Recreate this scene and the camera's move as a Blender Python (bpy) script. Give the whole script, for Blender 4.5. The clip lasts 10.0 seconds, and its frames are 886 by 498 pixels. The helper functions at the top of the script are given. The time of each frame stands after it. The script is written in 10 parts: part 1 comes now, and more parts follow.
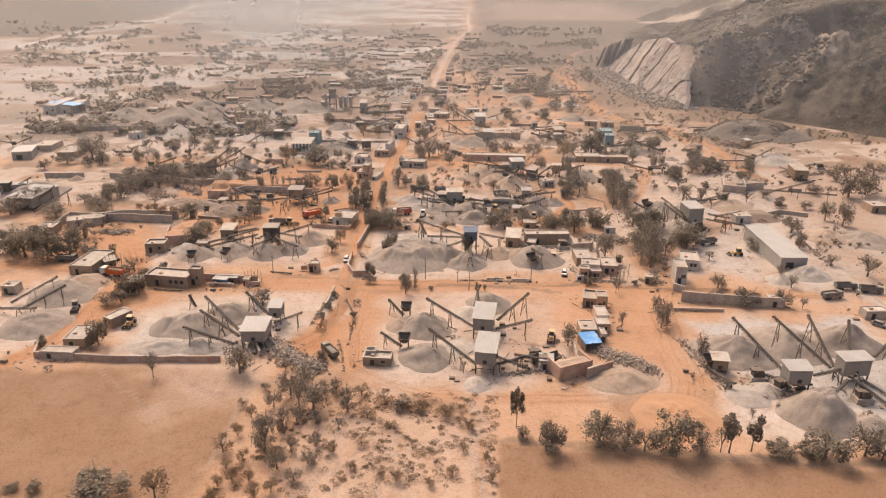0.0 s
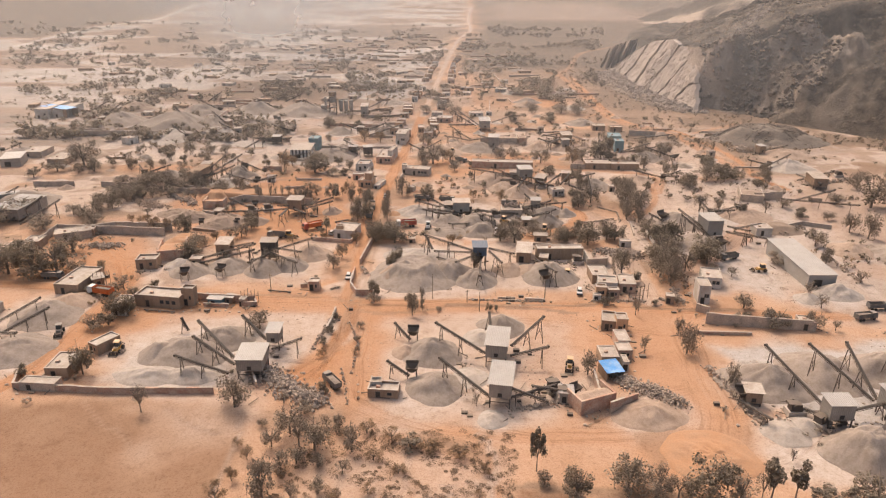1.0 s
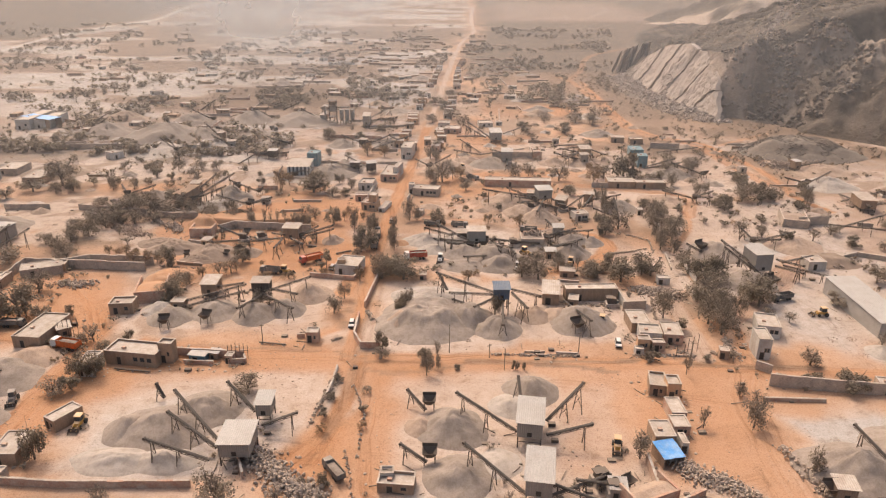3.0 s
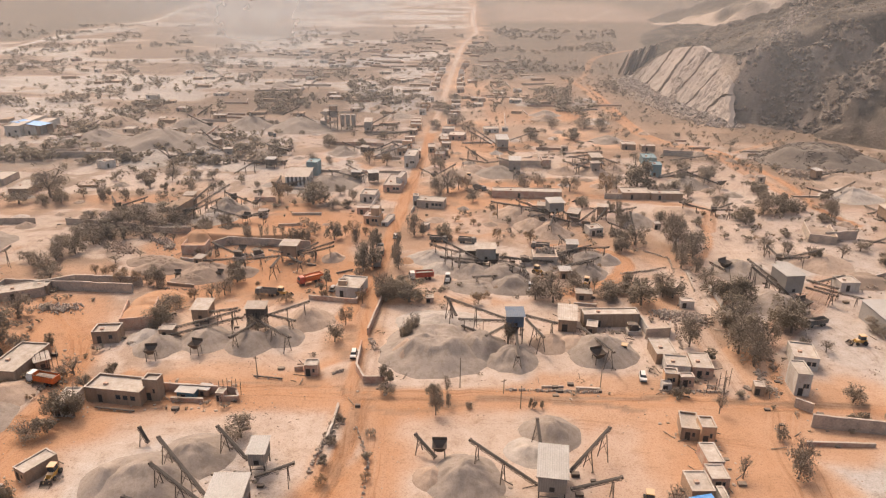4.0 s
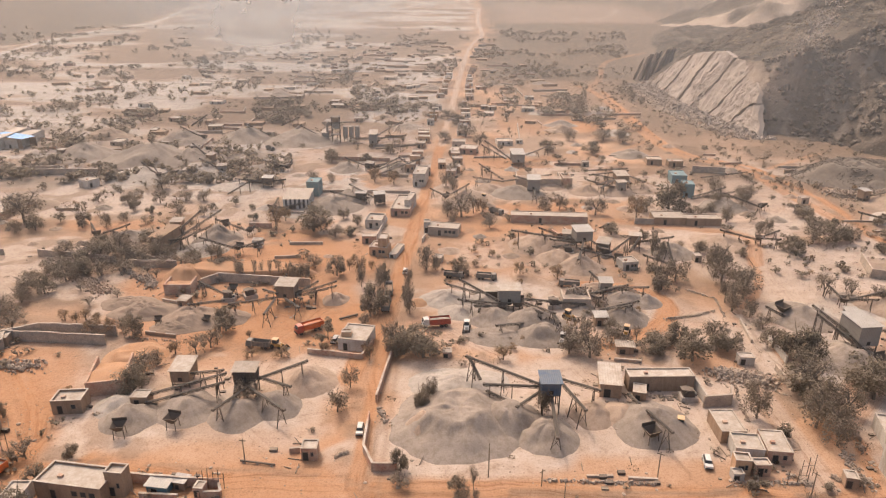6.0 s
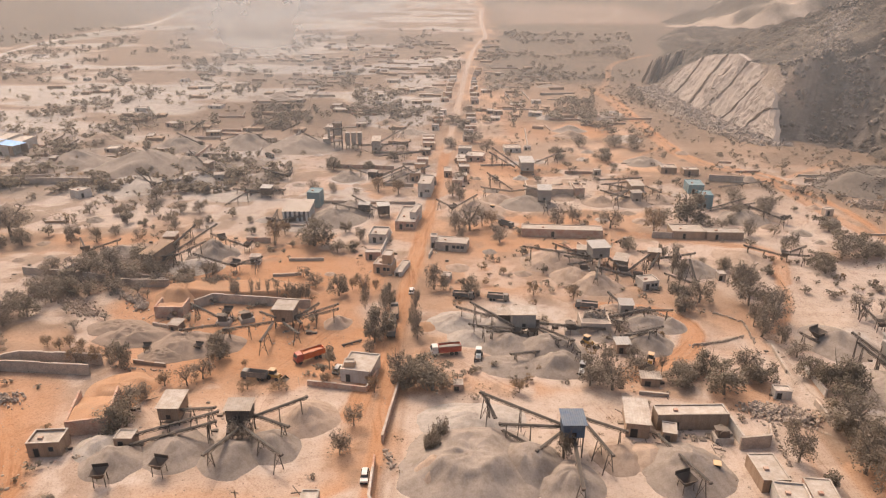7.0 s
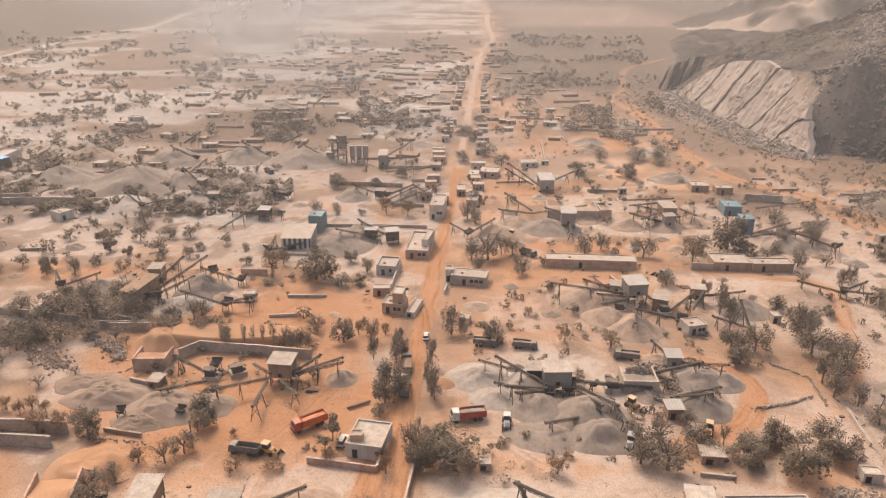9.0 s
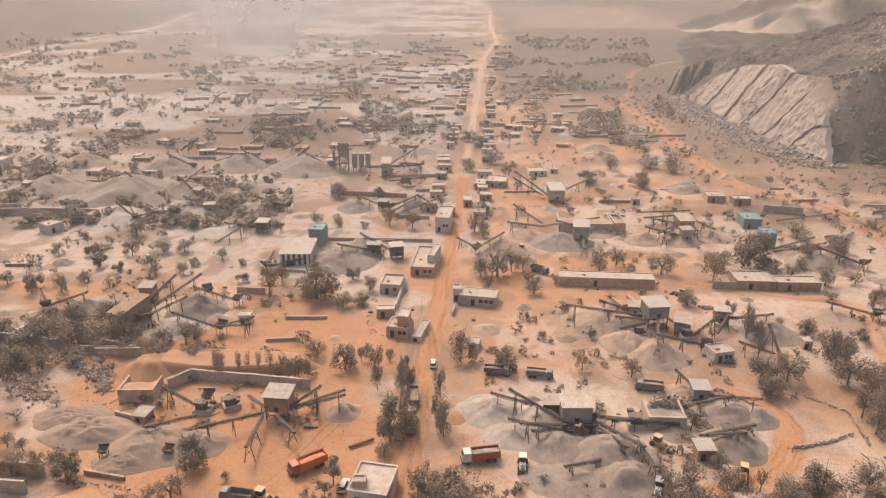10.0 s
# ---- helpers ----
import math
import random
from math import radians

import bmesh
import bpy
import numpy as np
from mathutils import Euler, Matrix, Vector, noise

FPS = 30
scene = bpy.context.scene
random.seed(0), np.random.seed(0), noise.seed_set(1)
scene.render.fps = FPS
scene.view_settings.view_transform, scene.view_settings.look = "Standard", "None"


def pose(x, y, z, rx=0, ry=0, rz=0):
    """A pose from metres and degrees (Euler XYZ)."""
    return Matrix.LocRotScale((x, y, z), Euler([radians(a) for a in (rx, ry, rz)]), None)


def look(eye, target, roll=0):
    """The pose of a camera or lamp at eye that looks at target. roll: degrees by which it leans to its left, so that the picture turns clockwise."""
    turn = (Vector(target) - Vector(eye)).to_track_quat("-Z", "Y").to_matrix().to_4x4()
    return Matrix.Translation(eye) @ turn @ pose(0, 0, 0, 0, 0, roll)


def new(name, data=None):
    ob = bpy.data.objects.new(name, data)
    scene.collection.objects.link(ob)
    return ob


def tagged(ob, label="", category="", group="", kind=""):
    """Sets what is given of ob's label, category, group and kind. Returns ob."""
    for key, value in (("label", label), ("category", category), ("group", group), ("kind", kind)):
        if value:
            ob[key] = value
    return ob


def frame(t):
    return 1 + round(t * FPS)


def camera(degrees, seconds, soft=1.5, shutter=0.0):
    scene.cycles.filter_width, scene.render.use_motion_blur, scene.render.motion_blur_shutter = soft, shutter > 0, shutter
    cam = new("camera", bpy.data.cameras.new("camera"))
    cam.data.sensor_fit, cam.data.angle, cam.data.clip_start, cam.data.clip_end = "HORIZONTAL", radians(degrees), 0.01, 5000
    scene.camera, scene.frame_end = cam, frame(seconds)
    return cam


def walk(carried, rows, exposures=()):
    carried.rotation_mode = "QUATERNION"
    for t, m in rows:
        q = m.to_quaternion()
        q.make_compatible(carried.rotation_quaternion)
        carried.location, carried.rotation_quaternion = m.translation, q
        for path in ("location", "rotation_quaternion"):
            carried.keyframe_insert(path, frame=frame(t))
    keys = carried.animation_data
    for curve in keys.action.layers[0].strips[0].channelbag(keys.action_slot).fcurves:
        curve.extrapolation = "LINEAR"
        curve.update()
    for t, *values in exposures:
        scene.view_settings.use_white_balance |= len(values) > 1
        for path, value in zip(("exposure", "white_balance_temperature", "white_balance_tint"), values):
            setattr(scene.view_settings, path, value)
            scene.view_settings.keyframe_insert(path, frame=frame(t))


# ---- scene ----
cam = camera(65.0, 10.0, soft=1.2)
PATH = [
    (0.0, 1.071, 2.750, 89.467, 68.282, -0.357, 1.013),
    (0.5, -0.488, 9.357, 89.559, 68.266, -0.370, 0.961),
    (1.0, -1.948, 16.325, 89.714, 68.250, -0.375, 0.924),
    (1.5, -3.330, 23.575, 89.914, 68.235, -0.374, 0.898),
    (2.0, -4.650, 31.037, 90.144, 68.222, -0.369, 0.884),
    (2.5, -5.926, 38.648, 90.390, 68.209, -0.357, 0.881),
    (3.0, -7.172, 46.348, 90.642, 68.198, -0.342, 0.888),
    (3.5, -8.398, 54.089, 90.888, 68.189, -0.322, 0.904),
    (4.0, -9.615, 61.825, 91.122, 68.183, -0.301, 0.928),
    (4.5, -10.829, 69.518, 91.336, 68.179, -0.279, 0.962),
    (5.0, -12.046, 77.139, 91.526, 68.178, -0.254, 1.001),
    (5.5, -13.269, 84.662, 91.690, 68.180, -0.230, 1.047),
    (6.0, -14.498, 92.069, 91.827, 68.186, -0.208, 1.099),
    (6.5, -15.732, 99.350, 91.937, 68.196, -0.186, 1.156),
    (7.0, -16.967, 106.499, 92.025, 68.210, -0.167, 1.218),
    (7.5, -18.197, 113.519, 92.093, 68.229, -0.151, 1.283),
    (8.0, -19.414, 120.419, 92.150, 68.253, -0.139, 1.352),
    (8.5, -20.608, 127.212, 92.202, 68.282, -0.133, 1.422),
    (9.0, -21.766, 133.922, 92.261, 68.317, -0.131, 1.493),
    (9.5, -22.874, 140.577, 92.337, 68.358, -0.137, 1.566),
    (10.0, -23.914, 147.211, 92.445, 68.405, -0.149, 1.639),
]
walk(cam, [(t, pose(x, y, z, rx, ry, rz)) for t, x, y, z, rx, ry, rz in PATH], exposures=[(0.0, 0.5), (10.0, 0.5)])

# ---- world, sun ----
SUN_TO = Vector((-0.36, 0.70, 1.0)).normalized()
world = bpy.data.worlds.new("hazy_sky")
scene.world = world
world.use_nodes = True
wn = world.node_tree.nodes
wl = world.node_tree.links
sky = wn.new("ShaderNodeTexSky")
sky.sky_type = "NISHITA"
sky.sun_disc = False
sky.sun_elevation = math.asin(SUN_TO.z)
sky.sun_rotation = math.atan2(SUN_TO.x, SUN_TO.y)
sky.dust_density = 7.0
sky.air_density = 1.0
wn["Background"].inputs["Strength"].default_value = 0.222
dusty = wn.new("ShaderNodeMix")
dusty.data_type = "RGBA"
dusty.blend_type = "MULTIPLY"
dusty.inputs[0].default_value = 1.0
dusty.inputs[7].default_value = (1.0, 0.93, 0.845, 1.0)
wl.new(sky.outputs[0], dusty.inputs[6])
wl.new(dusty.outputs[2], wn["Background"].inputs["Color"])
sun = new("sun", bpy.data.lights.new("sun", "SUN"))
sun.data.energy = 1.15
sun.data.angle = radians(2.0)
sun.data.color = (1.0, 0.90, 0.815)
sun.matrix_world = look(SUN_TO * 300, (0, 0, 0))


# ---- materials ----
def link_noise(nt, scale, detail=6.0, rough=0.6, coord=None):
    n = nt.nodes.new("ShaderNodeTexNoise")
    n.inputs["Scale"].default_value = scale
    n.inputs["Detail"].default_value = detail
    n.inputs["Roughness"].default_value = rough
    if coord is not None:
        nt.links.new(coord, n.inputs["Vector"])
    return n.outputs["Fac"]


def ramp(nt, fac, lo, hi):
    n = nt.nodes.new("ShaderNodeMapRange")
    n.inputs["From Min"].default_value = lo
    n.inputs["From Max"].default_value = hi
    nt.links.new(fac, n.inputs["Value"])
    return n.outputs[0]


def mix(nt, fac, a, b, mode="MIX"):
    n = nt.nodes.new("ShaderNodeMix")
    n.data_type = "RGBA"
    n.blend_type = mode
    for val, slot in ((fac, 0), (a, 6), (b, 7)):
        if isinstance(val, (int, float)):
            n.inputs[slot].default_value = val
        elif isinstance(val, tuple):
            n.inputs[slot].default_value = (*val, 1.0)
        else:
            nt.links.new(val, n.inputs[slot])
    return n.outputs[2]


def times(nt, a, b):
    n = nt.nodes.new("ShaderNodeMath")
    n.operation = "MULTIPLY"
    for val, slot in ((a, 0), (b, 1)):
        if isinstance(val, (int, float)):
            n.inputs[slot].default_value = val
        else:
            nt.links.new(val, n.inputs[slot])
    return n.outputs[0]


def bumped(nt, bsdf, height, strength, distance):
    n = nt.nodes.new("ShaderNodeBump")
    n.inputs["Strength"].default_value = strength
    n.inputs["Distance"].default_value = distance
    nt.links.new(height, n.inputs["Height"])
    nt.links.new(n.outputs[0], bsdf.inputs["Normal"])


def surface(name, base, stain, rough=0.9, metal=0.0, grain=3.0, patch=0.25, amount=0.6, bump=0.3, vary=0.25, dust=None, settled=0.55):
    """Two scales of variation, by place in metres, and a tone for each object."""
    m = bpy.data.materials.new(name)
    m.use_nodes = True
    nt = m.node_tree
    b = nt.nodes["Principled BSDF"]
    geo = nt.nodes.new("ShaderNodeNewGeometry").outputs["Position"]
    fine = link_noise(nt, grain, 8, 0.65, geo)
    wide = link_noise(nt, patch, 5, 0.6, geo)
    col = mix(nt, times(nt, ramp(nt, wide, 0.38, 0.66), amount), base, stain)
    col = mix(nt, ramp(nt, fine, 0.3, 0.75), col, mix(nt, 1.0, col, (0.72, 0.72, 0.72), "MULTIPLY"))
    if vary:
        rnd = nt.nodes.new("ShaderNodeObjectInfo").outputs["Random"]
        col = mix(nt, times(nt, rnd, vary), col, mix(nt, 1.0, col, (0.55, 0.53, 0.5), "MULTIPLY"))
    if dust:
        sep = nt.nodes.new("ShaderNodeSeparateXYZ")
        nt.links.new(nt.nodes.new("ShaderNodeNewGeometry").outputs["Normal"], sep.inputs[0])
        col = mix(nt, times(nt, ramp(nt, sep.outputs[2], 0.2, 0.9), settled), col, dust)
    nt.links.new(col, b.inputs["Base Color"])
    b.inputs["Roughness"].default_value = rough
    b.inputs["Metallic"].default_value = metal
    b.inputs["Specular IOR Level"].default_value = 0.25
    if bump:
        bumped(nt, b, fine, bump, 0.08)
    return m


DUST = (0.52, 0.40, 0.30)
def leaves(name, base, stain, vary=0.5, dust=None):
    """Thin leaves that let part of the light through."""
    m = surface(name, base, stain, grain=2, patch=0.5, bump=0, vary=vary, dust=dust)
    nt = m.node_tree
    b, out = nt.nodes["Principled BSDF"], nt.nodes["Material Output"]
    tr = nt.nodes.new("ShaderNodeBsdfTranslucent")
    nt.links.new(b.inputs["Base Color"].links[0].from_socket, tr.inputs["Color"])
    mx = nt.nodes.new("ShaderNodeMixShader")
    mx.inputs[0].default_value = 0.45
    nt.links.new(b.outputs[0], mx.inputs[1])
    nt.links.new(tr.outputs[0], mx.inputs[2])
    nt.links.new(mx.outputs[0], out.inputs["Surface"])
    return m


def poured(name, base, stain, grain=3.0):
    """Loose grit: streaks that run down the flanks, coarse patches and fine grain."""
    m = surface(name, base, stain, grain=grain, patch=0.2, amount=0.7, bump=0.7)
    nt = m.node_tree
    b = nt.nodes["Principled BSDF"]
    geo = nt.nodes.new("ShaderNodeNewGeometry").outputs["Position"]
    mp = nt.nodes.new("ShaderNodeMapping")
    mp.inputs["Scale"].default_value = (1.0, 1.0, 0.22)
    nt.links.new(geo, mp.inputs["Vector"])
    run = link_noise(nt, 0.75, 7, 0.7, mp.outputs[0])
    col = b.inputs["Base Color"].links[0].from_socket
    col = mix(nt, times(nt, ramp(nt, run, 0.46, 0.62), 0.6), col, mix(nt, 1.0, col, (0.72, 0.68, 0.63), "MULTIPLY"))
    nt.links.new(col, b.inputs["Base Color"])
    return m


M = {
    "grey": poured("grey_grit", (0.315, 0.25, 0.202), (0.25, 0.195, 0.155)),
    "white": poured("white_stone_dust", (0.43, 0.362, 0.305), (0.35, 0.285, 0.235), 5.0),
    "tan": poured("tan_grit", (0.40, 0.29, 0.215), (0.33, 0.23, 0.165), 5.0),
    "orange": surface("orange_earth", (0.40, 0.215, 0.115), (0.36, 0.222, 0.138), grain=3, patch=0.2, bump=0.5),
    "brown": surface("brown_spoil", (0.30, 0.215, 0.158), (0.22, 0.155, 0.112), grain=3, patch=0.15, bump=0.7),
    "spoil": poured("dark_quarry_spoil", (0.20, 0.158, 0.125), (0.14, 0.108, 0.085)),
    "mud": poured("mud_plaster", (0.40, 0.27, 0.18), (0.30, 0.21, 0.15), 4.0),
    "plaster": poured("white_plaster", (0.60, 0.54, 0.475), (0.42, 0.345, 0.28), 4.0),
    "ochre": poured("ochre_plaster", (0.60, 0.37, 0.22), (0.50, 0.33, 0.22), 4.0),
    "roof": surface("dusty_roof", (0.50, 0.42, 0.35), (0.38, 0.30, 0.235), grain=2.0, patch=0.6, amount=0.95, vary=0.4),
    "sheet": surface("grey_sheet_metal", (0.37, 0.32, 0.275), (0.29, 0.24, 0.198), rough=0.65, metal=0.15, grain=5, patch=0.4),
    "pale": surface("pale_sheet_roof", (0.40, 0.36, 0.322), (0.33, 0.285, 0.245), rough=0.6, metal=0.1, grain=3, patch=0.3, vary=0.15),
    "teal": surface("teal_sheet", (0.15, 0.24, 0.26), (0.26, 0.27, 0.25), rough=0.6, grain=4, patch=0.5),
    "bluesheet": surface("blue_grey_sheet", (0.10, 0.13, 0.18), (0.2, 0.19, 0.18), rough=0.6, grain=4, patch=0.5),
    "tarp": surface("blue_tarpaulin", (0.10, 0.30, 0.62), (0.28, 0.42, 0.60), rough=0.55, grain=2, patch=0.6, amount=0.8),
    "steel": surface("rusty_steel", (0.125, 0.095, 0.075), (0.17, 0.128, 0.098), rough=0.75, metal=0.2, grain=8, patch=0.8, dust=(0.18, 0.138, 0.106)),
    "belt": surface("dusty_belt", (0.085, 0.069, 0.057), (0.13, 0.105, 0.087), rough=0.9, grain=5, patch=0.6),
    "rubber": surface("dusty_rubber", (0.05, 0.045, 0.04), (0.12, 0.1, 0.08), rough=0.9, grain=8, patch=1.0),
    "dark": surface("dark_door_and_opening_shade", (0.06, 0.05, 0.042), (0.09, 0.075, 0.062), rough=0.9, bump=0),
    "glass": surface("dusty_window_glass", (0.05, 0.055, 0.06), (0.12, 0.11, 0.1), rough=0.25, bump=0),
    "truck_orange": surface("orange_truck_paint", (0.62, 0.13, 0.03), (0.55, 0.19, 0.08), rough=0.55, grain=4, patch=0.8, dust=DUST, settled=0.2),
    "truck_red": surface("red_truck_paint", (0.45, 0.07, 0.04), (0.42, 0.16, 0.1), rough=0.55, grain=4, patch=0.8, dust=DUST, settled=0.25),
    "truck_grey": surface("grey_truck_paint", (0.16, 0.145, 0.13), (0.26, 0.22, 0.18), rough=0.6, grain=4, patch=0.8, dust=DUST, settled=0.2),
    "yellow": surface("yellow_machine_paint", (0.62, 0.32, 0.05), (0.45, 0.27, 0.12), rough=0.55, grain=4, patch=0.8, dust=DUST),
    "cab": surface("white_cab_paint", (0.68, 0.65, 0.6), (0.5, 0.42, 0.35), rough=0.5, grain=4, patch=0.8),
    "bark": surface("dusty_bark", (0.20, 0.155, 0.12), (0.28, 0.22, 0.17), grain=6, patch=1.0),
    "leaf": leaves("dusty_dark_leaves", (0.235, 0.186, 0.136), (0.30, 0.238, 0.174), 0.5, (0.31, 0.25, 0.188)),
    "grey_leaf": leaves("dry_grey_leaves", (0.265, 0.21, 0.16), (0.34, 0.265, 0.2), 0.45, (0.35, 0.28, 0.21)),
    "dry_leaf": leaves("dry_brown_leaves", (0.29, 0.19, 0.115), (0.35, 0.24, 0.15), 0.4),
    "tuft": leaves("dry_brown_thorn_scrub", (0.2, 0.14, 0.093), (0.26, 0.19, 0.13), 0.3),
    "cliff": surface("pale_quarried_rock", (0.37, 0.297, 0.245), (0.30, 0.236, 0.19), grain=0.5, patch=0.12, bump=1.0, vary=0.12),
    "crag": surface("dark_weathered_rock", (0.20, 0.155, 0.122), (0.12, 0.092, 0.072), grain=0.9, patch=0.15, bump=0.9),
    "rock": surface("quarried_rock", (0.42, 0.325, 0.25), (0.33, 0.25, 0.19), grain=1.5, patch=0.4, bump=0.6),
    "wood": surface("weathered_wood", (0.24, 0.18, 0.13), (0.32, 0.25, 0.19), grain=6, patch=0.8),
}


def brick_surface(name, a, b, mortar):
    m = bpy.data.materials.new(name)
    m.use_nodes = True
    nt = m.node_tree
    bs = nt.nodes["Principled BSDF"]
    tc = nt.nodes.new("ShaderNodeTexCoord").outputs["Object"]
    sw = nt.nodes.new("ShaderNodeSeparateXYZ")
    nt.links.new(tc, sw.inputs[0])
    add = nt.nodes.new("ShaderNodeMath")
    nt.links.new(sw.outputs[0], add.inputs[0])
    nt.links.new(sw.outputs[1], add.inputs[1])
    cb = nt.nodes.new("ShaderNodeCombineXYZ")
    nt.links.new(add.outputs[0], cb.inputs[0])
    nt.links.new(sw.outputs[2], cb.inputs[1])
    br = nt.nodes.new("ShaderNodeTexBrick")
    nt.links.new(cb.outputs[0], br.inputs["Vector"])
    br.inputs["Scale"].default_value = 1.0
    br.inputs["Brick Width"].default_value = 0.23
    br.inputs["Row Height"].default_value = 0.222
    br.inputs["Mortar Size"].default_value = 0.01
    br.inputs["Color1"].default_value = (*a, 1)
    br.inputs["Color2"].default_value = (*b, 1)
    br.inputs["Mortar"].default_value = (*mortar, 1)
    geo = nt.nodes.new("ShaderNodeNewGeometry").outputs["Position"]
    wide = link_noise(nt, 0.45, 6, 0.65, geo)
    fine = link_noise(nt, 2.5, 6, 0.65, geo)
    col = mix(nt, ramp(nt, wide, 0.4, 0.7), br.outputs["Color"], DUST)
    col = mix(nt, ramp(nt, fine, 0.35, 0.75), col, mix(nt, 1.0, col, (0.68, 0.66, 0.64), "MULTIPLY"))
    nt.links.new(col, bs.inputs["Base Color"])
    bs.inputs["Roughness"].default_value = 0.92
    bumped(nt, bs, br.outputs["Fac"], 0.3, 0.02)
    return m


M["brick"] = brick_surface("dusty_brick", (0.44, 0.225, 0.145), (0.37, 0.205, 0.14), (0.40, 0.31, 0.245))
M["stone"] = brick_surface("stone_wall", (0.37, 0.295, 0.235), (0.30, 0.24, 0.195), (0.40, 0.32, 0.255))


def ground_surface():
    m = bpy.data.materials.new("dusty_ground")
    m.use_nodes = True
    nt = m.node_tree
    b = nt.nodes["Principled BSDF"]
    geo = nt.nodes.new("ShaderNodeNewGeometry").outputs["Position"]
    at = nt.nodes.new("ShaderNodeAttribute")
    at.attribute_name = "soil"
    grey_dust_haze = nt.nodes.new("ShaderNodeAttribute")
    grey_dust_haze.attribute_name = "grey_dust_haze"
    sep = nt.nodes.new("ShaderNodeSeparateColor")
    nt.links.new(at.outputs["Color"], sep.inputs[0])
    n1 = link_noise(nt, 0.035, 9, 0.66, geo)
    n2 = link_noise(nt, 0.3, 9, 0.7, geo)
    n3 = link_noise(nt, 2.2, 8, 0.72, geo)
    n4 = link_noise(nt, 0.11, 9, 0.72, geo)
    col = mix(nt, ramp(nt, n1, 0.4, 0.62), (0.415, 0.263, 0.173), (0.366, 0.216, 0.131))
    col = mix(nt, sep.outputs[0], col, mix(nt, ramp(nt, n2, 0.34, 0.66), (0.345, 0.166, 0.08), (0.395, 0.216, 0.118)))
    col = mix(nt, sep.outputs[1], col, mix(nt, grey_dust_haze.outputs["Fac"], mix(nt, ramp(nt, n2, 0.36, 0.66), (0.45, 0.372, 0.312), (0.37, 0.292, 0.236)), mix(nt, ramp(nt, n2, 0.36, 0.66), (0.40, 0.372, 0.345), (0.305, 0.278, 0.252))))
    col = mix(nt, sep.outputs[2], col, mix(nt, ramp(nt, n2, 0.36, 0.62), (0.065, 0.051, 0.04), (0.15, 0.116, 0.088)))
    col = mix(nt, at.outputs["Alpha"], col, mix(nt, ramp(nt, n1, 0.4, 0.62), (0.215, 0.122, 0.072), (0.25, 0.155, 0.098)))
    blot = times(nt, ramp(nt, n4, 0.48, 0.66), 0.35)
    col = mix(nt, blot, col, mix(nt, 1.0, col, (0.74, 0.66, 0.58), "MULTIPLY"))
    col = mix(nt, times(nt, ramp(nt, n2, 0.53, 0.66), 0.45), col, mix(nt, 1.0, col, (0.66, 0.6, 0.54), "MULTIPLY"))
    lane = nt.nodes.new("ShaderNodeAttribute")
    lane.attribute_name = "lane"
    ls = nt.nodes.new("ShaderNodeSeparateXYZ")
    nt.links.new(lane.outputs["Vector"], ls.inputs[0])
    cv = nt.nodes.new("ShaderNodeCombineXYZ")
    nt.links.new(times(nt, ls.outputs[0], 0.9), cv.inputs[0])
    nt.links.new(times(nt, ls.outputs[1], 0.035), cv.inputs[1])
    rut = link_noise(nt, 1.0, 6, 0.62, cv.outputs[0])
    worn = times(nt, ramp(nt, rut, 0.5, 0.62), ls.outputs[2])
    col = mix(nt, times(nt, worn, 0.5), col, mix(nt, 1.0, col, (0.6, 0.5, 0.42), "MULTIPLY"))
    loose = times(nt, ramp(nt, rut, 0.46, 0.34), ls.outputs[2])
    col = mix(nt, times(nt, loose, 0.2), col, (0.385, 0.282, 0.212))
    # fine dark speckle: pebbles, and small lumps' shadows put into the colour
    col = mix(nt, times(nt, ramp(nt, n3, 0.5, 0.68), 0.65), col, mix(nt, 1.0, col, (0.52, 0.46, 0.41), "MULTIPLY"))
    n5 = link_noise(nt, 6.0, 5, 0.75, geo)
    col = mix(nt, times(nt, ramp(nt, n5, 0.5, 0.66), 0.5), col, mix(nt, 1.0, col, (0.56, 0.5, 0.45), "MULTIPLY"))
    nt.links.new(col, b.inputs["Base Color"])
    b.inputs["Roughness"].default_value = 0.95
    b.inputs["Specular IOR Level"].default_value = 0.15
    hgt = nt.nodes.new("ShaderNodeMath")
    hgt.operation = "SUBTRACT"
    nt.links.new(n2, hgt.inputs[0])
    nt.links.new(times(nt, worn, 0.2), hgt.inputs[1])
    bumped(nt, b, hgt.outputs[0], 0.6, 0.5)
    return m


M["ground"] = ground_surface()


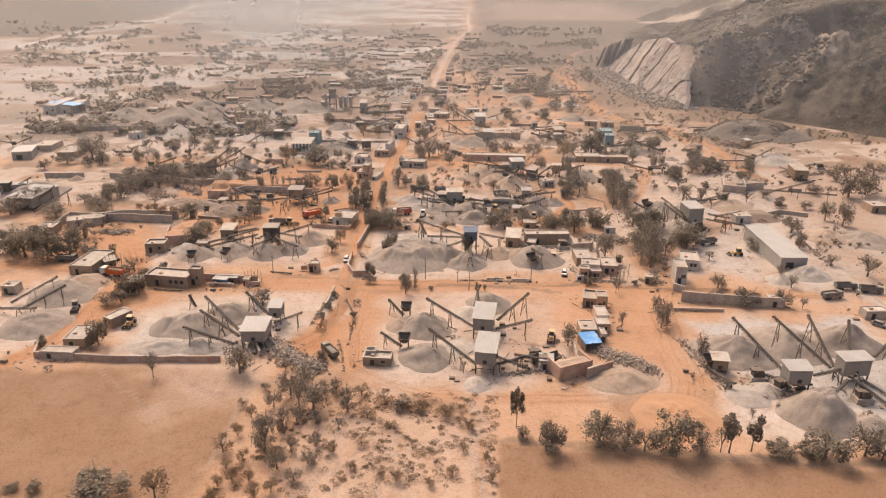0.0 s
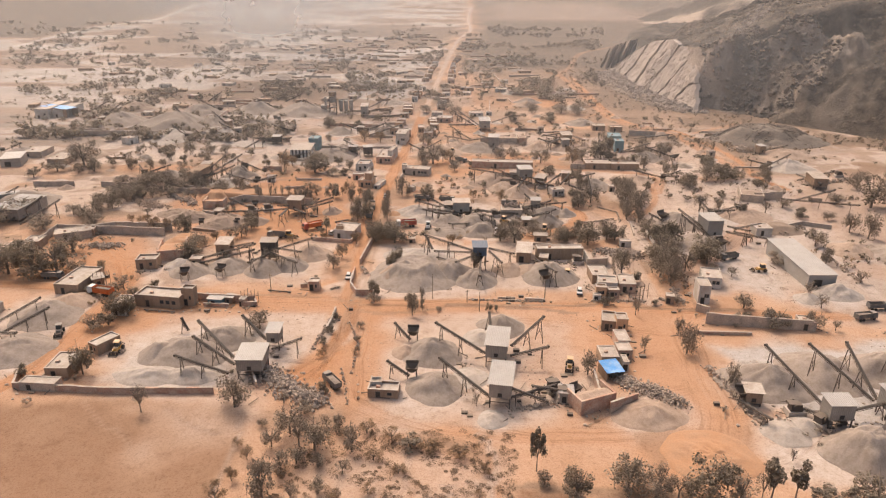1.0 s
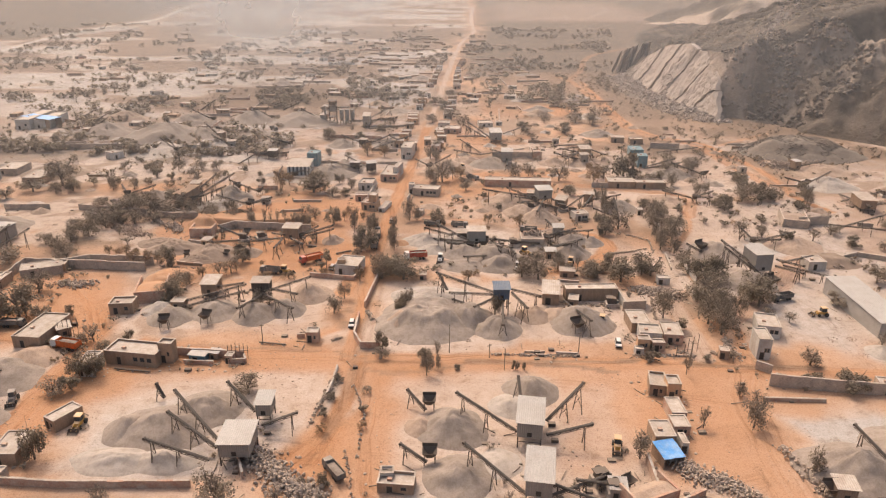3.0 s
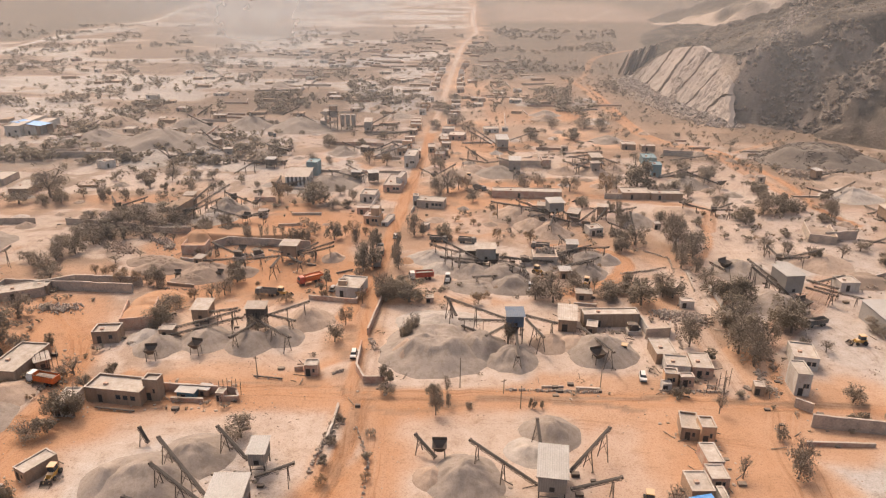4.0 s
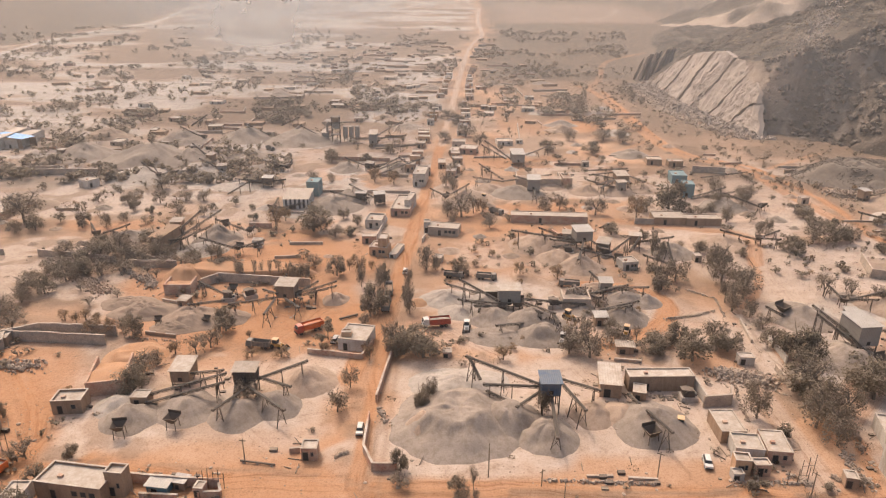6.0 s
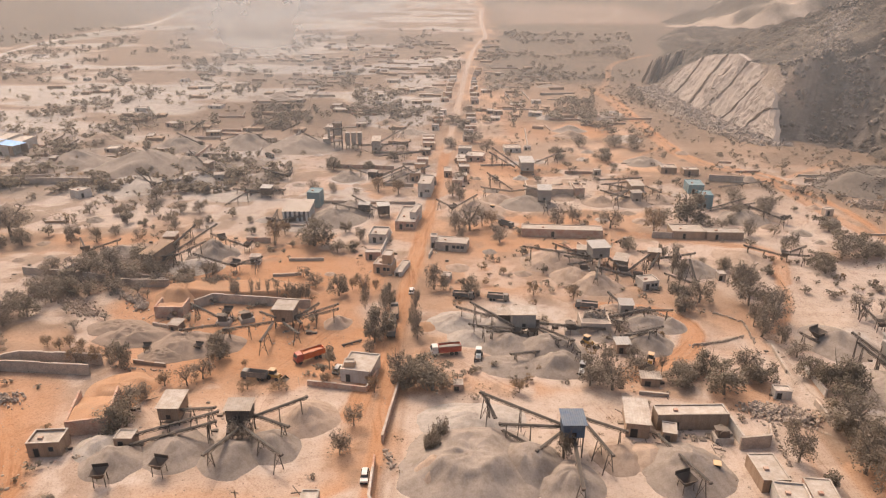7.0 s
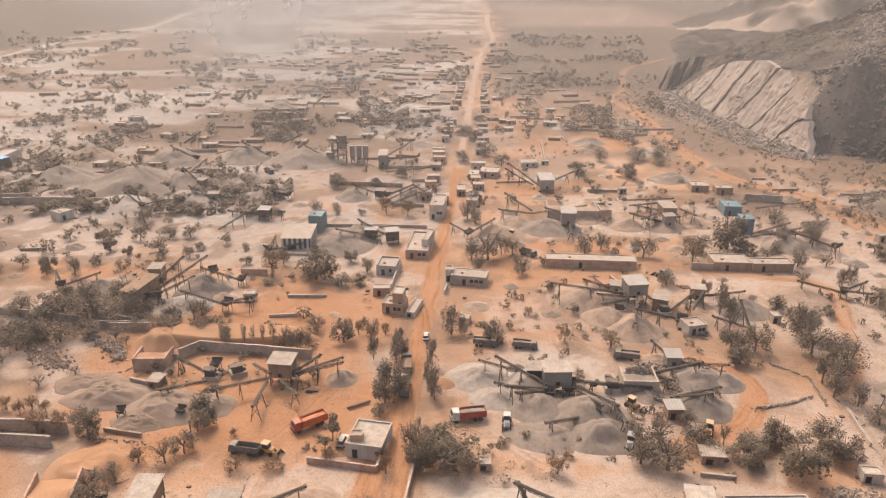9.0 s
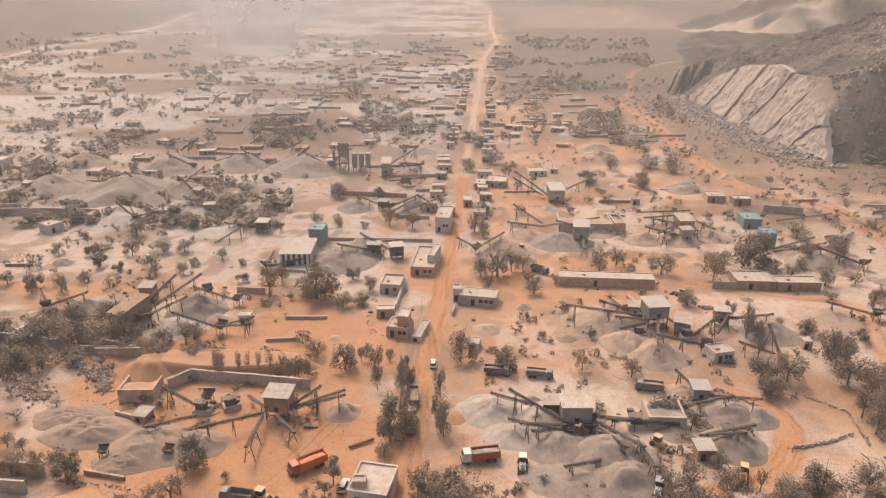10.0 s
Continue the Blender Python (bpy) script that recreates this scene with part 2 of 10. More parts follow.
def hill_surface():
    """Dry scrub over brown rock; steep faces show bare rock, the quarried face is pale."""
    m = bpy.data.materials.new("scrubby_hillside")
    m.use_nodes = True
    nt = m.node_tree
    b = nt.nodes["Principled BSDF"]
    geon = nt.nodes.new("ShaderNodeNewGeometry")
    geo = geon.outputs["Position"]
    at = nt.nodes.new("ShaderNodeAttribute")
    at.attribute_name = "soil"
    sep = nt.nodes.new("ShaderNodeSeparateColor")
    nt.links.new(at.outputs["Color"], sep.inputs[0])
    n1 = link_noise(nt, 0.02, 8, 0.65, geo)
    n2 = link_noise(nt, 0.16, 8, 0.7, geo)
    n3 = link_noise(nt, 0.9, 8, 0.7, geo)
    scrub = mix(nt, ramp(nt, n2, 0.42, 0.58), (0.05, 0.039, 0.030), (0.098, 0.076, 0.058))
    scrub = mix(nt, times(nt, ramp(nt, n1, 0.45, 0.65), 0.6), scrub, (0.072, 0.056, 0.043))
    pale = mix(nt, ramp(nt, n2, 0.35, 0.7), (0.46, 0.36, 0.285), (0.36, 0.275, 0.212))
    grey = mix(nt, ramp(nt, n2, 0.35, 0.7), (0.23, 0.18, 0.142), (0.12, 0.094, 0.073))
    col = mix(nt, sep.outputs[1], scrub, grey)
    col = mix(nt, sep.outputs[0], col, pale)
    col = mix(nt, times(nt, ramp(nt, n3, 0.45, 0.75), 0.7), col, mix(nt, 1.0, col, (0.5, 0.46, 0.42), "MULTIPLY"))
    nt.links.new(col, b.inputs["Base Color"])
    b.inputs["Roughness"].default_value = 0.95
    b.inputs["Specular IOR Level"].default_value = 0.1
    hgt = nt.nodes.new("ShaderNodeMath")
    nt.links.new(n2, hgt.inputs[0])
    nt.links.new(times(nt, n3, 0.45), hgt.inputs[1])
    bumped(nt, b, hgt.outputs[0], 0.9, 2.2)
    return m


M["hill"] = hill_surface()


def striped_surface():
    m = surface("striped_sheet_cladding", (0.6, 0.57, 0.53), (0.5, 0.45, 0.4), rough=0.6, grain=4, patch=0.5)
    nt = m.node_tree
    b = nt.nodes["Principled BSDF"]
    tc = nt.nodes.new("ShaderNodeTexCoord").outputs["Object"]
    sw = nt.nodes.new("ShaderNodeSeparateXYZ")
    nt.links.new(tc, sw.inputs[0])
    add = nt.nodes.new("ShaderNodeMath")
    nt.links.new(sw.outputs[0], add.inputs[0])
    nt.links.new(sw.outputs[1], add.inputs[1])
    pp = nt.nodes.new("ShaderNodeMath")
    pp.operation = "PINGPONG"
    pp.inputs[1].default_value = 0.9
    nt.links.new(add.outputs[0], pp.inputs[0])
    old = b.inputs["Base Color"].links[0].from_socket
    nt.links.new(mix(nt, ramp(nt, pp.outputs[0], 0.4, 0.46), (0.09, 0.085, 0.085), old), b.inputs["Base Color"])
    return m


M["striped"] = striped_surface()


def haze_surface(name, amount, seed, swirl=1.25):
    """Thin airborne dust: scatters light, lets most of it through, thickens upwards from the ground."""
    m = bpy.data.materials.new(name)
    m.use_nodes = True
    nt = m.node_tree
    nt.nodes.remove(nt.nodes["Principled BSDF"])
    out = nt.nodes["Material Output"]
    geo = nt.nodes.new("ShaderNodeNewGeometry").outputs["Position"]
    shift = nt.nodes.new("ShaderNodeMapping")
    shift.inputs["Location"].default_value = (seed * 37.0, seed * 11.0, seed * 5.0)
    nt.links.new(geo, shift.inputs[0])
    cloud = ramp(nt, link_noise(nt, 0.007, 7, 0.62, shift.outputs[0]), 0.36, 0.66)
    at = nt.nodes.new("ShaderNodeAttribute")
    at.attribute_name = "dust"
    fac = times(nt, at.outputs["Fac"], amount)
    lift = nt.nodes.new("ShaderNodeMath")
    lift.operation = "MULTIPLY_ADD"
    nt.links.new(cloud, lift.inputs[0])
    lift.inputs[1].default_value = swirl
    lift.inputs[2].default_value = 1.0 - 0.52 * swirl
    fac = times(nt, fac, lift.outputs[0])
    dif = nt.nodes.new("ShaderNodeBsdfDiffuse")
    dif.inputs["Color"].default_value = (0.47, 0.485, 0.50, 1)
    tra = nt.nodes.new("ShaderNodeBsdfTranslucent")
    tra.inputs["Color"].default_value = (0.47, 0.485, 0.50, 1)
    both = nt.nodes.new("ShaderNodeMixShader")
    both.inputs[0].default_value = 0.5
    nt.links.new(dif.outputs[0], both.inputs[1])
    nt.links.new(tra.outputs[0], both.inputs[2])
    clear = nt.nodes.new("ShaderNodeBsdfTransparent")
    fin = nt.nodes.new("ShaderNodeMixShader")
    nt.links.new(fac, fin.inputs[0])
    nt.links.new(clear.outputs[0], fin.inputs[1])
    nt.links.new(both.outputs[0], fin.inputs[2])
    nt.links.new(fin.outputs[0], out.inputs["Surface"])
    return m


# ---- mesh tools ----
class Geo:
    """Vertices and faces gathered for one mesh."""

    def __init__(self):
        self.v, self.f = [], []

    def add(self, verts, faces):
        n = len(self.v)
        self.v.extend(verts)
        self.f.extend(tuple(i + n for i in q) for q in faces)
        return self

    def box(self, x0, y0, z0, x1, y1, z1, m=None, taper=0.0):
        k = taper
        v = [(x0, y0, z0), (x1, y0, z0), (x1, y1, z0), (x0, y1, z0),
             (x0 + k, y0 + k, z1), (x1 - k, y0 + k, z1), (x1 - k, y1 - k, z1), (x0 + k, y1 - k, z1)]
        if m is not None:
            v = [tuple(m @ Vector(p)) for p in v]
        return self.add(v, [(3, 2, 1, 0), (4, 5, 6, 7), (0, 1, 5, 4), (1, 2, 6, 5), (2, 3, 7, 6), (3, 0, 4, 7)])

    def bar(self, a, b, r, r2=None, n=4):
        """A tapered bar of n sides from a to b."""
        a, b = Vector(a), Vector(b)
        q = (b - a).to_track_quat("Z", "Y").to_matrix()
        r2 = r if r2 is None else r2
        v = []
        for c, rr in ((a, r), (b, r2)):
            for i in range(n):
                t = 2 * math.pi * (i + 0.5) / n
                v.append(tuple(c + q @ Vector((rr * math.cos(t), rr * math.sin(t), 0))))
        f = [(i, (i + 1) % n, n + (i + 1) % n, n + i) for i in range(n)]
        return self.add(v, f + [tuple(range(n - 1, -1, -1)), tuple(range(n, 2 * n))])

    def mesh(self, name, mat, smooth=False):
        me = bpy.data.meshes.new(name)
        me.from_pydata(self.v, [], self.f)
        me.materials.append(mat)
        if smooth:
            me.shade_smooth()
        return me


def part(name, geo, mat, parent, label=""):
    """One mesh object under a thing or a part."""
    me = geo if isinstance(geo, bpy.types.Mesh) else geo.mesh(name, mat)
    ob = new(name, me)
    ob.parent = parent
    return tagged(ob, label)


def thing(name, m, label, category, group=""):
    ob = new(name)
    ob.empty_display_size = 0.5
    ob.matrix_basis = m
    return tagged(ob, label, category, group)


def whole(name, geo, mat, label, category, kind="", m=None, smooth=False):
    ob = new(name, geo.mesh(name, mat, smooth))
    if m is not None:
        ob.matrix_basis = m
    return tagged(ob, label, category, "", kind)


CACHE = {}


def once(key, make):
    if key not in CACHE:
        CACHE[key] = make()
    return CACHE[key]


def corrugated(g, p, u, n, up, length, height, pitch=0.42, deep=0.045, thick=0.05):
    """A folded sheet that starts at p, runs along u and stands along up, its ribs out along n."""
    p, u, n, up = Vector(p), Vector(u), Vector(n), Vector(up)
    k = max(2, int(length / pitch))
    prof = []
    for i in range(k):
        a = length * i / k
        prof += [(a, 0), (a + length / k * 0.62, 0), (a + length / k * 0.72, deep), (a + length / k * 0.9, deep)]
    prof.append((length, 0))
    m = len(prof)
    v = [tuple(p + u * a + n * (d + s) + up * h) for s in (0, -thick) for h in (0, height) for a, d in prof]
    f = []
    for i in range(m - 1):
        f.append((i, i + 1, m + i + 1, m + i))
        f.append((2 * m + i + 1, 2 * m + i, 3 * m + i, 3 * m + i + 1))
        f.append((m + i, m + i + 1, 3 * m + i + 1, 3 * m + i))
        f.append((i + 1, i, 2 * m + i, 2 * m + i + 1))
    return g.add(v, f)


# ---- trees ----
def crown_geo(seed, lobes, leaves, size, flat=1.1):
    """Many small leaf clumps gathered in uneven lobes, in a crown of radius 1 round the origin."""
    rnd = random.Random(seed)
    cs = []
    for i in range(lobes):
        a, r = rnd.uniform(0, 6.283), rnd.uniform(0.12, 0.68) ** 0.7
        cs.append((Vector((r * math.cos(a), r * math.sin(a), rnd.uniform(-0.42, 0.5) * flat)), rnd.uniform(0.24, 0.46)))
    g = Geo()
    for i in range(leaves):
        c, r = rnd.choice(cs)
        d = Vector((rnd.gauss(0, 1), rnd.gauss(0, 1), rnd.gauss(0, 1))).normalized()
        p = c + d * r * rnd.uniform(0.45, 1.12) * Vector((1, 1, 0.85)).length / 1.65
        nrm = (d + Vector((rnd.gauss(0, 0.6), rnd.gauss(0, 0.6), rnd.gauss(0, 0.6) + 0.3))).normalized()
        u = nrm.orthogonal().normalized()
        u.rotate(Matrix.Rotation(rnd.uniform(0, 6.283), 3, nrm))
        w = nrm.cross(u)
        s = size * rnd.uniform(0.55, 1.3)
        e = s * rnd.uniform(0.5, 0.9)
        g.add([tuple(p - u * s), tuple(p - w * e + nrm * s * 0.25), tuple(p + u * s), tuple(p + w * e + nrm * s * 0.25)], [(0, 1, 2, 3)])
    return g


def trunk_geo(seed, limbs, fork=0.3, spread=0.75, twigs=0, base=0.035):
    """A tapered trunk that forks into limbs, for a tree of height 1 and radius 1."""
    rnd = random.Random(seed + 50)
    g = Geo()
    p = Vector((0, 0, -0.02))
    q = Vector((rnd.uniform(-0.06, 0.06), rnd.uniform(-0.06, 0.06), fork))
    g.bar(p, q, base * 2.2, base * 1.5, 7)
    for i in range(limbs):
        a = 6.283 * i / limbs + rnd.uniform(-0.4, 0.4)
        r = spread * rnd.uniform(0.4, 1.0)
        mid = q + Vector((r * 0.45 * math.cos(a), r * 0.45 * math.sin(a), rnd.uniform(0.15, 0.3)))
        end = Vector((r * math.cos(a), r * math.sin(a), rnd.uniform(0.62, 0.95)))
        g.bar(q, mid, base * 1.3, base * 0.8, 5)
        g.bar(mid, end, base * 0.8, base * 0.25, 4)
        for k in range(twigs):
            t = rnd.uniform(0.2, 0.95)
            s = mid.lerp(end, t)
            g.bar(s, s + Vector((rnd.uniform(-0.35, 0.35), rnd.uniform(-0.35, 0.35), rnd.uniform(0.0, 0.22))), base * 0.32, base * 0.1, 3)
    return g


KINDS = {  # lobes, leaves, leaf size, leaf material, limbs, twigs, foot of the crown
    "leafy": (17, 1900, 0.06, "leaf", 5, 0, 0.0),
    "bush": (10, 800, 0.1, "leaf", 4, 1, 0.0),
    "grey": (17, 1300, 0.056, "grey_leaf", 6, 8, 0.0),
    "bare": (12, 600, 0.05, "grey_leaf", 7, 12, 0.1),
    "dry": (13, 900, 0.06, "dry_leaf", 6, 8, 0.04),
    "slim": (7, 420, 0.16, "leaf", 4, 0, 0.3),
    "palm": (9, 420, 0.12, "leaf", 5, 0, 0.3),
}
TREE_WORDS = {
    "leafy": "broad dusty tree with a dense dark crown on bare ground",
    "bush": "low dense dark bush with dusty leaves on bare ground",
    "grey": "dust-grey thorny tree with a thin crown on dry ground",
    "bare": "nearly leafless grey tree with fine twigs on dry ground",
    "dry": "dry brown-leaved tree with a thin crown on orange soil",
    "slim": "slender tall dark tree with a narrow crown",
    "palm": "dark palm-like plant with drooping leaves by a house",
}
TREE_NO = [0]


def tree(x, y, w, h, kind="leafy", z=0.0):
    TREE_NO[0] += 1
    k = TREE_NO[0]
    lobes, leaves, size, leaf, limbs, twigs, foot = KINDS[kind]
    v = k % 5
    crown = once(("crown", kind, v), lambda: crown_geo(v * 7 + len(kind), lobes, leaves, size).mesh("crown", M[leaf]))
    trunk = once(("trunk", kind, v), lambda: trunk_geo(v * 5 + 1, limbs, twigs=twigs).mesh("trunk", M["bark"]))
    t = thing("bush" if kind == "bush" else "tree", pose(x, y, z, 0, 0, (k * 77) % 360), TREE_WORDS[kind], "bush" if kind == "bush" else "tree", "dusty bushes" if kind == "bush" else "dusty trees")
    a = part("trunk", trunk, None, t)
    a.scale = (w * 0.5, w * 0.5, h)
    c = part("crown", crown, None, t)
    h *= 0.86 if kind in ("leafy", "grey", "bush") else 1.0
    half = h * (1 - foot) * 0.5
    c.location = (0, 0, h * foot + half)
    c.scale = (w * 0.53, w * 0.53, half * 1.12)
    return t


# ---- loose ground forms ----
HEAP_WORDS = {"grey": ("grey crushed stone heap on dusty ground", "mound"), "white": ("pale stone dust heap in a crusher yard", "mound"),
              "tan": ("tan grit heap with a rounded top", "mound"), "orange": ("orange earth heap on bare soil", "mound"),
              "brown": ("rough brown spoil heap on bare ground", "mound"), "spoil": ("dark flat-topped quarry spoil tip with stony flanks", "mound")}
HEAP_NO = [0]


def heap(x, y, rx, ry, h, rot=0, mat="grey", flat=0.0, lumps=0.2, z=0.0):
    """A poured heap: straight flanks at the angle of rest, a rounded or flattened top and an uneven foot."""
    HEAP_NO[0] += 1
    k = HEAP_NO[0] * 13.7
    g = Geo()
    rings, seg = (22, 60) if lumps > 0.3 else (15, 44) if max(rx, ry) > 7 else (10, 28)
    g.v.append((0, 0, h * (1 - flat) if flat < 0.5 else h))
    for i in range(1, rings + 1):
        r = i / rings
        for j in range(seg):
            a = 6.2832 * j / seg
            c, s = math.cos(a), math.sin(a)
            edge = 1 + 0.16 * noise.noise((c * 1.3 + k, s * 1.3, 0.3)) + 0.06 * noise.noise((c * 4 + k, s * 4, 1.3))
            prof = min(1.0, (1 - r) / max(1e-3, 1 - flat))
            prof = prof - 0.10 * math.exp(-(r / 0.16) ** 2) if flat < 0.2 else prof
            prof = max(0.0, prof) ** 1.22
            bump = lumps * noise.noise((c * r * 2.6 + k, s * r * 2.6, 2.0)) * math.sin(min(1, r * 1.2) * math.pi) ** 0.5 if 0 < r < 0.84 else 0
            bump += lumps * 0.6 * noise.noise((c * 3.2 + k, s * 3.2, 7.0)) * r * (1 - r) * 1.6
            if lumps > 0.3:
                bump += 0.5 * lumps * noise.noise((c * r * 11 + k, s * r * 11, 6.0)) * (1 - r)
            bump += 0.55 * lumps * noise.noise((c * r * 7 + k, s * r * 7, 4.0)) * (1 - r)
            zz = h * max(0, prof + bump) - (0.12 if i == rings else 0)
            g.v.append((rx * r * edge * c, ry * r * edge * s, zz))
    for j in range(seg):
        g.f.append((0, 1 + j, 1 + (j + 1) % seg))
        for i in range(rings - 1):
            a, b = 1 + i * seg + j, 1 + i * seg + (j + 1) % seg
            g.f.append((a, a + seg, b + seg, b))
    g.v[0] = (0, 0, sum(q[2] for q in g.v[1:seg + 1]) / seg)
    words, cat = HEAP_WORDS[mat]
    return whole({"orange": "earth_mound", "brown": "spoil_mound", "spoil": "spoil_mound"}.get(mat, "stone_mound"), g, M[mat], words, cat, "", pose(x, y, z, 0, 0, rot), smooth=True)


def stone_geo(seed):
    rnd = random.Random(seed)
    bm = bmesh.new()
    bmesh.ops.create_icosphere(bm, subdivisions=1, radius=1.0)
    for v in bm.verts:
        v.co *= rnd.uniform(0.65, 1.15)
        v.co.z *= 0.75
    out = ([tuple(v.co) for v in bm.verts], [tuple(v.index for v in f.verts) for f in bm.faces])
    bm.free()
    return out


STONES = [stone_geo(i) for i in range(6)]


def rubble(points, width, count, size=0.4, mat="rock", height=0.8, seed=1, words="loose broken grey stones piled on the ground"):
    """Broken stones strewn along a line."""
    rnd = random.Random(seed)
    pts = [Vector((*p, 0)) for p in points]
    g = Geo()
    for i in range(count):
        j = rnd.randrange(len(pts) - 1) if len(pts) > 1 else 0
        c = pts[j].lerp(pts[min(j + 1, len(pts) - 1)], rnd.random())
        r, a = width * abs(rnd.gauss(0, 0.42)), rnd.uniform(0, 6.283)
        p = c + Vector((r * math.cos(a), r * math.sin(a), height * max(0, 1 - r / width) * rnd.uniform(0.2, 1.0)))
        s = size * rnd.uniform(0.4, 1.3)
        m = Matrix.Translation(p) @ Euler((rnd.uniform(0, 3), rnd.uniform(0, 3), rnd.uniform(0, 6))).to_matrix().to_4x4() @ Matrix.Diagonal((s, s * rnd.uniform(0.6, 1), s * rnd.uniform(0.5, 0.9), 1))
        v, f = STONES[i % 6]
        g.add([tuple(m @ Vector(q)) for q in v], f)
    return whole("rubble", g, M[mat], words, "rubble", "stuff")


# ---- walls and houses ----
WALL_WORDS = {"brick": "dusty brick boundary wall round a yard", "stone": "rough stone boundary wall on dry ground", "mud": "low mud-plastered boundary wall on dusty ground", "plaster": "pale plastered boundary wall beside a yard"}


def wall(points, h=2.0, mat="brick", thick=0.4, coping=True):
    o = Vector((*points[0], 0))
    t = thing("boundary_wall", Matrix.Translation(o), WALL_WORDS[mat], "wall")
    rnd = random.Random(int(abs(o.x * 7 + o.y * 3)))
    for a, b in zip(points, points[1:]):
        a, b = Vector((*a, 0)) - o, Vector((*b, 0)) - o
        L = (b - a).length
        m = Matrix.Translation(a) @ Matrix.Rotation(math.atan2(b.y - a.y, b.x - a.x), 4, "Z")
        g, c = Geo(), Geo()
        n = max(1, int(L / 3.0))
        for i in range(n):
            hh = h * rnd.uniform(0.93, 1.0)
            g.box(L * i / n, -thick / 2, -0.3, L * (i + 1) / n, thick / 2, hh, m)
            if coping and rnd.random() < 0.85:
                c.box(L * i / n + 0.02, -thick / 2 - 0.05, hh, L * (i + 1) / n - 0.02, thick / 2 + 0.05, hh + 0.09, m)
        p = part("wall_run", g, M[mat], t)
        if c.v:
            part("coping", c, M["roof"], p)
    return t


def opening(parent, x, z0, w, h, y, name, side=1):
    """A door or window in a wall whose outer face is at y: a frame that stands proud and a dark leaf behind it."""
    f = Geo()
    d = -0.05 * side
    for x0, x1, za, zb in ((x - w / 2 - 0.1, x - w / 2, z0, z0 + h + 0.1), (x + w / 2, x + w / 2 + 0.1, z0, z0 + h + 0.1), (x - w / 2, x + w / 2, z0 + h, z0 + h + 0.1)):
        f.box(x0, min(y, y + d), za, x1, max(y, y + d), zb)
    fr = part(name, f, M["wood"], parent)
    part("leaf" if name == "door" else "pane", Geo().box(x - w / 2, y - 0.012 if side > 0 else y, z0, x + w / 2, y if side > 0 else y + 0.012, z0 + h), M["dark"] if name == "door" else M["glass"], fr)


def house(x, y, w, d, h, rot=0, wall_mat="plaster", roof_mat="roof", parapet=0.45, label="", door=True, windows=2, clutter=True):
    """A flat-roofed house: walls, roof slab, parapet, door and windows in the front."""
    t = thing("house", pose(x, y, 0, 0, 0, rot), label or {"plaster": "flat-roofed pale plastered house with a dusty roof", "mud": "low flat-roofed mud-walled hut on dusty ground", "brick": "flat-roofed bare brick house with a dusty roof", "ochre": "flat-roofed ochre plastered house with small windows", "stone": "low flat-roofed stone-walled shed on dusty ground"}.get(wall_mat, "flat-roofed sheet-clad shed on dusty ground"), "house", "flat-roofed houses")
    a, b, k = w / 2, d / 2, 0.22
    g = Geo()
    g.box(-a, -b, -0.3, a, -b + k, h).box(-a, b - k, -0.3, a, b, h).box(-a, -b + k, -0.3, -a + k, b - k, h).box(a - k, -b + k, -0.3, a, b - k, h)
    part("wall", g, M[wall_mat], t)
    r = h - parapet
    part("roof", Geo().box(-a + k, -b + k, r - 0.18, a - k, b - k, r), M[roof_mat], t)
    if parapet:
        c = Geo()
        e = 0.06
        c.box(-a - e, -b - e, h, a + e, -b + k + e, h + 0.1).box(-a - e, b - k - e, h, a + e, b + e, h + 0.1)
        c.box(-a - e, -b + k + e, h, -a + k + e, b - k - e, h + 0.1).box(a - k - e, -b + k + e, h, a + e, b - k - e, h + 0.1)
        part("parapet_cap", c, M[roof_mat], t)
    rnd = random.Random(int(x * 31 + y * 17))
    if door:
        opening(t, -a + w * rnd.uniform(0.25, 0.4), 0.05, 1.0, min(2.0, h * 0.7), -b, "door")
    for i in range(windows):
        opening(t, -a + w * (0.55 + 0.4 * (i + 0.5) / max(1, windows)) - 0.2, h * 0.36, min(1.1, w * 0.14), min(1.1, h * 0.32), -b, "window")
    if clutter and w > 4 and d > 3:
        part("roof_block", Geo().box(-a * 0.5, -b * 0.3, r, -a * 0.5 + 0.9, -b * 0.3 + 0.7, r + 0.5), M["brick"], t, "small brick block on the roof")
    return t


def ramp_block(x, y, w, d, h, rot=0, wall_mat="brick", top="orange"):
    """A loading ramp: retaining walls round packed earth."""
    t = thing("loading_ramp", pose(x, y, 0, 0, 0, rot), "retaining-walled loading ramp filled with packed earth", "ramp")
    a, b, k = w / 2, d / 2, 0.45
    g = Geo()
    g.box(-a, -b, -0.3, a, -b + k, h).box(-a, -b + k, -0.3, -a + k, b, h).box(a - k, -b + k, -0.3, a, b, h)
    part("retaining_wall", g, M[wall_mat], t)
    e = Geo()
    n, mm = 10, 10
    for j in range(mm + 1):
        for i in range(n + 1):
            u, v = i / n, j / mm
            e.v.append((-a + k + (w - 2 * k) * u, -b + k + (d - k) * v, (h - 0.25) * (1 - 0.55 * max(0, v - 0.45) / 0.55) + 0.35 * noise.noise((u * 3 + x, v * 3 + y, 0))))
    for j in range(mm):
        for i in range(n):
            q = j * (n + 1) + i
            e.f.append((q, q + 1, q + n + 2, q + n + 1))
    m0 = len(e.v)
    e.v.extend([(p[0], p[1], -0.2) for p in e.v[:m0]])
    part("earth_fill", e, M[top], t)
    return t


